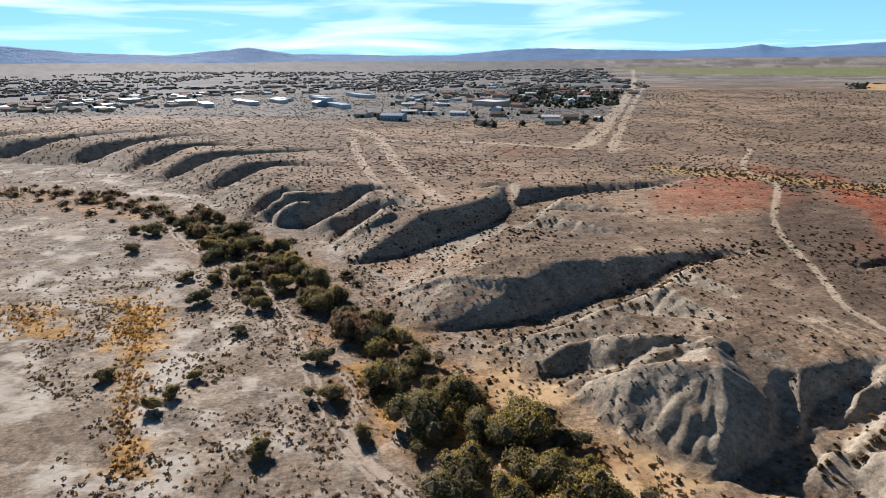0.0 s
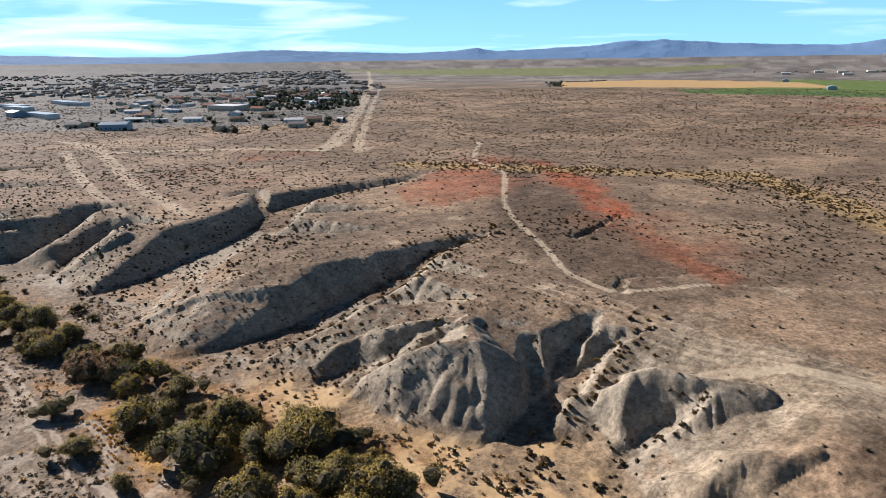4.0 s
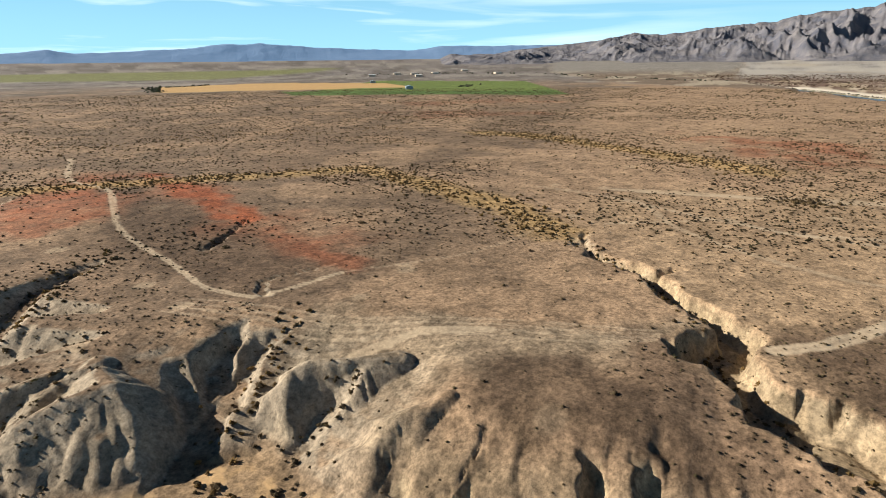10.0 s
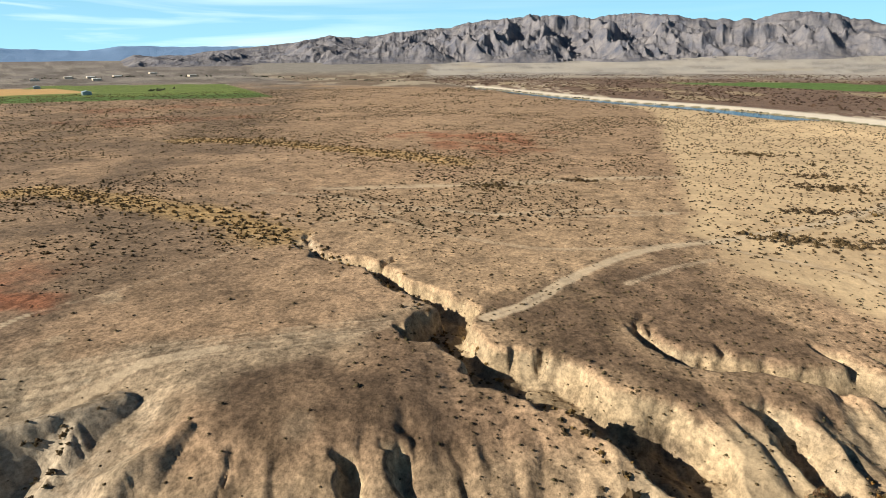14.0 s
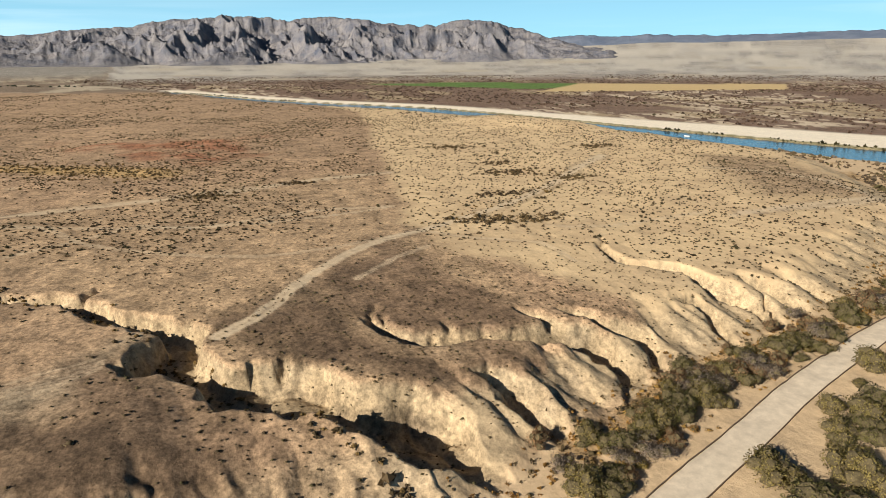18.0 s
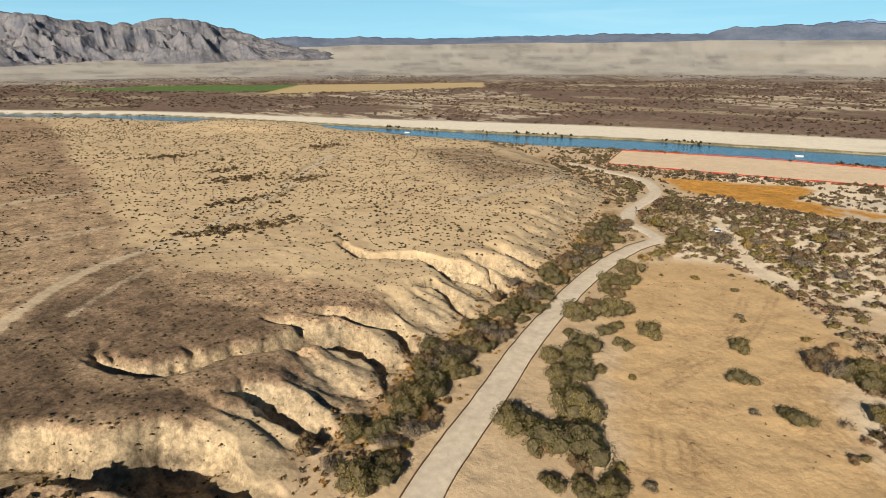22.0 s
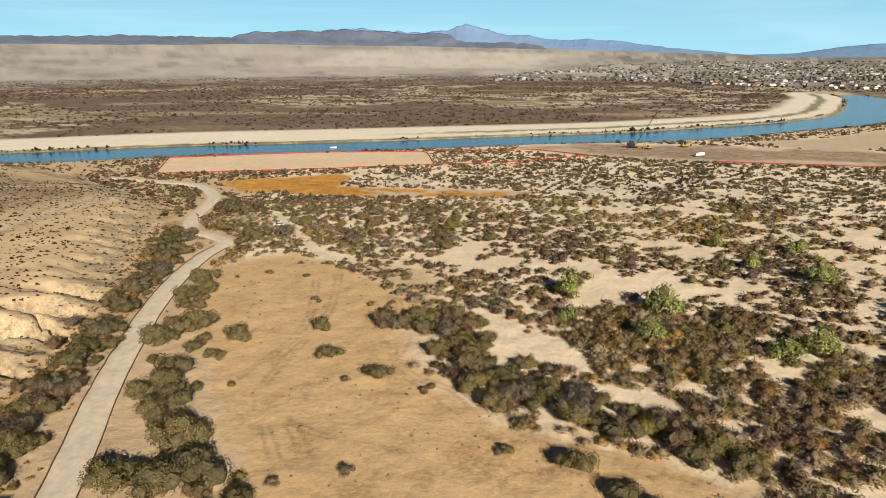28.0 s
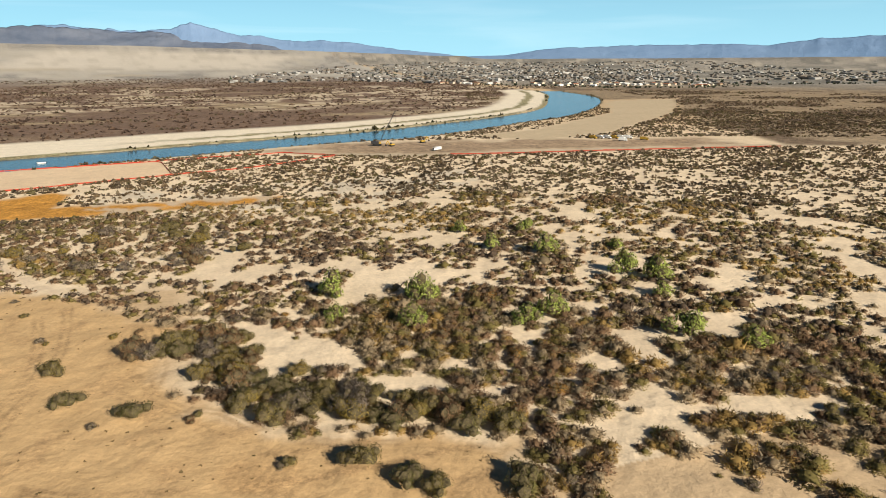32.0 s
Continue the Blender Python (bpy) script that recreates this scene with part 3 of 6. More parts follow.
def height(px, py):
    a = np.array([[px]], float), np.array([[py]], float)
    return float(ground(*a)[0][0, 0])


# ---- the ground, one sheet to the horizon ----
def mesh_from(name, verts, faces, mat, smooth_faces=False, tint=None, layer="tint", normals=None):
    """A mesh from arrays of corners and of triangles or quads."""
    me = bpy.data.meshes.new(name)
    if normals is not None:
        # leaves face the way their soft normals point
        a, b, c = (np.asarray(verts)[faces[:, i]] for i in range(3))
        away = (np.cross(b - a, c - a) * np.asarray(normals)[faces[:, 0]]).sum(axis=1) < 0
        faces = np.where(away[:, None], faces[:, ::-1], faces)
    nv, (nf, k) = len(verts), faces.shape
    me.vertices.add(nv)
    me.vertices.foreach_set("co", np.ascontiguousarray(verts, np.float32).ravel())
    me.loops.add(nf * k)
    me.loops.foreach_set("vertex_index", np.ascontiguousarray(faces, np.int32).ravel())
    me.polygons.add(nf)
    me.polygons.foreach_set("loop_start", np.arange(0, nf * k, k, dtype=np.int32))
    me.polygons.foreach_set("use_smooth", np.full(nf, smooth_faces))
    me.update(calc_edges=True)
    if tint is not None:
        a = me.color_attributes.new(layer, "FLOAT_COLOR", "POINT")
        a.data.foreach_set("color", np.ascontiguousarray(np.c_[tint, np.ones(nv)], np.float32).ravel())
    me.materials.append(mat)
    if normals is not None:
        me.polygons.foreach_set("use_smooth", np.full(nf, True))
        me.normals_split_custom_set_from_vertices(normals.tolist())
    return me


def cover(x, y, z, s, prof, cut, rs, r, az, slope):
    """Base colours of the soils, fields and low plants, with far haze painted in."""
    col = np.zeros(x.shape + (3,))

    def lay(rgb, mask):
        col[...] = col * (1 - mask[..., None]) + np.array(rgb) * mask[..., None]

    n1, n2, n3 = fbm(x, y, 40, 5, 0), fbm(x, y, 12, 4, 3), fbm(x, y, 110, 4, 5)
    one = np.ones(x.shape)
    # river plain: sand, paler salt crust on the west side
    lay((0.53, 0.40, 0.26), one)
    lay((0.34, 0.277, 0.208), smooth(y, -20, 60) * (s < 10))
    lay((0.60, 0.54, 0.45), smooth(y, -20, 60) * (s < 10) * smooth(fbm(x, y * 1.4, 13, 6, 4), 0.48, 0.59) * 0.72)
    lay((0.20, 0.165, 0.13), smooth(y, 140, 230) * (s < 10) * smooth(fbm(x, y * 1.4, 16, 5, 5), 0.42, 0.56) * 0.75)
    lay((0.60, 0.41, 0.22), np.maximum(smooth(np.hypot(x - 40, y - 84), 60, 26), area(x, y, [(-2, 122), (12, 138), (29, 140), (44, 112), (54, 92), (39, 80), (22, 100)], 5, 6)) * smooth(s, 10, -2))
    lay((0.36, 0.19, 0.075), area(x, y, [(-26, 138), (-8, 124), (-6, 100), (-20, 100)], 4, 7, 8) * smooth(n2, 0.36, 0.5) * 0.9)
    lay((0.19, 0.14, 0.095), smooth(fbm(x, y, 7, 6, 3), 0.45, 0.56) * smooth(y, -20, 60) * 0.75)
    # terrace top: brown stones, paler silt
    top = smooth(s, 1, 6)
    lay((0.325, 0.225, 0.143), top)
    lay((0.20, 0.142, 0.095), top * smooth(y - 0.3 * x, -5, 70))
    lay((0.34, 0.236, 0.15), top * smooth(n1, 0.46, 0.62) * 0.7)
    lay((0.21, 0.145, 0.095), top * smooth(n3, 0.55, 0.64) * 0.6 * smooth(r, 600, 300) * smooth(y, 20, 80))
    lay((0.37, 0.265, 0.165), top * area(x, y, [(230, 90), (190, 60), (165, 35), (120, 5), (95, -25), (110, -60), (160, -70), (217, -66), (277, -79), (330, -60), (300, 60)], 12, 16, 30) * 0.7)
    # far terrace greyed with distance: haze put into the soil colour
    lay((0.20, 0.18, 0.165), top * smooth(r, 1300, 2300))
    lay((0.115, 0.10, 0.085), top * smooth(r, 1000, 1500) * smooth(fbm(x * 0.5 + y * 0.3, y - 0.5 * x, 90, 5, 2), 0.46, 0.58) * 0.7)
    lay((0.33, 0.30, 0.26), top * smooth(r, 1300, 1800) * smooth(fbm(x * 0.4 + y * 0.3, y - 0.5 * x, 120, 5, 6), 0.54, 0.62) * 0.6)
    pale = area(x, y, [(720, -164), (466, -113), (277, -79), (217, -66), (175, -72), (150, -85), (120, -100), (70, -120), (100, -420), (500, -420), (1000, -120)], 5, 8, 30)
    lay((0.60, 0.455, 0.28), top * pale * (0.7 + 0.3 * smooth(n2, 0.35, 0.6)))
    lay((0.24, 0.17, 0.11), top * pale * area(x, y, [(215, -240), (330, -300), (300, -340), (200, -300)], 15, 10) * 0.8)
    lay((0.30, 0.28, 0.21), top * area(x, y, [(60, 95), (100, 100), (115, 60), (140, 20), (115, 25), (90, 60), (60, 75)], 6, 8) * 0.35)
    # bare slopes and gully walls: pale silt on the east, grey on the west
    east = smooth(y, 10, -40) * (x > 0)
    face = (smooth(prof + 0.1 * (n2 - 0.5), 0.88, 0.6) * (1 - east) + smooth(prof + 0.12 * (n2 - 0.5), 0.86, 0.66) * east) * top + smooth(cut, 0.4, 1.5) * top
    west = smooth(y, 45, 75)
    face = np.clip(face * (1 - west) + smooth(slope + 0.15 * (n2 - 0.5), 0.22, 0.42) * west * top, 0, 1) * smooth(r, 1000, 700)
    lay((0.25, 0.185, 0.12), face * (1 - west) * (1 - smooth(y, 5, -45)))
    lay((0.40, 0.31, 0.20), face * (1 - west) * smooth(y, 5, -45))
    lay((0.36, 0.28, 0.18), smooth(cut, 0.3, 1.2) * top * (1 - west) * smooth(r, 1000, 700))
    lay((0.335, 0.28, 0.21), face * west)
    lay((0.36, 0.29, 0.20), face * smooth(n2, 0.55, 0.7) * 0.45)
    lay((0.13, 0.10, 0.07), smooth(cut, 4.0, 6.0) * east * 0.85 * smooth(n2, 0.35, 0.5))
    for pts, k in (([(104, 147), (147, 164), (141, 126), (130, 112), (106, 120)], 0.55),
                   ([(149, -32), (158, -60), (129, -64), (115, -55), (123, -33)], 0.7), ([(107, -67), (92, -77), (88, -66), (102, -58)], 0.7), ([(60, 190), (110, 230), (110, 180), (80, 140), (60, 150)], 0.5)):
        lay((0.20, 0.138, 0.09), area(x, y, pts, 5, 9, 12) * k * (1 - 0.8 * face))
    for pts in ([(141, 1), (146, -16), (125, -30), (114, -37), (106, -65), (94, -64), (98, -50), (100, -32), (119, -10)], [(130, 30), (117, 20), (109, 6), (95, -5), (77, -13), (96, 25)], [(161, -21), (199, -50), (150, -62), (126, -66), (117, -54), (121, -39), (129, -29)], [(177, 292), (145, 182), (136, 131), (132, 105), (124, 119), (100, 121), (102, 161), (104, 197)]):
        lay((0.165, 0.112, 0.074), area(x, y, pts, 6, 10, 14) * 0.85 * (1 - 0.8 * face) * smooth(cut, 1.5, 0.4) * top)
    lay((0.42, 0.36, 0.275), smooth(cut, 5, 9) * west * (z < 3.5) * 0.8)
    spots = np.zeros(x.shape)
    for px, py in ((94, 50), (111, 96), (84, 129), (88, 151), (62, 187), (142, 224), (135, 98), (87, 34), (274, 110), (137, 100), (339, 93), (267, -4), (220, 81), (93, 206), (60, 132)):
        d = np.hypot((x - px) * 0.8, y - py) + 2.5 * (n2 - 0.5)
        spots = np.maximum(spots, smooth(d, 3.4, 1.2))
    lay((0.40, 0.31, 0.21), spots * 0.75)
    # dark stony domes
    for pts, k in (([(166, 308), (180, 305), (151, 226), (142, 190), (142, 176), (130, 146), (124, 127), (105, 124), (95, 136), (98, 172), (122, 234)], 0.75),
                   ([(106, 56), (111, 38), (104, 20), (94, 9), (82, 4), (80, 16), (83, 29), (79, 40), (82, 53), (93, 57)], 0.95),
                   ([(123, 119), (139, 104), (150, 72), (137, 40), (118, 40), (106, 58), (104, 84), (102, 101)], 0.12),
                   ([(127, -2), (141, 5), (160, -15), (170, -37), (121, -26), (108, -35), (97, -69), (86, -67), (102, -49), (109, -28), (117, -11)], 0.7)):
        lay((0.105, 0.072, 0.048), area(x, y, pts, 5, 8, 16) * k * (1 - 0.25 * face) * smooth(cut, 1.5, 0.4) * top * (0.7 + 0.3 * smooth(n2, 0.3, 0.6)))
    # red low brush
    for pts, k in (([(94, 248), (130, 290), (165, 330), (160, 285), (138, 245), (119, 240)], 0.85),
                   ([(178, 318), (190, 300), (186, 262), (162, 185), (146, 176), (154, 217), (170, 270)], 0.85),
                   ([(150, 180), (165, 175), (150, 130), (135, 120), (138, 150)], 0.5),
                   ([(521, 102), (502, -31), (440, -20), (371, 5), (398, 48)], 0.75),
                   ([(-45, 330), (46, 415), (90, 410), (20, 385)], 0.6), ([(-20, 290), (10, 300), (40, 330), (0, 330)], 0.5),
                   ([(560, 420), (640, 360), (620, 250), (520, 330)], 0.5), ([(700, 520), (840, 420), (800, 330), (660, 450)], 0.5)):
        lay((0.27, 0.115, 0.062), area(x, y, pts, 14, 34, 40) * min(1, k * 1.1) * (0.25 + 0.75 * smooth(fbm(x, y, 14, 5, 4), 0.36, 0.6)) * top)
    for pts, k in (([(189, 317), (195, 304), (185, 262), (172, 222), (159, 187), (146, 180), (146, 200), (156, 233), (170, 279)], 0.95), ([(87, 265), (116, 289), (140, 313), (156, 297), (142, 259), (120, 232), (98, 225), (82, 232)], 0.55), ([(144, 170), (152, 167), (141, 132), (135, 113), (128, 113), (127, 129), (134, 152)], 0.5)):
        lay((0.31, 0.098, 0.045), area(x, y, pts, 4, 9, 14) * k * (0.55 + 0.45 * smooth(fbm(x, y, 7, 4, 4), 0.35, 0.55)) * top)
    # wash lines of tawny brush
    for pts, w in (([(120, 330), (199, 260), (262, 215), (223, 109), (195, 79)], 12), ([(441, 239), (440, 182), (401, 106), (356, 30)], 14)):
        d, _, _ = line_dist(x, y, pts)
        lay((0.42, 0.285, 0.125), smooth(d + 14 * (n2 - 0.5), w * 1.3, w * 0.3) * 0.75)
    belt, _, _ = line_dist(x, y, [(-256, 352), (-119, 279), (-72, 225), (-35, 172), (-12, 135), (12, 99), (26, 80)])
    lay((0.24, 0.175, 0.12), smooth(belt + 20 * (n2 - 0.5), 34, 12) * (s < 3) * 0.8 * smooth(x, 14, 2))
    lay((0.36, 0.20, 0.085), smooth(belt, 22, 8) * smooth(fbm(x, y, 7, 4, 6), 0.5, 0.62) * (s < 3) * 0.8)
    # golden grass on the west flat and beside the road
    for pts in ([(-138, 178), (-118, 176), (-104, 153), (-121, 152)], [(-108, 182), (-85, 181), (-73, 148), (-64, 116), (-54, 92), (-59, 90), (-72, 118), (-88, 148)],
                [(-20, 132), (-8, 120), (6, 112), (10, 98), (-4, 100), (-12, 112)]):
        lay((0.42, 0.24, 0.075), area(x, y, pts, 3, 9, 10) * smooth(fbm(x, y, 4, 3, 1), 0.38, 0.55))
    lay((0.30, 0.19, 0.08), smooth(line_dist(x, y, TOE)[0], 14, 4) * smooth(n2, 0.45, 0.6) * (y < 20) * (s < 2) * 0.7)
    # sand clearing and dry flats east of the road
    lay((0.57, 0.43, 0.28), (y < -80) * (s < 0) * (x < 60 - 0.3 * (y + 100)) * smooth(r, 900, 500))
    lay((0.74, 0.62, 0.465), np.maximum(smooth(x, 26, 12), smooth(y, -198, -215)) * (y < -80) * (s < 0) * (x < 60 - 0.3 * (y + 100)) * smooth(r, 900, 500))
    lay((0.33, 0.25, 0.165), smooth(fbm(x, y * 1.7, 30, 4, 2), 0.56, 0.44) * (y < -80) * (s < 0) * smooth(r, 2000, 900) * 0.12)
    lay((0.55, 0.38, 0.205), area(x, y, [(97, -195), (92, -211), (76, -216), (45, -193), (23, -169), (22, -161), (27, -146), (21, -131), (9, -123), (0, -110), (-12, -104),
                                         (-24, -101), (-46, -92), (-11, -40), (30, -40), (40, -85), (51, -102), (69, -130), (97, -173)], 4, 6, 10))
    # fenced building lot, orange grass strips
    lay((0.68, 0.53, 0.375), area(x, y, [(246, -442), (221, -377), (121, -400), (44, -422), (57, -487), (152, -476)], 2))
    lay((0.50, 0.25, 0.055), area(x, y, [(170, -353), (102, -384), (91, -377), (92, -344), (-24, -336), (-6, -320), (85, -317), (145, -328)], 3, 4))
    # haul road and bare works ground by the river
    lay((0.33, 0.245, 0.17), area(x, y, [(-20, -520), (-69, -480), (-126, -455), (-280, -440), (-400, -420), (-400, -470), (-200, -520), (-110, -545)], 14, 22, 30))
    d, _, _ = line_dist(x, y, [(-20, -510), (-67, -476), (-126, -452), (-255, -432), (-420, -405), (-700, -330)])
    lay((0.46, 0.38, 0.28), smooth(d, 9, 5))
    lay((0.50, 0.41, 0.29), area(x, y, [(-201, -550), (-293, -587), (-470, -728), (-602, -940), (-744, -942), (-546, -699), (-344, -530), (-256, -502)], 6, 10))
    # far bank: pale levee, dark winter brush, fields
    bank = smooth(-rs, 0, 3) * (s < 0)
    far_side = area(x, y, RIVER_FAR + [(-640, -4990), (4990, -4990), (4990, 600), (2200, 300)], 3)
    lay((0.17, 0.115, 0.085), far_side * smooth(r, 3300, 2300))
    lay((0.33, 0.26, 0.17), far_side * smooth(fbm(x, y * 2.5, 160, 4, 3), 0.55, 0.66) * smooth(r, 600, 900) * 0.9)
    lay((0.58, 0.49, 0.37), far_side * smooth(fbm(x, y * 3.2, 45, 4, 5), 0.53, 0.6) * smooth(fbm(x, y, 300, 2, 4), 0.45, 0.55) * smooth(r, 2200, 1500) * 0.8)
    lay((0.76, 0.69, 0.57), far_side * smooth(-rs, 112 - 20 * smooth(x, 200, -300) - 50 * smooth(x, 350, 800), 92 - 20 * smooth(x, 200, -300) - 50 * smooth(x, 350, 800)) * smooth(rs, -2, -6))
    lay((0.22, 0.20, 0.10), far_side * smooth(np.abs(-rs - 38 - 14 * (n2 - .5)), 9, 4) * smooth(x, 150, 0) * 0.9)
    lay((0.17, 0.16, 0.075), far_side * smooth(np.abs(-rs - 5), 4.5, 2.5) * 0.9)
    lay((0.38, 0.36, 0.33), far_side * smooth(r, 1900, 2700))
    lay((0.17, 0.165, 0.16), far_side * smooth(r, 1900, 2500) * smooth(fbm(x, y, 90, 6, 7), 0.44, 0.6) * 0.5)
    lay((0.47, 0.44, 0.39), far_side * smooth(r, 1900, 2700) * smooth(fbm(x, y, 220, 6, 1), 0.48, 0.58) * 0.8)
    lay((0.58, 0.535, 0.47), smooth(r, 2600, 3300) * area(x, y, [(-100, -2600), (500, -2500), (1100, -2500), (900, -4300), (-400, -4300)], 120, 200, 400) * 0.8)
    lay((0.36, 0.33, 0.28), far_side * smooth(r, 2000, 2700) * smooth(fbm(x, y, 60, 5, 3), 0.5, 0.66) * 0.4)
    for rr_ in (2450, 2900, 3500):
        lay((0.42, 0.37, 0.29), far_side * smooth(np.abs(r - rr_ - 0.6 * (az - 140) * 9 + 30 * (n3 - 0.5)), 16, 7) * 0.7)
    lay((0.10, 0.17, 0.045), area(x, y, [(1746, -403), (1298, -705), (1493, -1027), (1762, -709)], 4))
    lay((0.50, 0.38, 0.20), area(x, y, [(1200, -650), (1060, -1200), (1260, -1420), (1531, -958)], 4))
    lay((0.14, 0.19, 0.05), area(x, y, [(782, 800), (975, 375), (1662, 773), (1587, 1256)], 4))
    lay((0.09, 0.15, 0.04), area(x, y, [(782, 800), (975, 375), (1090, 445), (880, 930)], 4))
    lay((0.52, 0.34, 0.15), area(x, y, [(750, 1130), (1150, 800), (1399, 1068), (1341, 1458), (1000, 1500)], 4))
    lay((0.19, 0.20, 0.085), area(x, y, [(800, 3300), (900, 2500), (1465, 1900), (2262, 2100), (2600, 2300)], 60))
    upstream = area(x, y, [(1000, -80), (1300, 80), (1500, 400), (2600, 1100), (4900, 2000), (4900, 600), (2200, 300), (1560, 130)], 30, 40, 120)
    lay((0.19, 0.145, 0.105), upstream)
    lay((0.42, 0.36, 0.27), upstream * smooth(fbm(x * 0.35, y, 70, 4, 2), 0.52, 0.6) * 0.85)
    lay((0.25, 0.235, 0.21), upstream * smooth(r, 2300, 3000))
    north = area(x, y, [(-420, -400), (-700, -330), (-3000, -300), (-4990, -2500), (-2500, -4990), (-640, -4990), (-690, -1330), (-600, -964), (-760, -960), (-560, -690)], 12, 20, 60)
    lay((0.24, 0.185, 0.125), north * 0.85)
    lay((0.14, 0.10, 0.07), north * smooth(fbm(x, y * 1.6, 90, 4, 2), 0.45, 0.58) * 0.85)
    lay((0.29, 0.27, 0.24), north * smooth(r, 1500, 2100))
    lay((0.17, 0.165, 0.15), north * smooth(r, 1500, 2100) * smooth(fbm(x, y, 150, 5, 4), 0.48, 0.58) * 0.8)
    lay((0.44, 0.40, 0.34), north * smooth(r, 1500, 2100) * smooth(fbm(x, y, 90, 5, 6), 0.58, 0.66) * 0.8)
    # town: asphalt, yards and dust
    town = area(x, y, [(-60, 640), (150, 600), (240, 760), (480, 1500), (1000, 4900), (-2500, 4900), (-3600, 2600), (-700, 760), (-330, 720)], 20, 30, 80)
    lay((0.155, 0.15, 0.142), town * 0.85)
    lay((0.095, 0.097, 0.095), town * smooth(fbm(x, y, 60, 4, 4), 0.5, 0.6) * 0.6)
    # bed of the sandy track on the west flat
    for pts, w in (([(-133, 286), (-100, 234), (-67, 206), (-48, 170), (-34, 137), (-26, 116), (-14, 95), (-3, 80), (11, 60)], 2.4), ([(-34, 132), (-23, 129), (-19, 120), (-19, 105), (-14, 96), (-5, 86)], 1.8)):
        d, _, _ = line_dist(x, y, spline(pts, 6))
        lay((0.20, 0.15, 0.108), smooth(d + 0.8 * (vnoise(x, y, 3, 2) - 0.5), w * 1.15, w * 0.85) * 0.85 * (s < 4))
    # tracks
    for pts, w, k in TRACKS:
        xs, ys = [p[0] for p in pts], [p[1] for p in pts]
        sel = (x > min(xs) - 20) & (x < max(xs) + 20) & (y > min(ys) - 20) & (y < max(ys) + 20)
        d, _, _ = line_dist(x[sel], y[sel], spline(pts, 8))
        d = d + 0.8 * (vnoise(x[sel], y[sel], 3, 3) - 0.5)
        d = d / (1 + smooth(r[sel], 160, 500) * (s[sel] > 2) * 0.9)
        m = smooth(d, w * 1.25, w * 0.8) * k * (0.75 + 0.25 * smooth(np.abs(d), 0.1, 0.5))
        low_ground = (s[sel] < 2)[:, None]
        edge = smooth(np.abs(d - 1.7 * w), 0.7 * w, 0.2 * w) * k * 0.6 * smooth(vnoise(x[sel], y[sel], 7, 6), 0.3, 0.6) * (s[sel] > 2)
        col[sel] = col[sel] * (1 - edge[:, None]) + np.array((0.17, 0.125, 0.085)) * edge[:, None]
        col[sel] = col[sel] * (1 - m[:, None]) + np.where(low_ground, np.where((y[sel] > 40)[:, None], (0.50, 0.41, 0.315), (0.68, 0.56, 0.42)), (0.55, 0.445, 0.315)) * m[:, None]
    # wheel marks in the sand
    for pts in ([(34, -84), (44, -101), (51, -115), (51, -131), (48, -159), (54, -198)], [(31, -84), (36, -98), (43, -107), (46, -107)], [(27, -146), (24, -133), (17, -125), (9, -121), (0, -109), (-7, -105), (-14, -102), (-24, -99), (-45, -88)],
                [(33, -138), (26, -130), (17, -120), (1, -104), (-9, -102)], [(47, -109), (34, -102), (18, -98), (-3, -94), (-32, -94)], [(30, -173), (23, -146), (25, -133)], [(60, -120), (52, -150), (60, -190)]):
        line = spline(pts, 5)
        for off in (-0.9, 0.9):
            d, _, _ = line_dist(x + off, y + 0.4 * off, line)
            lay((0.36, 0.24, 0.13), smooth(d + 0.5 * (vnoise(x, y, 2, 1) - 0.5), 0.8, 0.25) * 0.5 * smooth(vnoise(x, y, 9, 2), 0.2, 0.5))
    sand_n = fbm(x, y, 16, 4, 7)
    lay((0.41, 0.27, 0.145), area(x, y, [(97, -195), (76, -216), (23, -169), (27, -146), (9, -123), (-46, -92), (-11, -40), (30, -40), (69, -130)], 4, 6, 10) * smooth(fbm(x, y, 6, 5, 5), 0.52, 0.66) * 0.45)
    lay((0.44, 0.28, 0.14), area(x, y, [(50, -115), (30, -110), (0, -95), (20, -80), (45, -90)], 10, 14, 14) * smooth(sand_n, 0.45, 0.65) * 0.6)
    # pale crust by the orange grass
    lay((0.55, 0.50, 0.42), area(x, y, [(81, -314), (-20, -300), (-140, -330), (-140, -380), (-25, -380), (60, -385), (80, -353)], 8, 14, 20) * smooth(n2, 0.42, 0.55) * 0.7)
    # banks of the river
    lay((0.16, 0.15, 0.09), smooth(np.abs(rs + 1), 3, 1) * 0.8)
    return np.clip(col, 0.01, 0.8)


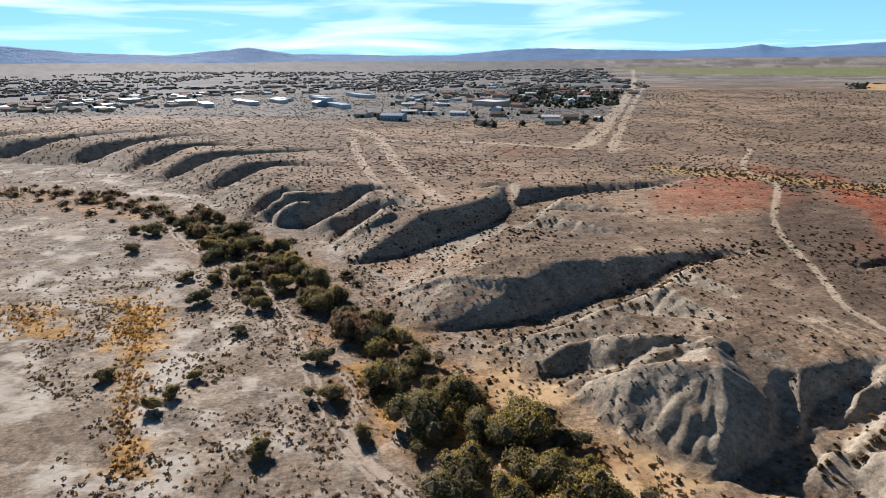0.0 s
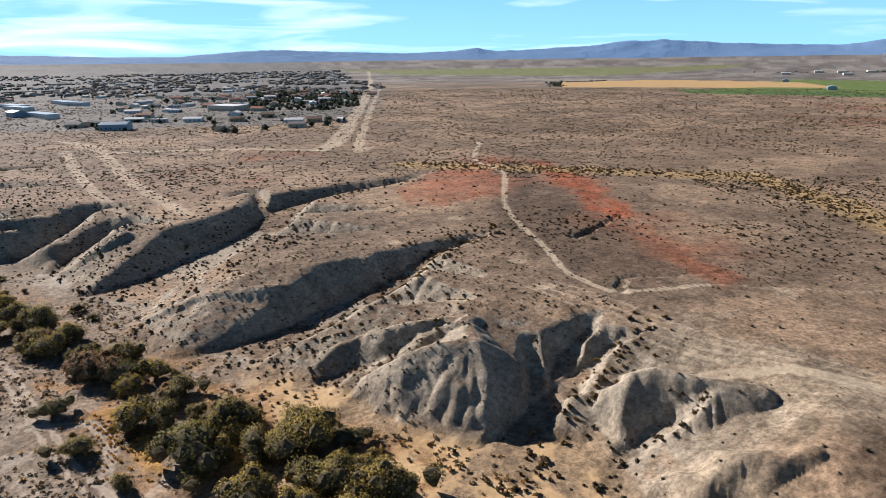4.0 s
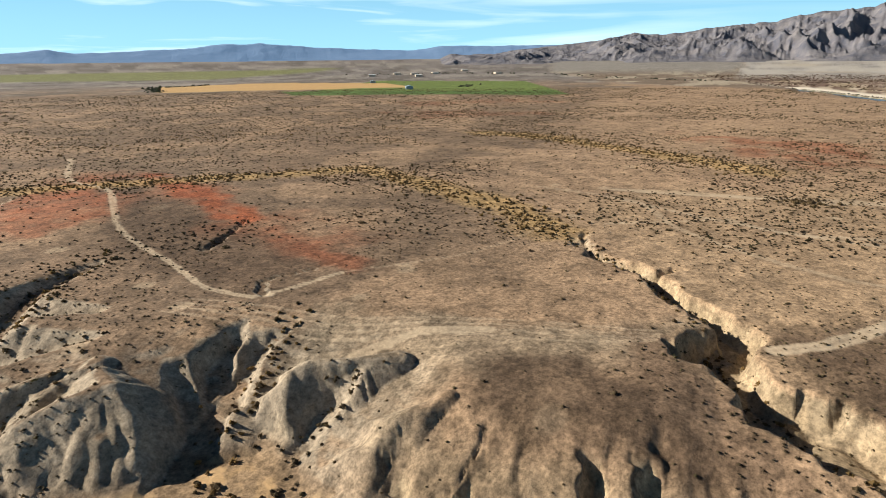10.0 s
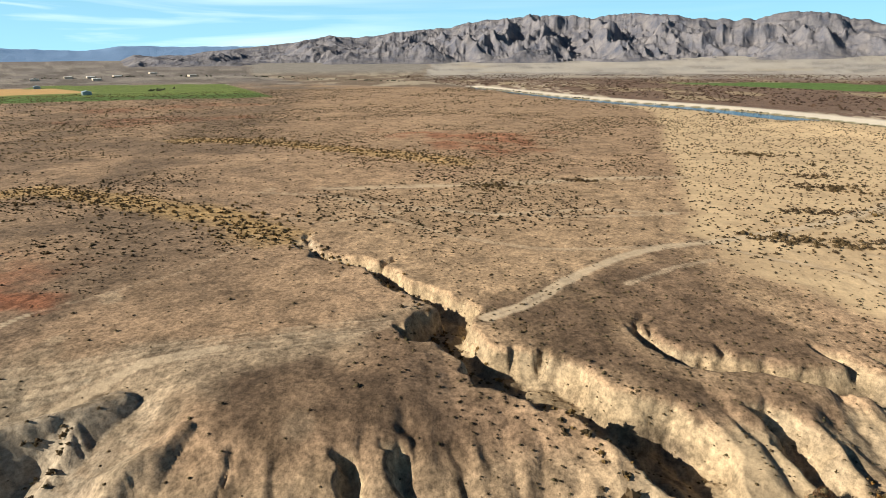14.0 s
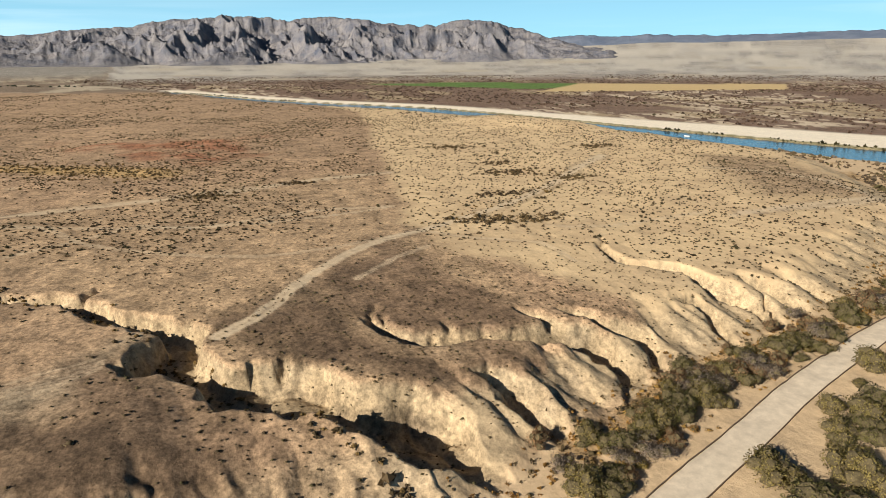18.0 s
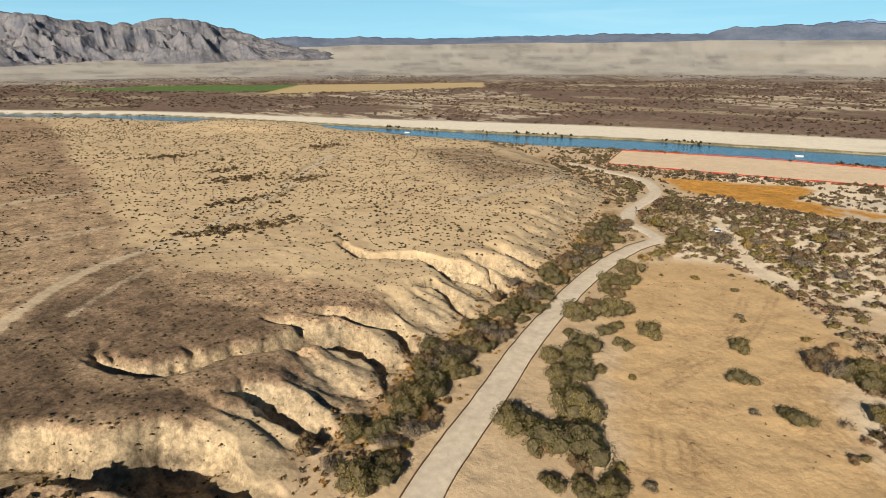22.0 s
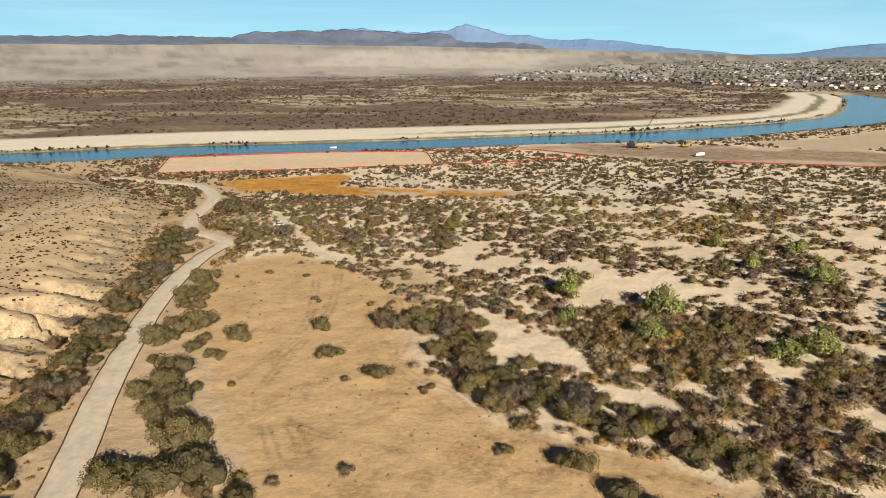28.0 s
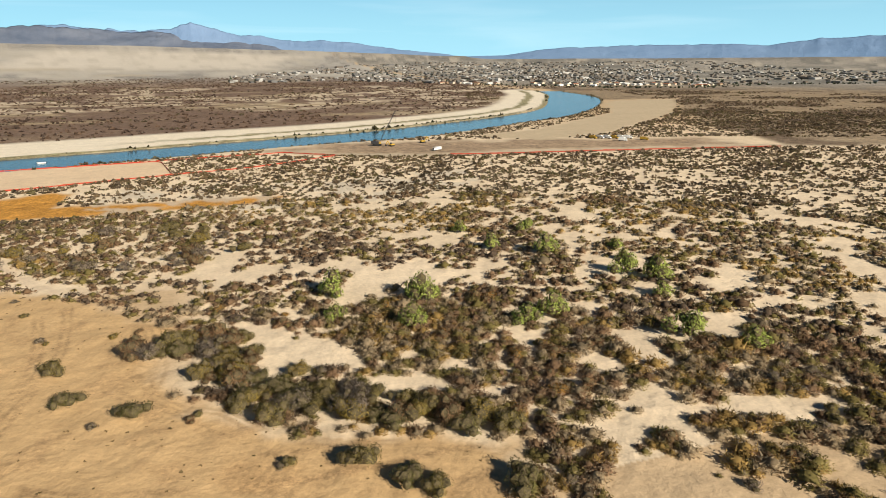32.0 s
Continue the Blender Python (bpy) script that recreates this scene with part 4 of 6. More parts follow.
def build_ground():
    az = np.radians(np.r_[np.arange(-38, 236, 0.185), np.arange(236, 322, 1.0)])
    dep = np.r_[np.arange(46, 33, -0.2), np.arange(33, 10, -0.115), np.arange(10, 0.83, -0.07)]
    rad = np.r_[[0, 12, 24, 36, 46, 55, 62], 70 / np.tan(np.radians(dep)), [4880, 4930]]
    rr, aa = np.meshgrid(rad, az)
    x, y = rr * np.sin(aa), rr * np.cos(aa)
    z, s, prof, cut, rs, r, deg = ground(x, y)
    dz = np.hypot(np.gradient(z, axis=1) / np.maximum(np.gradient(rr, axis=1), 0.1), np.gradient(z, axis=0) / np.maximum(rr * np.gradient(aa, axis=0), 0.1))
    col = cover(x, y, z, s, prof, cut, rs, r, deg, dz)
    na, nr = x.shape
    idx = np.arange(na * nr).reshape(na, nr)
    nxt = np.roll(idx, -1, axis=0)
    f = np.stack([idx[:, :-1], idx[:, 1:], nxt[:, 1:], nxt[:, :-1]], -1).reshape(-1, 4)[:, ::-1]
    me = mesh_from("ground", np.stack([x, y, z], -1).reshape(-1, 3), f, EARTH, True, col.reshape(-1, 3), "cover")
    g = new("ground", me)
    return tagged(g, "dry desert ground with eroded terrace, gullies and sandy flats", "ground", kind="structure")


build_ground()


# ---- river ----
def water_material():
    m, n, l, b = material("river_water", 0.12)
    b.inputs["Base Color"].default_value = (0.012, 0.06, 0.10, 1)
    b.inputs["Specular IOR Level"].default_value = 0.5
    b.inputs["IOR"].default_value = 1.33
    tc = n.new("ShaderNodeTexCoord").outputs["Object"]
    bump_node(n, l, noise_node(n, l, 0.5, 5, tc), b, 0.35, 0.4)
    return m


def ribbon(name, a, b, mat, step=12.0):
    """A flat band between two lines, point by point along both."""
    verts = [(*p, 0) for p in a] + [(*p, 0) for p in b]
    n = len(a)
    faces = np.array([(k, n + k, n + k + 1, k + 1) for k in range(n - 1)])
    return mesh_from(name, np.array(verts, float), faces, mat)


def resample(pts, n):
    p = np.array(pts, float)
    t = np.r_[0, np.cumsum(np.hypot(*np.diff(p, axis=0).T))]
    q = np.linspace(0, t[-1], n)
    return np.c_[np.interp(q, t, p[:, 0]), np.interp(q, t, p[:, 1])]


na_, fa_ = resample(spline(RIVER_NEAR, 15), 160), resample(spline(RIVER_FAR, 15), 160)
mid_ = (na_ + fa_) / 2
river = new("river_water", ribbon("river_water", mid_ + (na_ - mid_) * 1.12, mid_ + (fa_ - mid_) * 1.12, water_material()))
river.location.z = -1.3
if river.data.polygons[0].normal.z < 0:
    river.data.flip_normals()
tagged(river, "calm deep blue river water between low banks", "river", kind="structure")


# ---- the gravel road ----
def build_road():
    c = np.array(spline(ROAD, 2.5))
    t = np.gradient(c, axis=0)
    t /= np.hypot(*t.T)[:, None]
    nrm = np.c_[-t[:, 1], t[:, 0]]
    cols = []
    for k, (off, lift) in enumerate(((-3.5, -0.1), (-2.9, 0.22), (-1.2, 0.28), (0, 0.27), (1.2, 0.28), (2.9, 0.22), (3.5, -0.1))):
        wob = 0.25 * (vnoise(c[:, 0], c[:, 1], 4, k) - 0.5)
        p = c + nrm * (off + wob)[:, None]
        z = ground(p[:, 0][:, None], p[:, 1][:, None])[0][:, 0]
        cols.append(np.c_[p, z + lift])
    n, m = len(c), len(cols)
    v = np.stack(cols, 1).reshape(-1, 3)
    idx = np.arange(n * m).reshape(n, m)
    f = np.stack([idx[:-1, :-1], idx[1:, :-1], idx[1:, 1:], idx[:-1, 1:]], -1).reshape(-1, 4)
    me = mesh_from("gravel_road", v, f, GRAVEL, True)
    if me.polygons[5].normal.z < 0:
        me.flip_normals()
    tagged(new("gravel_road", me), "pale compacted gravel road along the foot of the bluff", "road", kind="structure")


build_road()


def build_edging():
    c = np.array([p for p in spline(ROAD, 2.5) if p[1] < -20 and p[1] > -225])
    t = np.gradient(c, axis=0)
    t /= np.hypot(*t.T)[:, None]
    nrm = np.c_[-t[:, 1], t[:, 0]]
    for side in (-1, 1):
        rows = []
        for off, lift in ((3.36, -0.1), (3.37, 0.36), (3.51, 0.37), (3.52, -0.1)):
            p = c + nrm * side * (off + 0.05 * (vnoise(c[:, 0], c[:, 1], 3, 2) - 0.5))[:, None]
            z = ground(p[:, 0][:, None], p[:, 1][:, None])[0][:, 0]
            rows.append(np.c_[p, z + lift])
        v = np.stack(rows, 1).reshape(-1, 3)
        idx = np.arange(len(c) * 4).reshape(len(c), 4)
        f = np.stack([idx[:-1, :-1], idx[1:, :-1], idx[1:, 1:], idx[:-1, 1:]], -1).reshape(-1, 4)
        me = mesh_from("road_edging", v, f if side > 0 else f[:, ::-1], STEM)
        tagged(new("road_edging", me), "low dark timber edging along the gravel road", "edging", kind="structure")


build_edging()


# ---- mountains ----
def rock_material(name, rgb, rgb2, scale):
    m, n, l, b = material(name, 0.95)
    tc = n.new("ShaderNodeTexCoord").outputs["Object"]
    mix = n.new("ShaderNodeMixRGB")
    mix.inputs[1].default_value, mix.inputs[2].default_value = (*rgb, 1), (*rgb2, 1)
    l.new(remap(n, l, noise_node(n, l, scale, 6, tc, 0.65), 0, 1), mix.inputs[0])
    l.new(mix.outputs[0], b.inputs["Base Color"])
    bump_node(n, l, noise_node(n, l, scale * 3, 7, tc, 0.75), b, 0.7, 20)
    return m


def ridged(x, y, scale, octaves, seed):
    """Sharp-crested relief, 0 to 1, finer detail on the crests."""
    v, weight, amp, total = 0, 1.0, 1.0, 0
    for k in range(octaves):
        n = (1 - np.abs(2 * vnoise(x + 71 * k, y - 29 * k, scale / 2 ** k, seed + k) - 1)) ** 2
        v = v + n * amp * weight
        total += amp
        weight = np.clip(n * 1.6, 0, 1)
        amp *= 0.55
    return v / total


def mountain_range(name, az, el, r0, r1, mat, rugged, label, seed, cells=18, da=0.2, rough=0.16):
    """A range along an arc, as high as its skyline."""
    a = np.arange(az[0], az[-1] + 0.01, da)
    v = np.linspace(0, 1, cells)
    aa, vv = np.meshgrid(a, v, indexing="ij")
    r = r0 + (r1 - r0) * vv
    x, y = r * np.sin(np.radians(aa)), r * np.cos(np.radians(aa))
    # spurs and ravines below the crest
    bx, by = x + 0.5 * rugged * (fbm(x, y, rugged, 3, seed + 1) - 0.5), y + 0.5 * rugged * (fbm(x, y, rugged, 3, seed + 2) - 0.5)
    body = ridged(bx + 500, by - 900, rugged, 6, seed)
    low = ground(x, y)[0] - 14
    end = np.clip(np.minimum(aa - az[0], az[-1] - aa) / 1.5, 0, 1)
    jag = 1 + 0.16 * (fbm(aa * 80, aa * 0, 60, 6, seed) - 0.5)
    sky = np.tan(np.radians(np.interp(aa, az, el) * jag))
    crest = EYE + r1 * sky
    relief = rough * 0.62 * rugged * (body - 0.42) * smooth(vv, 0.02, 0.25) * (1 - smooth(vv, 0.8, 1.0))
    z = low + (crest - low) * (0.9 * vv + 0.1 * vv ** 4) + relief * np.clip((crest - low) / 260, 0.15, 1.2)
    lid = EYE + r * sky * (0.8 + 0.2 * vv)
    z = np.where(z > lid, lid + (z - lid) * 0.25, np.maximum(z, low))
    z = low + (z - low) * end
    back = np.stack([x[:, -1] * 1.004, y[:, -1] * 1.004, low[:, -1] - 20], -1)[:, None]
    p = np.concatenate([np.stack([x, y, z], -1), back], 1)
    n, m = p.shape[:2]
    idx = np.arange(n * m).reshape(n, m)
    f = np.stack([idx[:-1, :-1], idx[:-1, 1:], idx[1:, 1:], idx[1:, :-1]], -1).reshape(-1, 4)[:, ::-1]
    return tagged(new(name, mesh_from(name, p.reshape(-1, 3), f, mat, True)), label, "mountain", kind="structure")


# haze of distance put into the rock: blue colour and a faint emission
HAZE_BLUE = rock_material("haze_blue_rock", (0.11, 0.17, 0.28), (0.15, 0.22, 0.34), 0.004)
glow = HAZE_BLUE.node_tree.nodes["Principled BSDF"].inputs
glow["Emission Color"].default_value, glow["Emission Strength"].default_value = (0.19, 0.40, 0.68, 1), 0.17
SLATE = rock_material("dark_slate_rock", (0.085, 0.115, 0.18), (0.16, 0.19, 0.255), 0.006)
ROCK = rock_material("grey_brown_rock", (0.10, 0.112, 0.152), (0.27, 0.255, 0.258), 0.013)

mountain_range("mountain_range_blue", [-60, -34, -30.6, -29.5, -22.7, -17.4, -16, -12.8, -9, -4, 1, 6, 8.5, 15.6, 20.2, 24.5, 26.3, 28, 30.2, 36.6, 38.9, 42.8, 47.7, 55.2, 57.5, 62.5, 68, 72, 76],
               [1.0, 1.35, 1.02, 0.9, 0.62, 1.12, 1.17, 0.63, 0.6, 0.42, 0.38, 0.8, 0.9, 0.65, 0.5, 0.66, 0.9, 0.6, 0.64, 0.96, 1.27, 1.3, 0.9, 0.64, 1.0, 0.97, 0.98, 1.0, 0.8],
               4500, 4900, HAZE_BLUE, 300, "hazy blue mountain range beyond the valley", 0)
mountain_range("mountain_range_rocky", [57, 63, 67, 71, 74.2, 77.2, 79.8, 82.8, 85.8, 87.1, 89.5, 93.2, 96.7, 98.8, 102.6, 105, 109, 112, 114, 117, 119.4, 122, 126],
               [0.3, 0.5, 0.85, 1.28, 1.8, 1.7, 2.1, 2.3, 2.7, 2.95, 3.2, 3.4, 3.1, 3.42, 3.2, 2.9, 2.7, 3.2, 3.0, 2.37, 1.6, 1.1, 0.6],
               3450, 4850, ROCK, 330, "rugged grey brown desert mountains with deep ravines", 2, 90, 0.07, 0.92)
mountain_range("mesa_range_dark", [117, 119.4, 121.9, 124.8, 127.7, 131.5, 138.1, 144.2, 150.3, 156.9, 158.3, 166.1, 170, 172, 174, 178, 182, 185],
               [1.3, 1.6, 1.85, 1.68, 1.8, 1.66, 1.73, 1.8, 1.95, 1.84, 2.22, 2.45, 2.3, 2.1, 2.15, 1.7, 1.5, 1.0],
               4600, 4870, SLATE, 260, "dark flat-topped volcanic hills on the skyline", 4, 24, 0.12)
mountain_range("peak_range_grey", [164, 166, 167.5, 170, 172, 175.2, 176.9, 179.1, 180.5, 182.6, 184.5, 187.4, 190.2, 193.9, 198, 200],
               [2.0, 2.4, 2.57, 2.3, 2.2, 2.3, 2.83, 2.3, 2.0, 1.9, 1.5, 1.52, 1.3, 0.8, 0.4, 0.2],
               4700, 4905, HAZE_BLUE, 260, "hazy pale blue pointed peaks behind the dark hills", 5, 24, 0.1)
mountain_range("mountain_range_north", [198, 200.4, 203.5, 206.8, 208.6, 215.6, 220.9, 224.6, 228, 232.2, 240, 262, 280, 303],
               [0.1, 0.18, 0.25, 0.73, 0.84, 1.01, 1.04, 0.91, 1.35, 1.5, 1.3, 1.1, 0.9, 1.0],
               4550, 4900, HAZE_BLUE, 300, "long hazy blue range beyond the town", 1)


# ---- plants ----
# crown cores: brown twigs, with the shade between leaf clumps put into the colour
SHADED_TWIGS = plain("shaded_inner_twigs", (0.105, 0.085, 0.048), 0.95, 0.4, 2.0, 0.6, 0.2)
LEAF = {
    "olive": leaf_material("olive_leaves", (0.185, 0.158, 0.056), (0.30, 0.24, 0.092)),
    "gold": leaf_material("yellowing_leaves", (0.25, 0.195, 0.055), (0.42, 0.31, 0.08)),
    "dark": leaf_material("dark_green_leaves", (0.115, 0.112, 0.042), (0.195, 0.175, 0.067)),
    "rust": leaf_material("rusty_dry_leaves", (0.22, 0.135, 0.08), (0.35, 0.215, 0.115)),
    "grey": leaf_material("grey_bare_twigs", (0.20, 0.165, 0.135), (0.33, 0.27, 0.22)),
    "lime": leaf_material("bright_green_leaves", (0.27, 0.33, 0.08), (0.40, 0.46, 0.13)),
    "orange": leaf_material("orange_dry_leaves", (0.36, 0.19, 0.05), (0.48, 0.28, 0.085)),
}


def ico(sub=1):
    b = bmesh.new()
    bmesh.ops.create_icosphere(b, subdivisions=sub, radius=1)
    v = np.array([p.co[:] for p in b.verts])
    f = np.array([[p.index for p in q.verts] for q in b.faces])
    b.free()
    return v, f


ICO1 = ico(1)
OCTA = (np.array([(1, 0, 0), (0, 1, 0), (-1, 0, 0), (0, -1, 0), (0, 0, 1), (0, 0, -1)], float),
        np.array([(0, 1, 4), (1, 2, 4), (2, 3, 4), (3, 0, 4), (1, 0, 5), (2, 1, 5), (3, 2, 5), (0, 3, 5)]))


def blob(rg, centre, size, sub=ICO1):
    v = sub[0] * (1 + 0.5 * (rg.rand(len(sub[0]), 1) - 0.5))
    return v * size + centre, sub[1]


def cards(rg, centres, sizes, count, leaf, out=0.6):
    """Small leaf sprays on the skin of a set of rounded clumps."""
    k = rg.randint(len(centres), size=count)
    d = rg.normal(size=(count, 3))
    d[:, 2] = np.abs(d[:, 2]) * 0.95 - 0.38
    d /= np.linalg.norm(d, axis=1)[:, None]
    p = centres[k] + d * sizes[k] * (0.82 + 0.36 * rg.rand(count, 1))
    a = d * out + rg.normal(size=(count, 3)) * 0.7
    a /= np.linalg.norm(a, axis=1)[:, None]
    b = np.cross(a, rg.normal(size=(count, 3)))
    b /= np.linalg.norm(b, axis=1)[:, None]
    s = leaf * (0.6 + 0.9 * rg.rand(count, 1))
    v = np.stack([p - a * s * 0.4 - b * s * 0.4, p - a * s * 0.3 + b * s * 0.45, p + a * s * 0.75], 1).reshape(-1, 3)
    soft = d * 0.8 + (p - centres.mean(axis=0)) / (np.abs(p - centres.mean(axis=0)).max() + 1e-6) * 0.6 + [0, 0, 0.15] + rg.normal(size=d.shape) * 0.22
    soft /= np.linalg.norm(soft, axis=1)[:, None]
    return v, np.arange(count * 3).reshape(-1, 3), np.repeat(soft, 3, axis=0)


def join(parts):
    vs, fs, n = [], [], 0
    for v, f in parts:
        vs.append(v)
        fs.append(f + n)
        n += len(v)
    return np.concatenate(vs), np.concatenate(fs)


def crown_arrays(rg, wide, tall, clumps, leaves, leaf, core=0.8):
    cs = rg.normal(size=(clumps, 3)) * [wide * 0.21, wide * 0.21, tall * 0.14] + [0, 0, tall * 0.44]
    cs[:, 2] = np.clip(cs[:, 2], tall * 0.2, tall * 0.72)
    sz = np.stack([wide * (0.2 + 0.14 * rg.rand(clumps))] * 2 + [tall * (0.22 + 0.14 * rg.rand(clumps))], 1)
    return cards(rg, cs, sz, leaves, leaf), join([blob(rg, c, s * core, ICO1) for c, s in zip(cs, sz)])


def stems_arrays(rg, wide, tall, count, thick):
    parts = []
    for k in range(count):
        a = rg.rand() * 6.28
        tip = np.array([math.cos(a) * wide * 0.3 * rg.rand(), math.sin(a) * wide * 0.3 * rg.rand(), tall * (0.5 + 0.35 * rg.rand())])
        mid = tip * [0.35, 0.35, 0.5] + rg.normal(size=3) * 0.06 * wide
        ring = np.array([[math.cos(q), math.sin(q), 0] for q in np.arange(5) * 1.2566])
        base = np.array([math.cos(a), math.sin(a), 0]) * thick
        v = np.concatenate([ring * thick + base - [0, 0, 0.3], ring * thick * 0.7 + mid, ring * thick * 0.25 + tip])
        f = [(r * 5 + i, r * 5 + (i + 1) % 5, (r + 1) * 5 + (i + 1) % 5) for r in range(2) for i in range(5)]
        f += [(r * 5 + i, (r + 1) * 5 + (i + 1) % 5, (r + 1) * 5 + i) for r in range(2) for i in range(5)]
        parts.append((v, np.array(f)))
    return join(parts)


def plant(name, seed, wide, tall, clumps, leaves, leaf, kind, label, category, stems=6, thick=0.09, core=0.8):
    """A shrub or tree: an empty at its foot with stems and a crown of many leaf sprays."""
    rg = np.random.RandomState(seed)
    e = new(name)
    tagged(e, label, category)
    st = new("stem", mesh_from("stem", *stems_arrays(rg, wide, tall, stems, thick), STEM, True))
    leafy, inner = crown_arrays(rg, wide, tall, clumps, leaves, leaf, core)
    cr = new("crown", mesh_from("crown", leafy[0], leafy[1], LEAF[kind], normals=leafy[2]))
    tw = tagged(new("inner_wood", mesh_from("inner_wood", *inner, SHADED_TWIGS)), kind="stuff")
    st.parent = cr.parent = tw.parent = e
    return e


def clean_heights(pts):
    p = np.array(pts, float)
    return ground(p[:, 0][:, None], p[:, 1][:, None])[0][:, 0]


class Kind:
    """A kind of plant with a few forms, set out by copying."""

    def __init__(self, forms, group):
        self.forms, self.group, self.used = forms, group, 0

    def put(self, x, y, z, scale, turn, form):
        ob = self.forms[form % len(self.forms)]
        m = pose(x, y, z, 0, 0, turn) @ Matrix.Diagonal((scale, scale, scale * (0.85 + 0.3 * ((turn * 7) % 1)), 1))
        if "placed" not in ob:
            ob.matrix_basis = m
            ob["placed"] = 1
        else:
            base = ob.scale.copy()
            ob.scale = (1, 1, 1)
            c = copy_thing(ob, m)
            ob.scale = base
        tagged(ob, group=self.group)
        self.used += 1


def big_forms():
    f = []
    for k, (kind, label) in enumerate((("olive", "olive green rounded desert shrub on sandy soil"), ("gold", "yellow green desert shrub with a dense leafy crown"),
                                       ("dark", "dark green dense thicket shrub with deep shade"), ("olive", "broad olive shrub with several lumpy crowns"),
                                       ("rust", "rusty brown half-dry shrub on the river plain"), ("grey", "grey leafless shrub with tangled bare twigs"))):
        core = 0.55 if kind == "grey" else 0.8
        f.append(plant("dry_shrub" if kind in ("rust", "grey") else "shrub", 20 + k, 6.0, 4.6, 12, 2600, 0.21, kind, label, "shrub", core=core))
    return f


def along_line(pts, count, spread, rg):
    p = resample(pts, count)
    return p + rg.normal(size=p.shape) * spread


BIG = Kind(big_forms(), "large desert shrubs")


def put_all(kind, pts, scale, rg, forms, jitter=0.35):
    pts = np.array(pts, float)
    pts = pts[line_dist(pts[:, 0][:, None], pts[:, 1][:, None], spline(ROAD, 6))[0][:, 0] > 3.6 + 2.2 * scale]
    zs = clean_heights(pts)
    for (x, y), z in zip(pts, zs):
        kind.put(x, y, z - 0.12, scale * (1 - jitter + 2 * jitter * rg.rand()), rg.rand() * 360, forms[rg.randint(len(forms))])


# shrub belt at the foot of the terrace, west side
rg = np.random.RandomState(3)
put_all(BIG, along_line([(-119, 279), (-72, 225), (-35, 172), (-12, 135), (1, 115), (12, 99)], 76, 5.5, rg), 1.05, rg, [0, 1, 1, 3, 0, 2, 4])
put_all(BIG, along_line([(-4, 104), (12, 96), (20, 90), (26, 82)], 27, 5.5, rg), 1.2, rg, [0, 1, 2, 3, 1])
far_thicket = np.concatenate([along_line([(-256, 352), (-197, 333), (-119, 279)], 80, 9.0, rg), along_line([(-119, 279), (-72, 225), (-35, 172)], 50, 8.0, rg)])
WEST = [(-31, 136), (-25, 119), (-75, 176), (-87, 197), (-121, 231), (-133, 258), (-76, 194), (-58, 180), (-124, 255), (-86, 218), (-66, 190), (-70, 198)]
put_all(BIG, WEST, 1.05, rg, [2, 2, 3], 0.15)
put_all(BIG, [(-35, 99), (-55, 153), (-79, 129), (-60, 120), (-58, 128), (-16, 104), (-62, 115)], 0.65, rg, [0, 1, 2], 0.2)
# belt between bluff and road
put_all(BIG, along_line([(72, -52), (84, -74), (94, -96), (99, -118), (103, -140), (108, -160), (115, -190), (124, -215), (138, -245)], 72, 3.0, rg), 0.85, rg, [0, 2, 5, 2, 4])
BELT = [(76, -50), (86, -72), (95, -94), (100, -116), (104, -140), (110, -162), (118, -192), (128, -218), (142, -250)]
put_all(BIG, along_line(BELT, 95, 3.6, rg), 0.6, rg, [0, 2, 5, 4, 4, 2, 3], 0.4)
# east of the road
put_all(BIG, along_line([(44, -74), (55, -86), (63, -100), (72, -118), (80, -140), (88, -160), (96, -182)], 34, 3.2, rg), 0.62, rg, [0, 2, 3, 4, 2], 0.35)
EAST = [(94, -168), (80, -147), (87, -139), (67, -142), (74, -121), (77, -113), (72, -117), (59, -96), (62, -99), (62, -86), (51, -87), (55, -84), (41, -80), (70, -106), (66, -84), (90, -176), (97, -184)]
put_all(BIG, EAST, 1.12, rg, [0, 2, 3, 0], 0.25)
put_all(BIG, [(47, -150), (40, -134), (27, -125), (-15, -95), (-22, -88), (-26, -84), (-40, -80), (0, -114)], 0.85, rg, [0, 2, 2], 0.12)
put_all(BIG, along_line([(24, -150), (12, -156), (4, -141), (12, -131), (3, -128), (-9, -120), (-15, -114), (-23, -110), (-30, -107), (-40, -101)], 66, 3.4, rg), 0.85, rg, [2, 4, 5, 0, 3, 2, 1])
MIDDLE = [(119, -254), (100, -240), (90, -230), (79, -257), (60, -262), (48, -279), (20, -262), (7, -244), (20, -225), (40, -235), (60, -235)]
put_all(BIG, along_line(MIDDLE, 30, 8.0, rg), 0.95, rg, [4, 0, 5, 3, 1])
put_all(BIG, along_line([(150, -270), (160, -300), (175, -325), (140, -300), (125, -275)], 10, 5.0, rg), 0.7, rg, [0, 3, 2])

put_later = along_line([(74, -56), (86, -80), (97, -108), (104, -140), (110, -170)], 22, 2.2, rg)

# bright green trees on the flat
LIME = Kind([plant("palo_verde_tree", 60 + k, 4.2, 4.4, 7, 900, 0.26, "lime", "bright yellow-green small tree among the dry brush", "tree", 4, 0.1, 0.7) for k in range(2)], "bright green trees")
put_all(LIME, [(-20, -162), (-40, -149), (-70, -143), (-80, -144), (-21, -180), (-119, -147), (-118, -169), (-133, -195), (-105, -197), (-110, -230), (-118, -109),
               (-88, -210), (-47, -166), (-84, -236), (-106, -122), (-125, -160), (-128, -182)], 1.6, rg, [0, 1], 0.3)

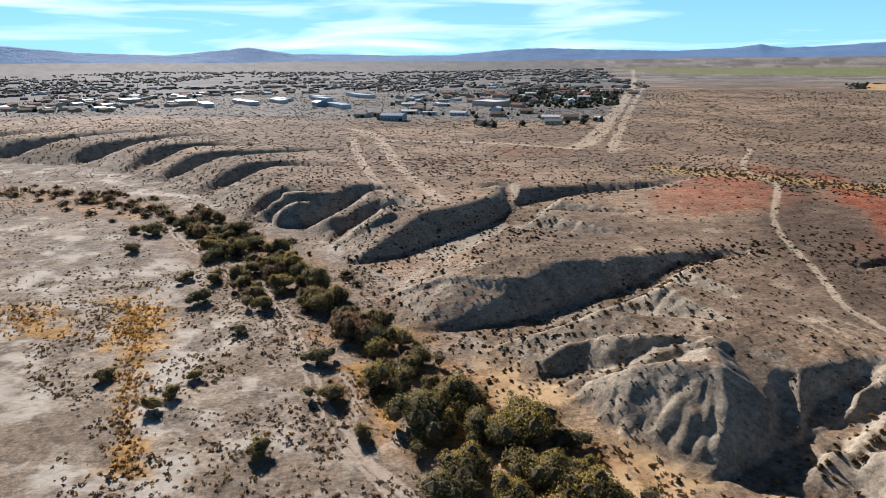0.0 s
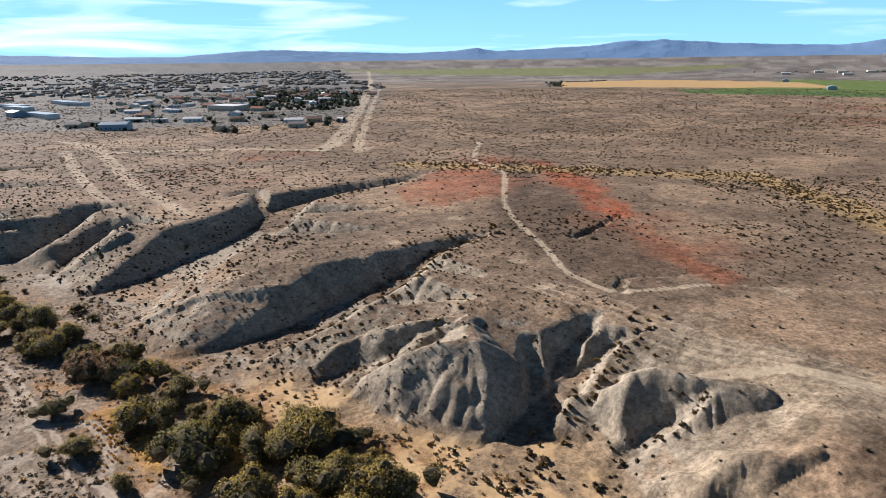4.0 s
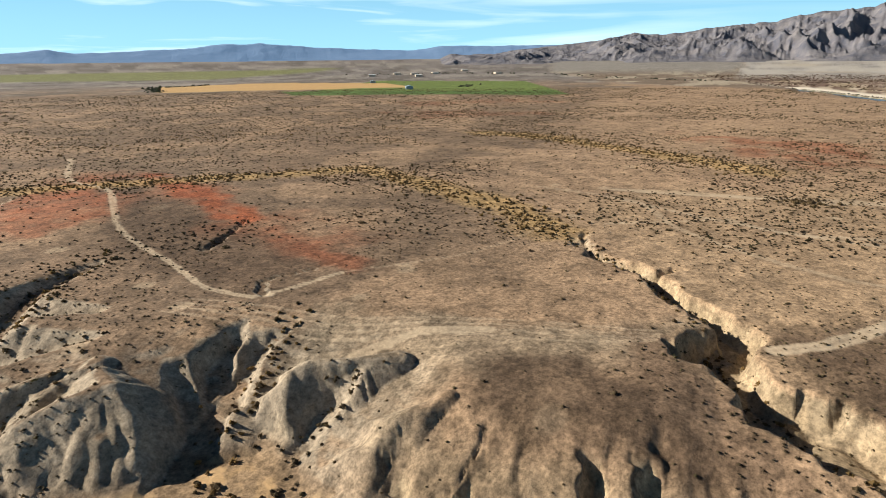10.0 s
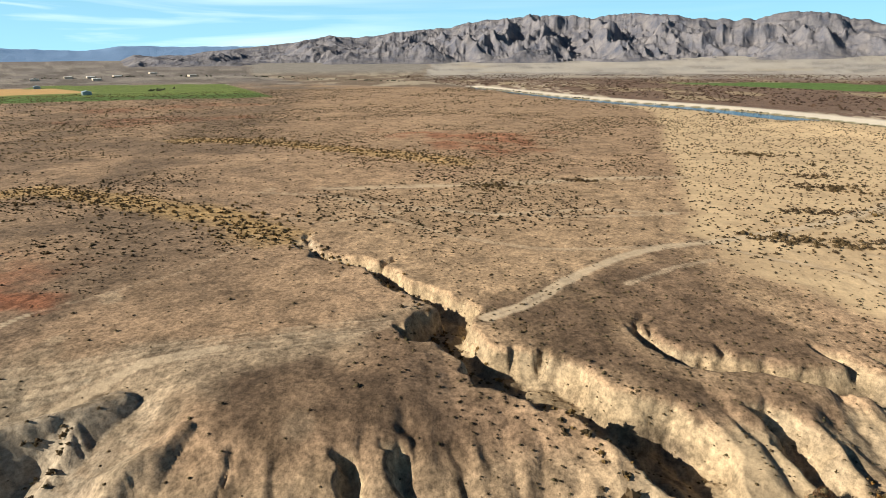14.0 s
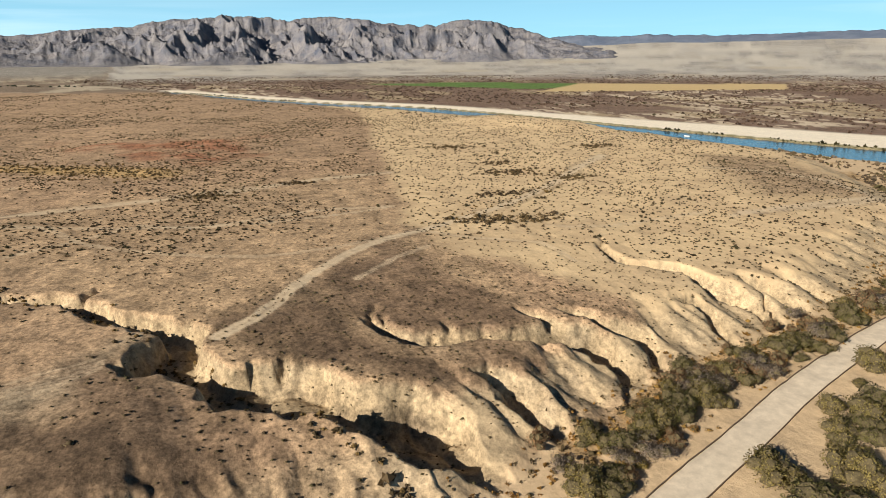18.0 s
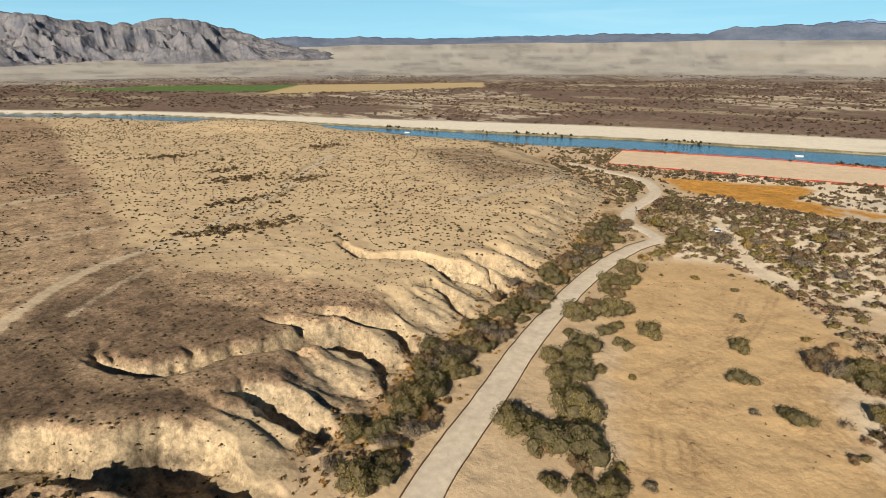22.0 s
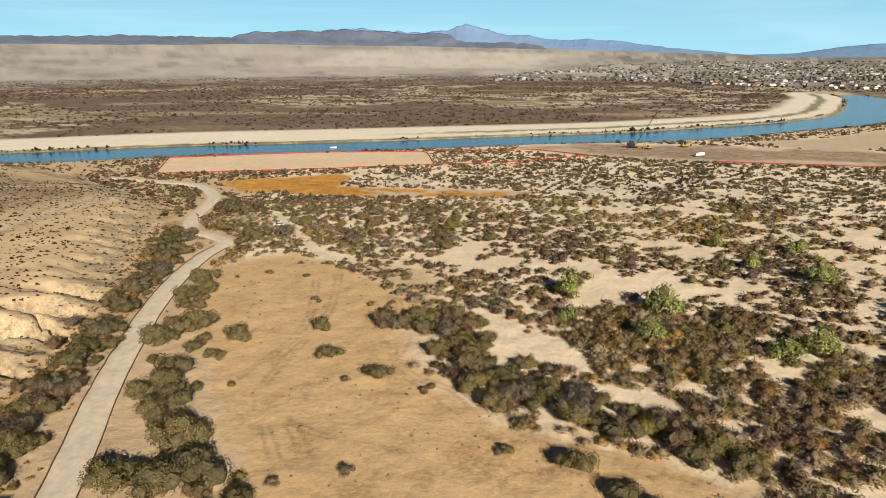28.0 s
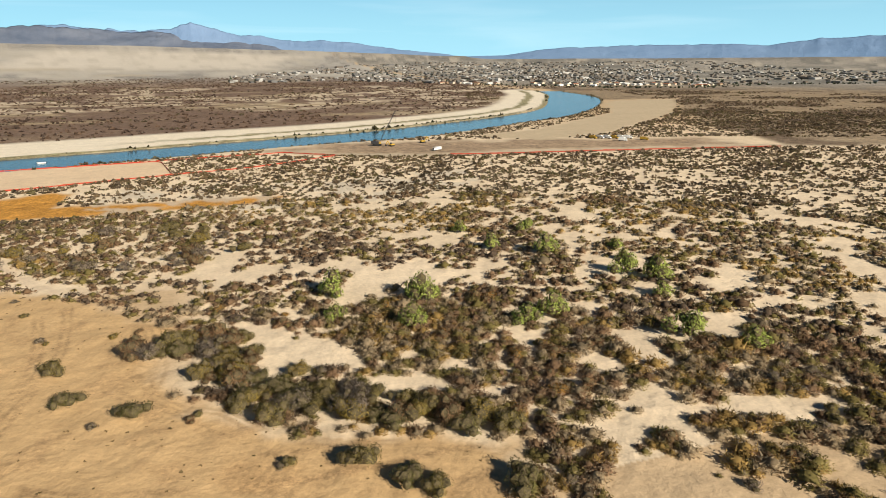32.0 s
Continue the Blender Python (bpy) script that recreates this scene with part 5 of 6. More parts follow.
# smaller brush of the river plain, nearest part shrub by shrub
SMALL = Kind([plant("brush", 80 + k, 3.4, 2.2, 8, 1100, 0.16, kind, label, "brush", 5, 0.05, 0.7) for k, (kind, label) in enumerate((
    ("rust", "brown dormant brush on pale sand"), ("grey", "grey twiggy brush without leaves"), ("olive", "low olive brush on pale sand"), ("gold", "low yellowish brush on pale sand"),
    ("rust", "reddish brown tangled brush"), ("orange", "orange dry bush on pale sand")))], "brush on the river plain")


SAND = [(97, -195), (92, -211), (76, -216), (45, -193), (23, -169), (22, -161), (27, -146), (21, -131), (9, -123), (0, -110), (-12, -104), (-24, -101), (-46, -92), (-11, -40), (30, -40), (40, -85), (51, -102), (69, -130), (97, -173)]
CLEAR = [SAND, [(246, -442), (221, -377), (121, -400), (44, -422), (57, -487), (152, -476)], [(170, -353), (102, -384), (91, -377), (92, -344), (-24, -336), (-6, -320), (85, -317), (145, -328)],
         [(-5, -147), (-19, -149), (-27, -119), (-39, -115), (-12, -138)], [(-78, -92), (-100, -92), (-122, -84), (-100, -82)], [(8, -206), (24, -206), (10, -240), (0, -244)],
         [(-20, -530), (-10, -490), (-69, -470), (-126, -446), (-255, -424), (-420, -396), (-700, -320), (-700, -345), (-420, -470), (-200, -525), (-110, -548)],
         [(-201, -550), (-293, -587), (-470, -728), (-602, -940), (-744, -942), (-546, -699), (-344, -530), (-256, -502)]]
ROADLINE = spline(ROAD, 6)


def free_of(p, gap=5.0):
    x, y = p[:, 0][:, None], p[:, 1][:, None]
    ok = np.ones(x.shape, bool)
    for c in CLEAR:
        ok &= ~inside(x, y, c)
    ok &= line_dist(x, y, ROADLINE)[0] > gap
    ok &= line_dist(x, y, TRACKS[-2][0])[0] > 2.5
    rd, _, _ = line_dist(x, y, RIVER + RIVER[:1])
    ok &= ~inside(x, y, RIVER) & (rd > 4)
    return ok[:, 0]


def scatter(rg, count, a0, a1, r0, r1, keep):
    """Points spread over a ring's part; keep gives each its chance."""
    a = np.radians(a0 + (a1 - a0) * rg.rand(count))
    r = np.sqrt(r0 ** 2 + (r1 ** 2 - r0 ** 2) * rg.rand(count))
    p = np.c_[r * np.sin(a), r * np.cos(a)]
    return p[rg.rand(count) < keep(p[:, 0], p[:, 1])]


def on_plain(x, y):
    d = 0.55 * fbm(x, y, 30, 3, 2) + 0.45 * fbm(x, y, 7, 3, 5)
    inn = inside(x[:, None], y[:, None], PLATEAU)[:, 0]
    thick = area(x[:, None], y[:, None], [(20, -208), (60, -215), (105, -205), (150, -262), (165, -325), (95, -318), (-10, -300), (-60, -250), (-10, -215)], 8, 14, 20)[:, 0]
    return np.where(inn, 0, np.maximum(smooth(d, 0.575, 0.49), 0.6 * thick))


def far_plants(name, pts, size, tall, tint_of, rg, blades, label, sub=0, leaf=0.3, lean=0.7):
    """Very many plants as one piece: each a handful of leaf sprays, some on a rounded core."""
    n = len(pts)
    z = clean_heights(pts)
    sc = size * np.exp(rg.normal(size=n) * 0.3)
    k = np.arange(n)
    d = rg.normal(size=(n, blades, 3))
    d[..., 2] = np.abs(d[..., 2]) * tall / size
    d /= np.linalg.norm(d, axis=2)[..., None]
    p0 = d * 0.5 * rg.rand(n, blades, 1) * [0.5, 0.5, tall / size]
    tip = p0 + d * [0.5, 0.5, tall / size] * (0.55 + 0.5 * rg.rand(n, blades, 1)) * lean
    if blades > 12:
        p0 = d * [0.5, 0.5, tall / size] * (0.5 + 0.45 * rg.rand(n, blades, 1)) * [1, 1, 0.85]
        tip = p0 + (d * 0.4 + rg.normal(size=d.shape) * 0.6) * 0.11
    side = np.cross(d, rg.normal(size=(n, blades, 3)))
    side /= np.linalg.norm(side, axis=2)[..., None]
    v = np.stack([p0 - side * leaf, p0 + side * leaf, tip + side * leaf * 0.2], 2)
    soft = d * [1, 1, 0.8] + [0, 0, 0.25] + rg.normal(size=d.shape) * 0.25
    soft /= np.linalg.norm(soft, axis=2)[..., None]
    soft = np.repeat(soft.reshape(-1, 3), 3, axis=0)
    v = v * sc[:, None, None, None] + np.c_[pts, z][:, None, None, :]
    v = v.reshape(-1, 3)
    f = np.arange(n * blades * 3).reshape(-1, 3)
    col = np.repeat(tint_of(pts, rg), blades * 3, axis=0)
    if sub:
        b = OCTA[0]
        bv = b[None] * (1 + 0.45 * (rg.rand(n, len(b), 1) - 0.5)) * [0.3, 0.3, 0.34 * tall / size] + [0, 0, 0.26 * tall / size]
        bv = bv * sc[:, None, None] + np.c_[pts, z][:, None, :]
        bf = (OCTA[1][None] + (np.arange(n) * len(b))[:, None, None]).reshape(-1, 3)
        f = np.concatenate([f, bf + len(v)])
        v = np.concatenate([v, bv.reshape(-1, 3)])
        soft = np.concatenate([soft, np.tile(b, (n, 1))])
        # core tinted darker than the leaves: the plant's inner shade is in the colour
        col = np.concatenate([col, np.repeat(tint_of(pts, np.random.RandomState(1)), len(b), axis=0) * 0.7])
    return tagged(new(name, mesh_from(name, v, f, TINT, False, col, normals=soft if blades > 12 else None)), label, "brush", kind="stuff")


def palette(colours, weights):
    c = np.array(colours)

    def tint_of(pts, rg):
        rr = np.random.RandomState(5)
        patch = fbm(pts[:, 0], pts[:, 1], 35, 3, 6)
        w = np.cumsum(np.array(weights) / sum(weights))
        u = np.clip(rr.rand(len(pts)) * 0.75 + (patch - 0.5) * 1.2 + 0.12, 0, 0.999)
        return c[np.searchsorted(w, u)] * (0.8 + 0.4 * rr.rand(len(pts), 1))

    return tint_of


PLAIN_TINTS = palette([(0.165, 0.12, 0.087), (0.255, 0.165, 0.10), (0.23, 0.19, 0.072), (0.35, 0.275, 0.18), (0.37, 0.25, 0.092)], [3, 4, 3, 4, 2])

put_all(SMALL, [(-1, -99), (77, -193), (87, -189), (64, -191), (55, -171), (55, -210), (31, -169), (37, -168), (14, -121), (59, -119), (53, -169), (34, -123), (70, -205), (62, -205)], 0.6, rg, [0, 2, 3, 1], 0.3)
put_all(SMALL, along_line([(-190, 330), (-119, 279), (-72, 225), (-35, 172), (-12, 135)], 50, 8.0, rg), 0.85, rg, [0, 4, 1, 2, 0], 0.35)
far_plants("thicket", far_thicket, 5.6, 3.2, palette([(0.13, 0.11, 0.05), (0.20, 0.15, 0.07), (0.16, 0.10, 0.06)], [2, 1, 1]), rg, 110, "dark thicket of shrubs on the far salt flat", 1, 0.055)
put_all(SMALL, [(26, -91), (59, -119), (15, -119), (-3, -99), (-24, -91), (38, -87)], 0.75, rg, [1, 2, 1, 0], 0.2)
put_all(SMALL, put_later, 0.7, rg, [5, 5, 3], 0.3)
put_all(SMALL, along_line([(-22, 128), (-6, 116), (4, 108), (14, 92)], 24, 3.5, rg), 0.6, rg, [5, 5, 3, 0], 0.3)
near = scatter(rg, 1500, 176, 240, 80, 185, on_plain)
near = near[free_of(near)]
put_all(SMALL, near[:165], 0.9, rg, [0, 1, 2, 3, 4, 0, 1, 5], 0.4)
mid = np.concatenate([near[165:], scatter(rg, 13500, 152, 240, 86, 330, on_plain)])
mid = mid[free_of(mid)]
close = np.hypot(*mid.T) < 175
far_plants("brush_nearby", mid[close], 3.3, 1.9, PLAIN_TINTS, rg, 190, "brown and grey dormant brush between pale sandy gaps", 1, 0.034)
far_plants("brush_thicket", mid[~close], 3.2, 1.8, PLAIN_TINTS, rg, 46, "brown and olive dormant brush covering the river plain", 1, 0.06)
far = scatter(rg, 64000, 138, 240, 320, 950, lambda x, y: 0.25 + 0.75 * on_plain(x, y))
far = far[~inside(far[:, 0][:, None], far[:, 1][:, None], PLATEAU)[:, 0]]
far = np.concatenate([far, scatter(rg, 9500, 146, 240, 300, 560, lambda x, y: 0.2 + 0.8 * on_plain(x, y))])
far = far[~inside(far[:, 0][:, None], far[:, 1][:, None], PLATEAU)[:, 0]]
far = far[free_of(far)]
far = far[~inside(far[:, 0][:, None], far[:, 1][:, None], RIVER_FAR + [(-640, -4990), (4990, -4990), (4990, 600)])[:, 0]]
far_plants("distant_brush", far, 2.9, 1.5, palette([(0.11, 0.085, 0.06), (0.16, 0.115, 0.07), (0.13, 0.11, 0.055), (0.19, 0.15, 0.105)], [3, 3, 2, 2]), rg, 7, "distant brown brush on the river plain", 0, 0.33)
over = scatter(rg, 36000, 62, 215, 600, 2400, lambda x, y: (line_dist(x[:, None], y[:, None], RIVER)[0][:, 0] > 100) * (1 - inside(x[:, None], y[:, None], PLATEAU)[:, 0]) * smooth(fbm(x, y, 120, 3, 3), 0.3, 0.5))
over = over[free_of(over)]
for field in ([(1746, -403), (1298, -705), (1493, -1027), (1762, -709)], [(1200, -650), (1060, -1200), (1260, -1420), (1531, -958)]):
    over = over[~inside(over[:, 0][:, None], over[:, 1][:, None], field)[:, 0]]
far_plants("far_bank_brush", over, 5.0, 2.2, palette([(0.10, 0.07, 0.055), (0.13, 0.085, 0.06), (0.10, 0.085, 0.05)], [3, 3, 1]), rg, 7, "dark purplish winter brush across the river", 0, 0.32)


# low scrub of the terrace, dot by dot
def on_terrace(x, y):
    inn = inside(x[:, None], y[:, None], PLATEAU)[:, 0]
    pale = inside(x[:, None], y[:, None], [(720, -164), (466, -113), (277, -79), (217, -66), (120, -60), (70, -120), (100, -420), (500, -420), (1000, -120)])[:, 0]
    return inn * np.maximum(0.10 + 0.90 * smooth(fbm(x, y, 60, 5, 4), 0.43, 0.56), 0.55 * np.maximum(pale, smooth(y, 230, 330)))


SCRUB_TINTS = palette([(0.115, 0.088, 0.054), (0.15, 0.115, 0.066), (0.135, 0.115, 0.06), (0.20, 0.145, 0.08)], [3, 3, 2, 2])
DARK_TINTS = palette([(0.075, 0.058, 0.036), (0.10, 0.078, 0.045), (0.09, 0.078, 0.04), (0.14, 0.10, 0.055)], [3, 3, 2, 2])
for name, n, a, b, size, tints in (("desert_scrub", 11000, 60, 200, 0.85, SCRUB_TINTS), ("outer_scrub", 32000, 200, 400, 1.2, DARK_TINTS)):
    far_plants(name, scatter(rg, n, -36, 156, a, b, on_terrace), size, 0.5 * size, tints, rg, 13 if a < 100 else 9, "small dry desert scrub dotted over the terrace", 1, 0.09 if a < 100 else 0.14)
for name, n, a, b, size in (("distant_scrub", 44000, 400, 720, 1.6), ("farthest_scrub", 36000, 720, 1300, 2.4)):
    far_plants(name, scatter(rg, n, -36, 140, a, b, on_terrace), size, 0.5 * size, DARK_TINTS, rg, 5, "distant dark scrub over the brown terrace", 0, 0.3)


def line_plants(name, lines, rg, size, tall, tints, label, blades=9, sub=0):
    p = np.concatenate([along_line(l, n, w, rg) for l, n, w in lines])
    return far_plants(name, p, size, tall, tints, rg, blades, label, sub, 0.2)


floors = np.concatenate([along_line([q[:2] for q in line], int(8 * len(line) * (0.4 + 0.4 * min(wide, 6))), 1.2 + 0.7 * wide, rg) for line, wide, walls, ribs in VALLEYS if walls < 1.0 and line[0][1] > 40])
far_plants("valley_floor_scrub", floors, 1.2, 0.7, SCRUB_TINTS, rg, 10, "dark scrub on the pale floors of the valleys", 1, 0.16)
patches = np.concatenate([np.array((x, y)) + rg.normal(size=(3 * n, 2)) * (w * 0.8, w * 1.5) for x, y, n, w in [(307, -152, 40, 7), (406, -157, 26, 6), (335, -155, 14, 4), (282, -178, 20, 4), (211, -94, 20, 4), (207, -110, 26, 5), (253, -120, 14, 4), (388, -263, 24, 6), (307, -36, 16, 3), (290, 9, 26, 5)]])
far_plants("scrub_patch", patches, 2.2, 1.2, palette([(0.12, 0.085, 0.05), (0.16, 0.115, 0.06), (0.20, 0.14, 0.07)], [3, 2, 1]), rg, 30, "dark clumps of dry scrub on the pale terrace", 1, 0.07)
line_plants("wash_scrub", [([(120, 330), (199, 260), (262, 215), (223, 109), (195, 79)], 1300, 10), ([(441, 239), (440, 182), (401, 106), (356, 30)], 1300, 14),
                           ([(215, 100), (187, 66), (160, 33), (127, 11), (100, -7), (78, -27)], 240, 2.2), ([(98, 103), (63, 89), (43, 75)], 90, 3), ([(97, 189), (52, 155), (3, 120)], 160, 4),
                           ([(107, 289), (52, 260), (15, 196), (-26, 165)], 160, 5), ([(210, -70), (246, -131), (300, -180)], 120, 6), ([(150, 460), (330, 420), (440, 330)], 420, 18)],
            rg, 1.5, 0.9, palette([(0.12, 0.09, 0.05), (0.24, 0.16, 0.065), (0.16, 0.115, 0.065)], [3, 3, 2]), "tawny and dark scrub growing along the washes", 9, 1)
flat = np.concatenate([scatter(rg, n, -37, 10, a, b, lambda x, y: (1 - inside(x[:, None], y[:, None], PLATEAU)[:, 0]) * smooth(fbm(x, y, 14, 4, 2), 0.6, 0.42)) for n, a, b in ((9000, 80, 220), (15000, 220, 520))])
far_plants("salt_flat_scrub", flat, 1.0, 0.5, palette([(0.12, 0.09, 0.06), (0.20, 0.15, 0.09), (0.30, 0.19, 0.06), (0.10, 0.075, 0.05)], [3, 3, 2, 3]), rg, 9, "low dry scrub and grass on the pale salty flat", 0, 0.2)
belt_grass = along_line(BELT, 700, 4.5, rg)
belt_grass = belt_grass[line_dist(belt_grass[:, 0][:, None], belt_grass[:, 1][:, None], ROADLINE)[0][:, 0] > 4.2]
far_plants("belt_grass", belt_grass, 1.5, 0.9, palette([(0.40, 0.23, 0.06), (0.30, 0.20, 0.09), (0.17, 0.13, 0.07), (0.44, 0.28, 0.09)], [2, 2, 2, 2]), rg, 26, "golden dry grass and low brush between road and bluff", 1, 0.07)
toe_pts = along_line([(28, 104), (44, 80), (52, 55), (64, 20), (72, -28), (86, -58), (100, -94), (106, -128), (118, -175), (150, -250)], 900, 3.5, rg)
far_plants("slope_foot_scrub", toe_pts, 1.3, 0.8, palette([(0.20, 0.12, 0.04), (0.12, 0.09, 0.05), (0.28, 0.16, 0.05)], [2, 3, 2]), rg, 9, "golden and brown brush along the foot of the slope", 0, 0.2)

bank = np.concatenate([along_line(RIVER_FAR, 800, 2.0, rg) + [0, -4], along_line(RIVER_NEAR, 260, 2.5, rg) + [0, 6]])
bank = bank[rg.rand(len(bank)) < smooth(fbm(bank[:, 0], bank[:, 1], 60, 3, 1), 0.4, 0.6)]
bank = bank[~inside(bank[:, 0][:, None], bank[:, 1][:, None], RIVER)[:, 0]]
far_plants("river_bank_brush", bank, 3.0, 2.0, palette([(0.05, 0.05, 0.025), (0.08, 0.07, 0.035)], [1, 1]), rg, 6, "dark green brush lining the river banks", 1, 0.2)

line_plants("dotted_scrub_row", [([(-95, 124), (-59, 116), (-31, 109), (-10, 106)], 75, 0.25), ([(-62, 113), (-26, 107)], 40, 0.3)], rg, 0.8, 0.35,
            palette([(0.09, 0.07, 0.045), (0.13, 0.10, 0.06)], [1, 1]), "thin straight rows of low dry scrub on the flat", 9)
line_plants("golden_grass", [([(-89, 174), (-79, 143), (-68, 116), (-57, 93)], 420, 2.2), ([(-136, 168), (-108, 164)], 240, 6.0), ([(-97, 178), (-82, 152)], 260, 5.0), ([(-24, 130), (-14, 110)], 120, 4.0)], rg, 1.0, 0.7,
            palette([(0.52, 0.33, 0.10), (0.46, 0.26, 0.08), (0.40, 0.28, 0.13)], [2, 2, 1]), "tufts of golden dry grass on the salty flat", 10)

tufts = np.c_[rg.uniform(-40, 95, 900), rg.uniform(-215, -45, 900)]
tufts = tufts[inside(tufts[:, 0][:, None], tufts[:, 1][:, None], SAND)[:, 0]]
tufts = tufts[line_dist(tufts[:, 0][:, None], tufts[:, 1][:, None], ROADLINE)[0][:, 0] > 4.5]
tufts = tufts[rg.rand(len(tufts)) < 0.15 + 0.85 * smooth(fbm(tufts[:, 0], tufts[:, 1], 18, 3, 3), 0.48, 0.6)]
far_plants("sand_tufts", tufts, 0.75, 0.35, palette([(0.16, 0.12, 0.06), (0.26, 0.19, 0.10), (0.12, 0.10, 0.05)], [2, 2, 1]), rg, 12, "small dry tufts dotted over the sand clearing", 0, 0.16)

beyond = scatter(rg, 16000, 200, 240, 700, 1500, lambda x, y: smooth(fbm(x, y * 1.6, 90, 4, 2), 0.36, 0.56) * (line_dist(x[:, None], y[:, None], RIVER + RIVER[:1])[0][:, 0] > 90))
beyond = beyond[free_of(beyond)]
far_plants("brush_by_the_bend", beyond, 4.0, 1.8, palette([(0.13, 0.095, 0.065), (0.17, 0.12, 0.08), (0.13, 0.11, 0.06)], [2, 2, 1]), rg, 6, "dark brush on the plain beside the river bend", 0, 0.33)


# ---- buildings ----
WALLS = [plain("cream_stucco", (0.55, 0.48, 0.38), 0.9, 0.1), plain("white_siding", (0.68, 0.67, 0.64), 0.7, 0.08), plain("tan_stucco", (0.42, 0.32, 0.22), 0.9, 0.1), plain("blue_grey_metal", (0.28, 0.36, 0.42), 0.5, 0.08)]
ROOFS = [plain("white_roof", (0.75, 0.75, 0.74), 0.6, 0.08), plain("grey_shingle", (0.22, 0.21, 0.20), 0.9, 0.15), plain("brown_shingle", (0.20, 0.13, 0.09), 0.9, 0.15), plain("blue_metal_roof", (0.30, 0.40, 0.48), 0.4, 0.06), plain("red_tile_roof", (0.30, 0.13, 0.08), 0.85, 0.15)]
GLASS = plain("dark_window_glass", (0.03, 0.04, 0.05), 0.15, 0.05, bump=0)
DOOR = plain("painted_door", (0.25, 0.18, 0.13), 0.6, 0.1)


def box(x0, x1, y0, y1, z0, z1):
    v = np.array([(x, y, z) for z in (z0, z1) for x, y in ((x0, y0), (x1, y0), (x1, y1), (x0, y1))], float)
    f = np.array([(0, 3, 2, 1), (4, 5, 6, 7), (0, 1, 5, 4), (1, 2, 6, 5), (2, 3, 7, 6), (3, 0, 4, 7)])
    return v, f


def part(name, arrays, mat, parent, label="", soft=False):
    ob = new(name, mesh_from(name, arrays[0], arrays[1], mat, soft))
    ob.parent = parent
    return tagged(ob, label)


def gable(w, d, z0, rise, over=0.5):
    """A pitched roof with eaves and a thickness."""
    x, y = w / 2 + over, d / 2 + over
    v, f = [], []
    for dz in (0.0, 0.22):
        v += [(-x, -y, z0 + dz), (x, -y, z0 + dz), (x, y, z0 + dz), (-x, y, z0 + dz), (-x, 0, z0 + rise + dz), (x, 0, z0 + rise + dz)]
    f = [(6, 7, 11, 10), (8, 9, 10, 11), (1, 0, 4, 5), (3, 2, 5, 4), (0, 1, 7, 6), (2, 3, 9, 8), (1, 5, 11, 7), (5, 2, 8, 11), (3, 4, 10, 9), (4, 0, 6, 10)]
    return np.array(v, float), np.array(f)


def house(name, w, d, h, rise, wall, roof, label, category="house"):
    e = tagged(new(name), label, category)
    v, f = box(-w / 2, w / 2, -d / 2, d / 2, -1.2, h)
    if rise:
        v = np.concatenate([v, [(-w / 2, 0, h + rise * 0.98), (w / 2, 0, h + rise * 0.98)]])
        f = np.concatenate([f, [(4, 7, 8, 8), (5, 9, 6, 6)]])
        f = [list(dict.fromkeys(q)) for q in f.tolist()]
        f = np.array([q if len(q) == 4 else q + [q[-1]] for q in f])
        tri = np.concatenate([f[:6][:, [0, 1, 2]], f[:6][:, [0, 2, 3]], [(4, 7, 8), (5, 9, 6)]])
        part("wall", (v, tri), wall, e)
        part("roof", gable(w, d, h - 0.05, rise), roof, e)
    else:
        part("wall", (v, f), wall, e)
        part("roof", box(-w / 2 - 0.3, w / 2 + 0.3, -d / 2 - 0.3, d / 2 + 0.3, h, h + 0.35), roof, e)
    n = max(2, int(w / 4))
    for side in (-1, 1):
        for k in range(n):
            cx = -w / 2 + w * (k + 0.5) / n
            if side < 0 and k == n // 2:
                part("door", box(cx - 0.5, cx + 0.5, -d / 2 - 0.06, -d / 2 + 0.02, 0, 2.05), DOOR, e)
            else:
                yy = side * d / 2
                part("window", box(cx - 0.7, cx + 0.7, yy - 0.05, yy + 0.05, 0.95, 2.15), GLASS, e)
    return e


FORMS = [house("house", 15, 10, 3.0, 1.8, WALLS[0], ROOFS[1], "single-storey cream house with a grey pitched roof"),
         house("house", 18, 9, 3.0, 1.6, WALLS[1], ROOFS[0], "long white house with a bright white roof"),
         house("house", 14, 11, 3.0, 2.0, WALLS[2], ROOFS[2], "tan desert house with a brown pitched roof"),
         house("house", 16, 5, 3.0, 0, WALLS[1], ROOFS[0], "white mobile home with a flat white roof"),
         house("house", 16, 12, 3.2, 2.0, WALLS[0], ROOFS[4], "cream house with a red tiled roof")]
SHEDS = [house("warehouse", 24, 14, 5.0, 2.0, WALLS[3], ROOFS[3], "blue grey metal building with a shallow pitched roof", "building"),
         house("warehouse", 60, 13, 4.5, 0, WALLS[1], ROOFS[3], "long low storage building with a pale blue roof", "building"),
         house("warehouse", 44, 26, 6.0, 0, WALLS[0], ROOFS[0], "large flat-roofed white commercial building", "building")]
HEAD = 18.0


def put_house(ob, x, y, turn, grp):
    m = pose(x, y, height(x, y) + 0.1, 0, 0, turn)
    if "placed" not in ob:
        ob.matrix_basis = m
        ob["placed"] = 1
    else:
        ob = copy_thing(ob, m)
    tagged(ob, group=grp)


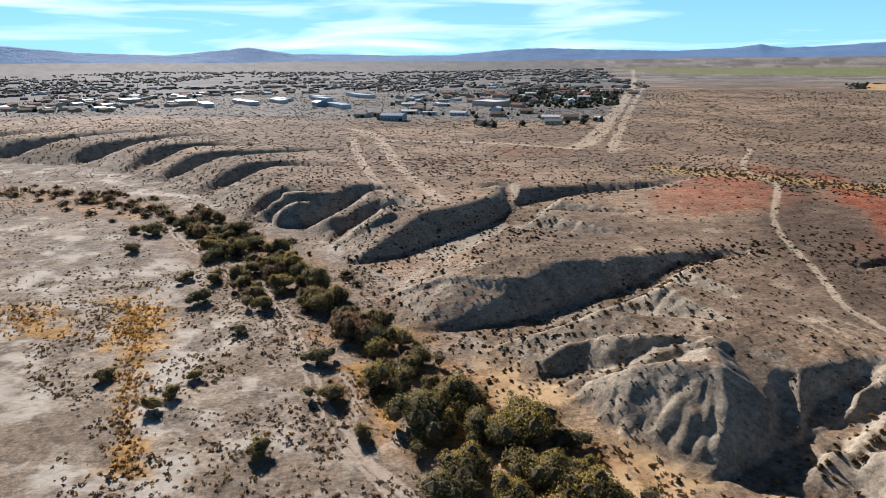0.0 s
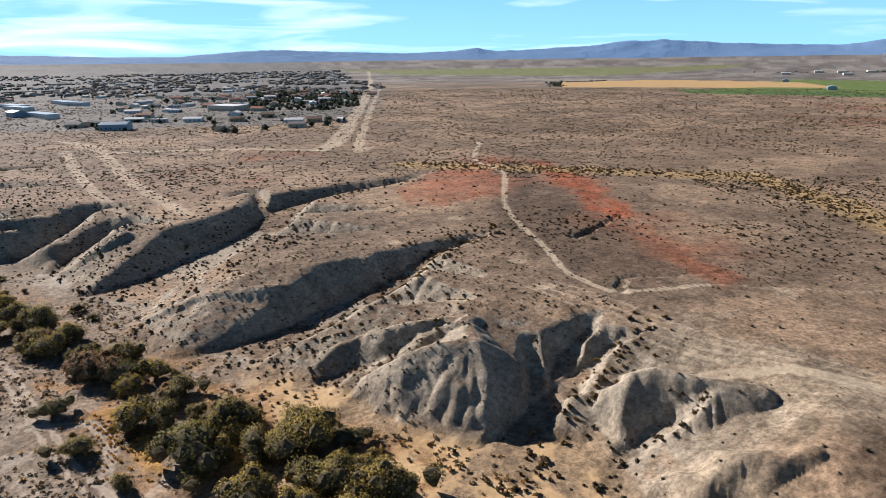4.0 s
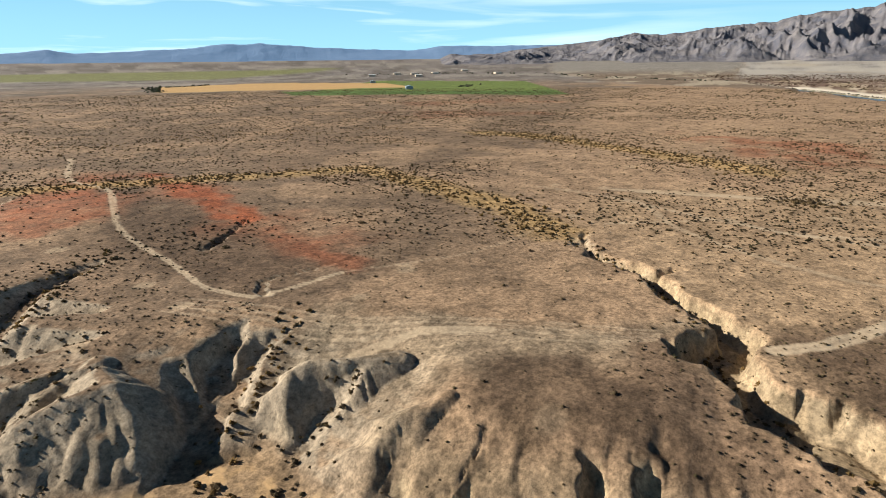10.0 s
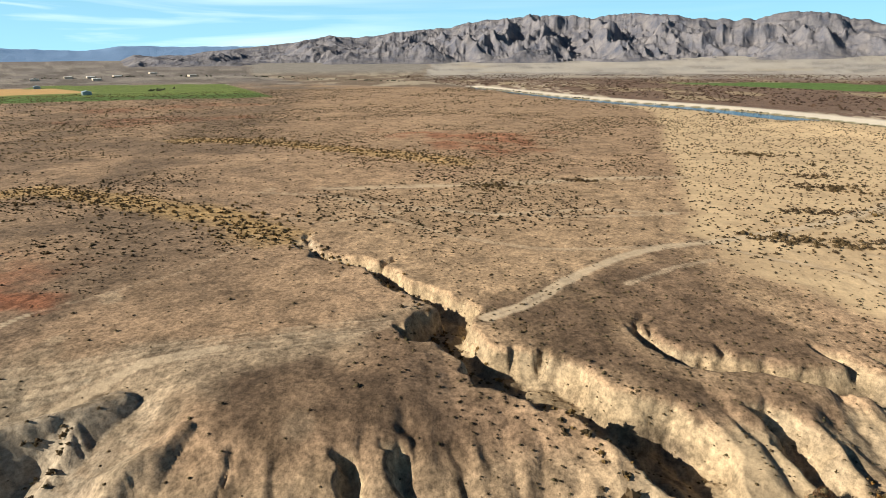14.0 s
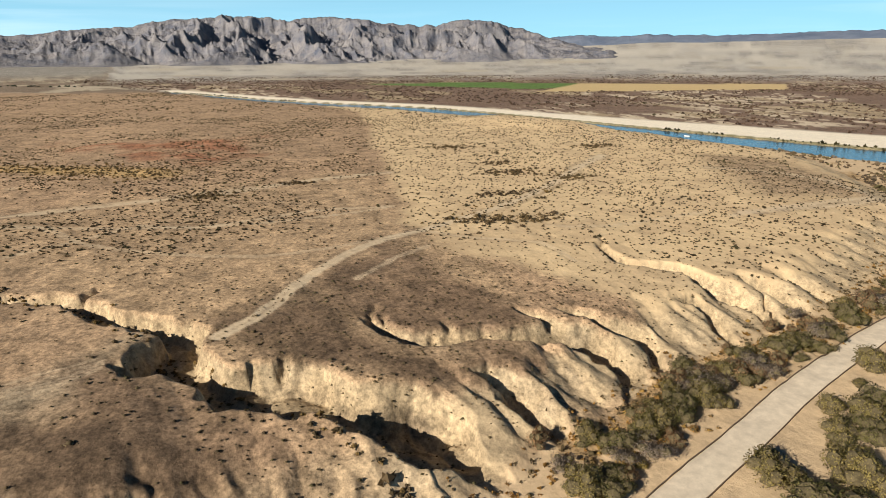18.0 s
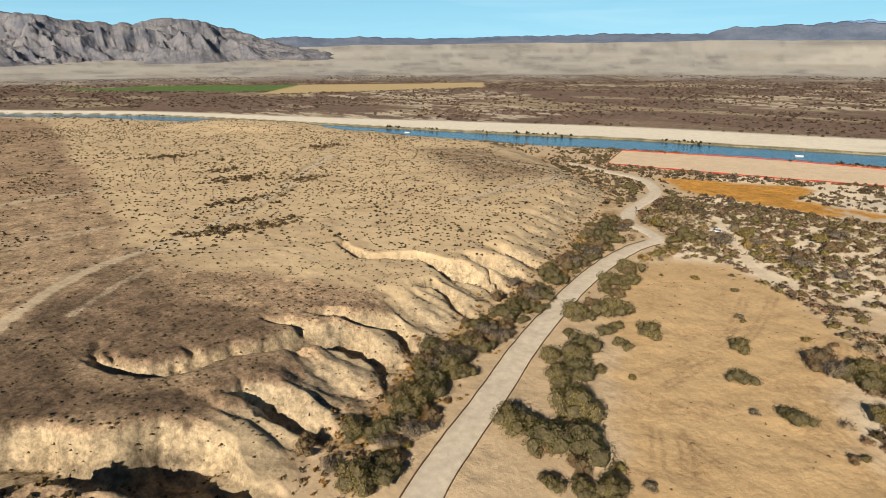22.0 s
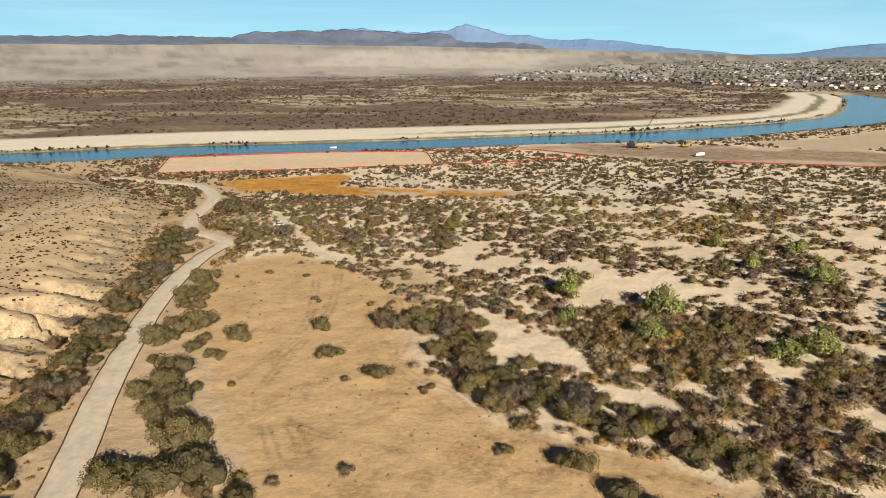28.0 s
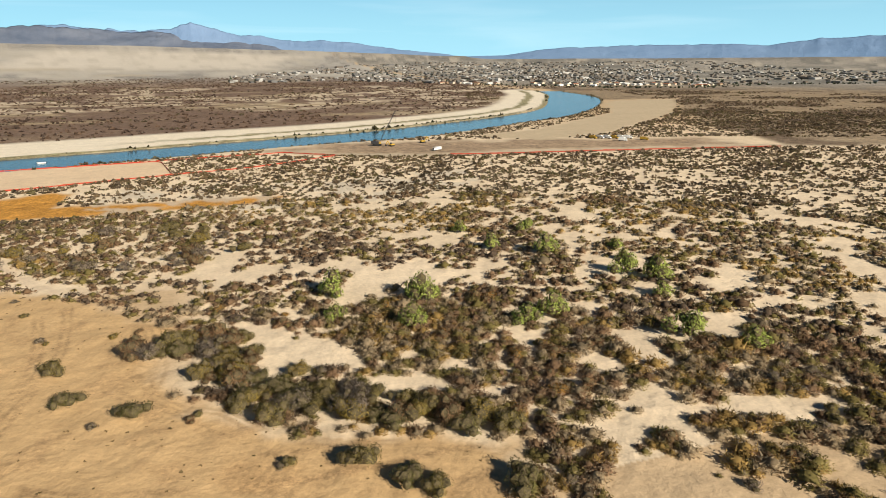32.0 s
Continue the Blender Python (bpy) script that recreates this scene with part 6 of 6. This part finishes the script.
NEAR = [(-49, 644, 5), (-73, 694, 0), (-36, 719, 1), (-13, 700, 3), (19, 688, 1), (39, 586, 0), (60, 668, 2), (108, 616, 1), (103, 575, 0), (150, 604, 3), (127, 614, 2), (-86, 682, 0), (-28, 767, 4), (65, 740, 1), (95, 700, 2)]
for k, (x, y, f) in enumerate(NEAR):
    put_house((FORMS + [SHEDS[0]])[f], x, y, -HEAD + (0, 90, 4, -6)[k % 4], "houses at the edge of town")
for x, y, f in ((-330, 888, 1), (-275, 905, 1), (-300, 945, 1), (-240, 935, 1), (-250, 990, 1), (-185, 985, 1), (-200, 1040, 1), (-130, 1060, 1), (-150, 1110, 1), (65, 828, 2), (-165, 859, 0), (-135, 833, 1), (-493, 1005, 2), (-375, 931, 2)):
    put_house(SHEDS[f], x, y, -62 + 4 * (x % 3), "storage and trade buildings")


def blocks(rg, n, outline, cell, turn):
    """House plots in rows along streets."""
    xs, ys = [p[0] for p in outline], [p[1] for p in outline]
    ca, sa = math.cos(radians(turn)), math.sin(radians(turn))
    out = []
    span = max(max(xs) - min(xs), max(ys) - min(ys))
    k = int(span / cell) + 1
    cx, cy = (max(xs) + min(xs)) / 2, (max(ys) + min(ys)) / 2
    for i in range(-k, k):
        for j in range(-k, k):
            u, v = (i + 0.7 * (rg.rand() - 0.5)) * cell, (j + (0.18 if j % 2 else -0.18) + 0.4 * (rg.rand() - 0.5)) * cell
            out.append((cx + u * ca - v * sa, cy + u * sa + v * ca))
    p = np.array(out)
    p = p[inside(p[:, 0][:, None], p[:, 1][:, None], outline)[:, 0]]
    p = p[rg.permutation(len(p))]
    return p[:n]


rg = np.random.RandomState(11)
TOWN = [(-60, 760), (120, 790), (250, 850), (480, 1500), (800, 3200), (-1500, 3200), (-2200, 1900), (-700, 800), (-400, 760), (-360, 980), (-120, 1180), (-60, 1000)]
TOWN2 = [(28, -2000), (-316, -2080), (-640, -1680), (-904, -1370), (-1077, -1300), (-1269, -1390), (-1700, -1300), (-2300, -1700), (-2700, -3300), (-1300, -3900), (-500, -3300), (0, -2500)]
p1, p2 = blocks(rg, 4000, TOWN, 42, -HEAD), blocks(rg, 9000, TOWN2, 33, 25)
# open lots and quarters
p1 = p1[rg.rand(len(p1)) < 0.08 + 0.92 * smooth(fbm(p1[:, 0], p1[:, 1], 170, 3, 6), 0.44, 0.52)] + rg.normal(size=(1, 2)) * 3
p2 = p2[rg.rand(len(p2)) < 0.22 + 0.78 * smooth(fbm(p2[:, 0], p2[:, 1], 260, 3, 2), 0.44, 0.53) * smooth(np.hypot(*p2.T), 3600, 1700)]
near1 = p1[np.argsort(np.hypot(*p1.T))[:190]]
near2 = p2[np.argsort(np.hypot(*p2.T))[:60]]
for p, turn, grp in ((near1, -HEAD, "houses of the town"), (near2, 25, "houses of the town across the river")):
    for x, y in p:
        put_house(FORMS[(0, 2, 4, 0, 1)[rg.randint(5)] if grp.endswith("river") else rg.randint(5)], x, y, turn + (0, 90)[rg.randint(2)] + 9 * rg.normal(), grp)


def far_houses(name, p, rg, label):
    vs, fs, ts = [], [], []
    z = clean_heights(p)
    for k, ((x, y), zz) in enumerate(zip(p, z)):
        w, d, h = rg.uniform(9, 18), rg.uniform(7, 11), rg.uniform(2.8, 4)
        if rg.rand() < 0.06:
            w, d, h = w * 2.5, d * 2, h * 1.5
        a = radians(18 + 90 * rg.randint(2))
        v, f = box(-w / 2, w / 2, -d / 2, d / 2, -1.5, h)
        v = np.concatenate([v, [(-w / 2, 0, h + 1.4), (w / 2, 0, h + 1.4)]])
        f = np.array([(0, 1, 5), (0, 5, 4), (1, 2, 6), (1, 6, 5), (2, 3, 7), (2, 7, 6), (3, 0, 4), (3, 4, 7), (4, 5, 9), (4, 9, 8), (6, 7, 8), (6, 8, 9), (7, 4, 8), (5, 6, 9)])
        rot = np.array([[math.cos(a), -math.sin(a)], [math.sin(a), math.cos(a)]])
        v[:, :2] = v[:, :2] @ rot.T + (x, y)
        v[:, 2] += zz
        c = [(0.26, 0.245, 0.225), (0.21, 0.18, 0.15), (0.52, 0.52, 0.51), (0.19, 0.19, 0.19), (0.24, 0.21, 0.18)][rg.randint(5)]
        vs.append(v)
        fs.append(f + 10 * k)
        ts.append(np.tile(c, (10, 1)))
    tagged(new(name, mesh_from(name, np.concatenate(vs), np.concatenate(fs), TINT, False, np.concatenate(ts))), label, "houses", kind="stuff")


far1 = p1[np.argsort(np.hypot(*p1.T))[190:]]
far2 = p2[np.argsort(np.hypot(*p2.T))[60:]]
far_houses("distant_town_houses", far1, rg, "distant pale roofs of the desert town")
far_houses("distant_houses_across_river", far2, rg, "distant pale roofs of the town across the river")
# farm sheds by the fields
for x, y, f in ((2105, 1549, 2), (2126, 1479, 2), (2516, 1473, 2), (2300, 1191, 2), (2221, 1440, 2), (1051, 744, 0), (1406, 1119, 0), (1924, 1534, 2), (1983, 1359, 2)):
    put_house(SHEDS[f], x, y, 40, "farm and plant buildings")

# trees of the town
GREENS = palette([(0.065, 0.085, 0.055), (0.09, 0.10, 0.07), (0.10, 0.10, 0.075)], [2, 2, 1])


def in_area(rg, n, outline):
    xs, ys = [p[0] for p in outline], [p[1] for p in outline]
    p = np.c_[rg.uniform(min(xs), max(xs), n), rg.uniform(min(ys), max(ys), n)]
    return p[inside(p[:, 0][:, None], p[:, 1][:, None], outline)[:, 0]]


grove = in_area(rg, 900, [(137, 1233), (236, 1332), (300, 1087), (225, 790), (165, 750), (85, 794)])
street = np.concatenate([p1[rg.randint(len(p1), size=2600)] + rg.normal(size=(2600, 2)) * 16, np.array([(x, y) for x, y, f in NEAR] * 4) + rg.normal(size=(len(NEAR) * 4, 2)) * 13])
far_plants("town_trees", np.concatenate([grove, street]), 7.0, 5.5, GREENS, rg, 8, "dark green yard trees between the houses of the town", 1, 0.2)
street2 = p2[rg.randint(len(p2), size=1700)] + rg.normal(size=(1700, 2)) * 14
edge2 = along_line([(-640, -1640), (-904, -1335), (-1077, -1265), (-1269, -1350), (-1700, -1260)], 160, 14, rg)
far_plants("trees_across_river", np.concatenate([street2, edge2]), 8.0, 6.0, GREENS, rg, 6, "dark green trees between houses across the river", 1, 0.2)
farm_trees = np.concatenate([along_line([(760, 1150), (940, 1440), (1138, 1480)], 90, 9, rg), along_line([(1180, 700), (1340, 760)], 14, 8, rg), along_line([(2000, 1700), (2300, 1400), (2350, 1000), (1800, 300)], 130, 30, rg)])
far_plants("field_edge_trees", farm_trees, 9.0, 5.0, GREENS, rg, 6, "dark trees along the edge of the farm fields", 1, 0.2)


# ---- works by the river ----
RED = plain("red_fence_fabric", (0.36, 0.05, 0.03), 0.85, 0.25)
POST = plain("wooden_post", (0.25, 0.17, 0.1), 0.9, 0.2)
YELLOW = plain("yellow_machine_paint", (0.42, 0.27, 0.05), 0.6, 0.2)
BLACK = plain("black_rubber", (0.02, 0.02, 0.02), 0.8, 0.1)
WHITE = plain("white_car_paint", (0.78, 0.78, 0.77), 0.25, 0.03)
STEEL = plain("dark_steel", (0.06, 0.06, 0.065), 0.5, 0.1, metal=0.6)


def fence(line, step, tall, label):
    e = tagged(new("construction_fence"), label, "fence")
    n = max(2, int(sum(math.dist(a, b) for a, b in zip(line[:-1], line[1:])) / step))
    p = resample(line, n + 1)
    z = clean_heights(p)
    for k in range(n + 1):
        v, f = box(-0.06, 0.06, -0.06, 0.06, -0.3, tall + 0.15)
        part("post", (v + [*p[k], z[k]], f), POST, e)
    for k in range(n):
        a, b = np.array([*p[k], z[k]]), np.array([*p[k + 1], z[k + 1]])
        t = (b - a)[:2] / np.hypot(*(b - a)[:2])
        o = np.array([-t[1], t[0], 0]) * 0.03
        sag = np.array([0, 0, tall - 0.12 * (k % 3)])
        m = (a + b) / 2
        v = np.array([a - o, m - o * 3, b - o, b - o + sag, m - o * 3 + sag * 0.93, a - o + sag, a + o, m - o, b + o, b + o + sag, m - o + sag * 0.93, a + o + sag]) + [0, 0, 0.05]
        f = np.array([(0, 1, 4, 5), (1, 2, 3, 4), (7, 6, 11, 10), (8, 7, 10, 9), (5, 4, 10, 11), (4, 3, 9, 10), (0, 6, 7, 1), (1, 7, 8, 2)])
        part("fabric_panel", (v, f), RED, e)
    return e


LOT = [(246, -442), (221, -377), (121, -400), (44, -422), (57, -484), (152, -474), (246, -442)]
fence(LOT, 9, 0.85, "red fabric fence round a cleared sandy lot")
fence([(44, -422), (-7, -435), (-69, -470), (-30, -498), (60, -486)], 9, 0.85, "red fabric fence along the works by the river")
fence([(-150, -446), (-200, -436), (-300, -420), (-420, -398)], 10, 0.85, "red fabric fence beside the haul road")


def disc(cx, cy, cz, rad, half, n=14):
    a = np.arange(n) * 2 * math.pi / n
    ring = np.c_[rad * np.cos(a), np.zeros(n), rad * np.sin(a)]
    v = np.concatenate([ring - [0, half, 0], ring + [0, half, 0], [[0, -half, 0], [0, half, 0]]]) + [cx, cy, cz]
    f = [(i, (i + 1) % n, n + (i + 1) % n) for i in range(n)] + [(i, n + (i + 1) % n, n + i) for i in range(n)]
    f += [((i + 1) % n, i, 2 * n) for i in range(n)] + [(n + i, n + (i + 1) % n, 2 * n + 1) for i in range(n)]
    return v, np.array(f)


def prism(profile, half):
    """A side outline (x, z) pushed out to both sides."""
    n = len(profile)
    v = np.array([(x, s * half, z) for s in (-1, 1) for x, z in profile], float)
    f = [(i, (i + 1) % n, n + (i + 1) % n) for i in range(n)] + [(i, n + (i + 1) % n, n + i) for i in range(n)]
    f += [(0, i + 1, i) for i in range(1, n - 1)] + [(n, n + i, n + i + 1) for i in range(1, n - 1)]
    return v, np.array(f)[:, ::-1]


def car(name, x, y, turn, paint, label):
    e = tagged(new(name), label, "car")
    part("body", prism([(-2.3, 0.45), (2.3, 0.45), (2.35, 0.85), (1.5, 1.0), (0.9, 1.05), (-2.2, 1.05), (-2.35, 0.8)], 0.92), paint, e)
    part("cabin", prism([(-2.1, 1.05), (0.95, 1.05), (0.35, 1.62), (-1.85, 1.66)], 0.82), GLASS, e, "dark tinted windows")
    part("roof_panel", box(-1.85, 0.35, -0.84, 0.84, 1.64, 1.72), paint, e)
    for sx in (-1.45, 1.45):
        for sy in (-0.85, 0.85):
            w = part("wheel", disc(sx, sy, 0.36, 0.36, 0.12), BLACK, e)
            part("rim", disc(sx, sy + 0.02 * (1 if sy > 0 else -1), 0.36, 0.2, 0.125, 8), STEEL, w)
    e.matrix_basis = pose(x, y, height(x, y) + 0.04, 0, 0, turn)
    return e


car("parked_car", 96, -255, 20, WHITE, "white parked car with a dark cabin beside the sandy trail")


def excavator(x, y, turn):
    e = tagged(new("excavator"), "yellow tracked excavator with a raised arm on bare earth", "excavator")
    for s in (-1.2, 1.2):
        v, f = prism([(-2.0, 0.1), (2.0, 0.1), (2.3, 0.5), (2.0, 0.9), (-2.0, 0.9), (-2.3, 0.5)], 0.3)
        part("track", (v + [0, s, 0], f), BLACK, e)
    part("chassis", box(-1.2, 1.2, -0.9, 0.9, 0.45, 1.0), STEEL, e)
    part("upper_body", prism([(-2.6, 1.05), (1.3, 1.05), (1.3, 1.8), (-0.2, 2.2), (-2.6, 2.1)], 1.35), YELLOW, e)
    part("cab", prism([(0.0, 1.9), (1.4, 1.9), (1.2, 3.1), (0.1, 3.1)], 0.6), GLASS, e)
    part("boom", prism([(1.2, 1.5), (1.9, 1.5), (4.6, 4.6), (4.2, 5.0)], 0.25), YELLOW, e)
    part("stick", prism([(4.2, 4.9), (4.7, 5.0), (6.4, 2.2), (6.0, 2.0)], 0.2), YELLOW, e)
    part("bucket", prism([(5.9, 2.1), (6.6, 2.2), (6.9, 1.2), (5.9, 0.9)], 0.55), STEEL, e)
    e.matrix_basis = pose(x, y, height(x, y), 0, 0, turn)


def bar(a, b, w):
    a, b = np.array(a, float), np.array(b, float)
    d = (b - a) / np.linalg.norm(b - a)
    s = np.cross(d, [0, 0, 1.0] if abs(d[2]) < 0.9 else [1.0, 0, 0])
    s /= np.linalg.norm(s)
    u = np.cross(s, d)
    v = np.array([p + w * (i * s + j * u) for p in (a, b) for i, j in ((-1, -1), (1, -1), (1, 1), (-1, 1))])
    f = np.array([(0, 3, 2, 1), (4, 5, 6, 7), (0, 1, 5, 4), (1, 2, 6, 5), (2, 3, 7, 6), (3, 0, 4, 7)])
    return v, f


def crane(x, y, turn):
    e = tagged(new("crawler_crane"), "dark crawler crane with a long lattice boom by the river", "crane")
    for s in (-2.2, 2.2):
        v, f = prism([(-3.4, 0.1), (3.4, 0.1), (3.8, 0.7), (3.4, 1.3), (-3.4, 1.3), (-3.8, 0.7)], 0.5)
        part("track", (v + [0, s, 0], f), BLACK, e)
    part("car_body", box(-1.8, 1.8, -1.8, 1.8, 0.7, 1.6), STEEL, e)
    part("upper_body", prism([(-4.6, 1.65), (2.0, 1.65), (2.0, 3.6), (-4.6, 4.0)], 1.6), STEEL, e)
    part("cab", box(2.02, 3.6, -1.6, -0.2, 1.7, 3.6), YELLOW, e)
    foot, tip = np.array([1.8, 0, 2.2]), np.array([16.5, 0, 29.0])
    ax = (tip - foot) / np.linalg.norm(tip - foot)
    up = np.cross(ax, [0, 1.0, 0])
    corners = []
    for i, j in ((-1, -1), (1, -1), (1, 1), (-1, 1)):
        o = 0.6 * (i * np.array([0, 1.0, 0]) + j * up)
        corners.append(o)
        part("boom_chord", bar(foot + o * 0.6, tip + o * 0.5, 0.10), STEEL, e)
    n = 18
    for k in range(n):
        a, b = foot + (tip - foot) * k / n, foot + (tip - foot) * (k + 1) / n
        for q in range(4):
            part("lattice_bar", bar(a + corners[q] * 0.58, b + corners[(q + 1) % 4] * 0.55, 0.06), STEEL, e)
    part("pendant_line", bar((-4.2, 0, 4.0), tip, 0.04), STEEL, e)
    part("hoist_line", bar(tip, tip - [0, 0, 20], 0.04), STEEL, e)
    e.matrix_basis = pose(x, y, height(x, y), 0, 0, turn)


crane(-108, -515, 160)
excavator(-119, -508, 30)
excavator(-150, -520, 200)


def truck(x, y, turn, paint, label):
    e = tagged(new("truck"), label, "truck")
    part("chassis", box(-3.6, 3.4, -0.9, 0.9, 0.6, 0.95), STEEL, e)
    part("cargo_box", box(-3.7, 1.2, -1.2, 1.2, 1.0, 3.1), paint, e)
    part("cab", prism([(1.3, 0.7), (3.5, 0.7), (3.5, 1.6), (3.0, 2.6), (1.3, 2.6)], 1.1), paint, e)
    part("windscreen", prism([(3.12, 2.45), (3.5, 1.65), (3.54, 1.67), (3.16, 2.5)], 0.95), GLASS, e)
    for sx in (-2.6, 2.4):
        for sy in (-1.0, 1.0):
            part("wheel", disc(sx, sy, 0.5, 0.5, 0.18), BLACK, e)
    e.matrix_basis = pose(x, y, height(x, y) + 0.02, 0, 0, turn)


truck(-147, -470, 20, WHITE, "white box truck on the haul road")
for k, (x, y) in enumerate(((-303, -494), (-309, -492), (-315, -490), (-321, -488), (-327, -486), (-333, -484), (-340, -470), (-318, -470))):
    truck(x, y, 110 + 3 * k, WHITE if k % 3 else YELLOW, "work truck parked in a row by the haul road")


def boat(x, y, turn):
    e = tagged(new("motor_boat"), "small white motor boat on the river", "boat")
    hull = prism([(-2.6, 0.0), (2.0, -0.05), (3.2, 0.75), (-2.7, 0.7)], 1.0)
    part("hull", hull, WHITE, e)
    part("windscreen", prism([(0.5, 0.72), (0.6, 0.72), (0.2, 1.25), (0.1, 1.25)], 0.8), GLASS, e)
    part("outboard_motor", box(-3.1, -2.75, -0.25, 0.25, 0.0, 1.0), BLACK, e)
    e.matrix_basis = pose(x, y, -1.45, 0, 0, turn)


boat(470, -416, 20)
boat(140, -515, 25)
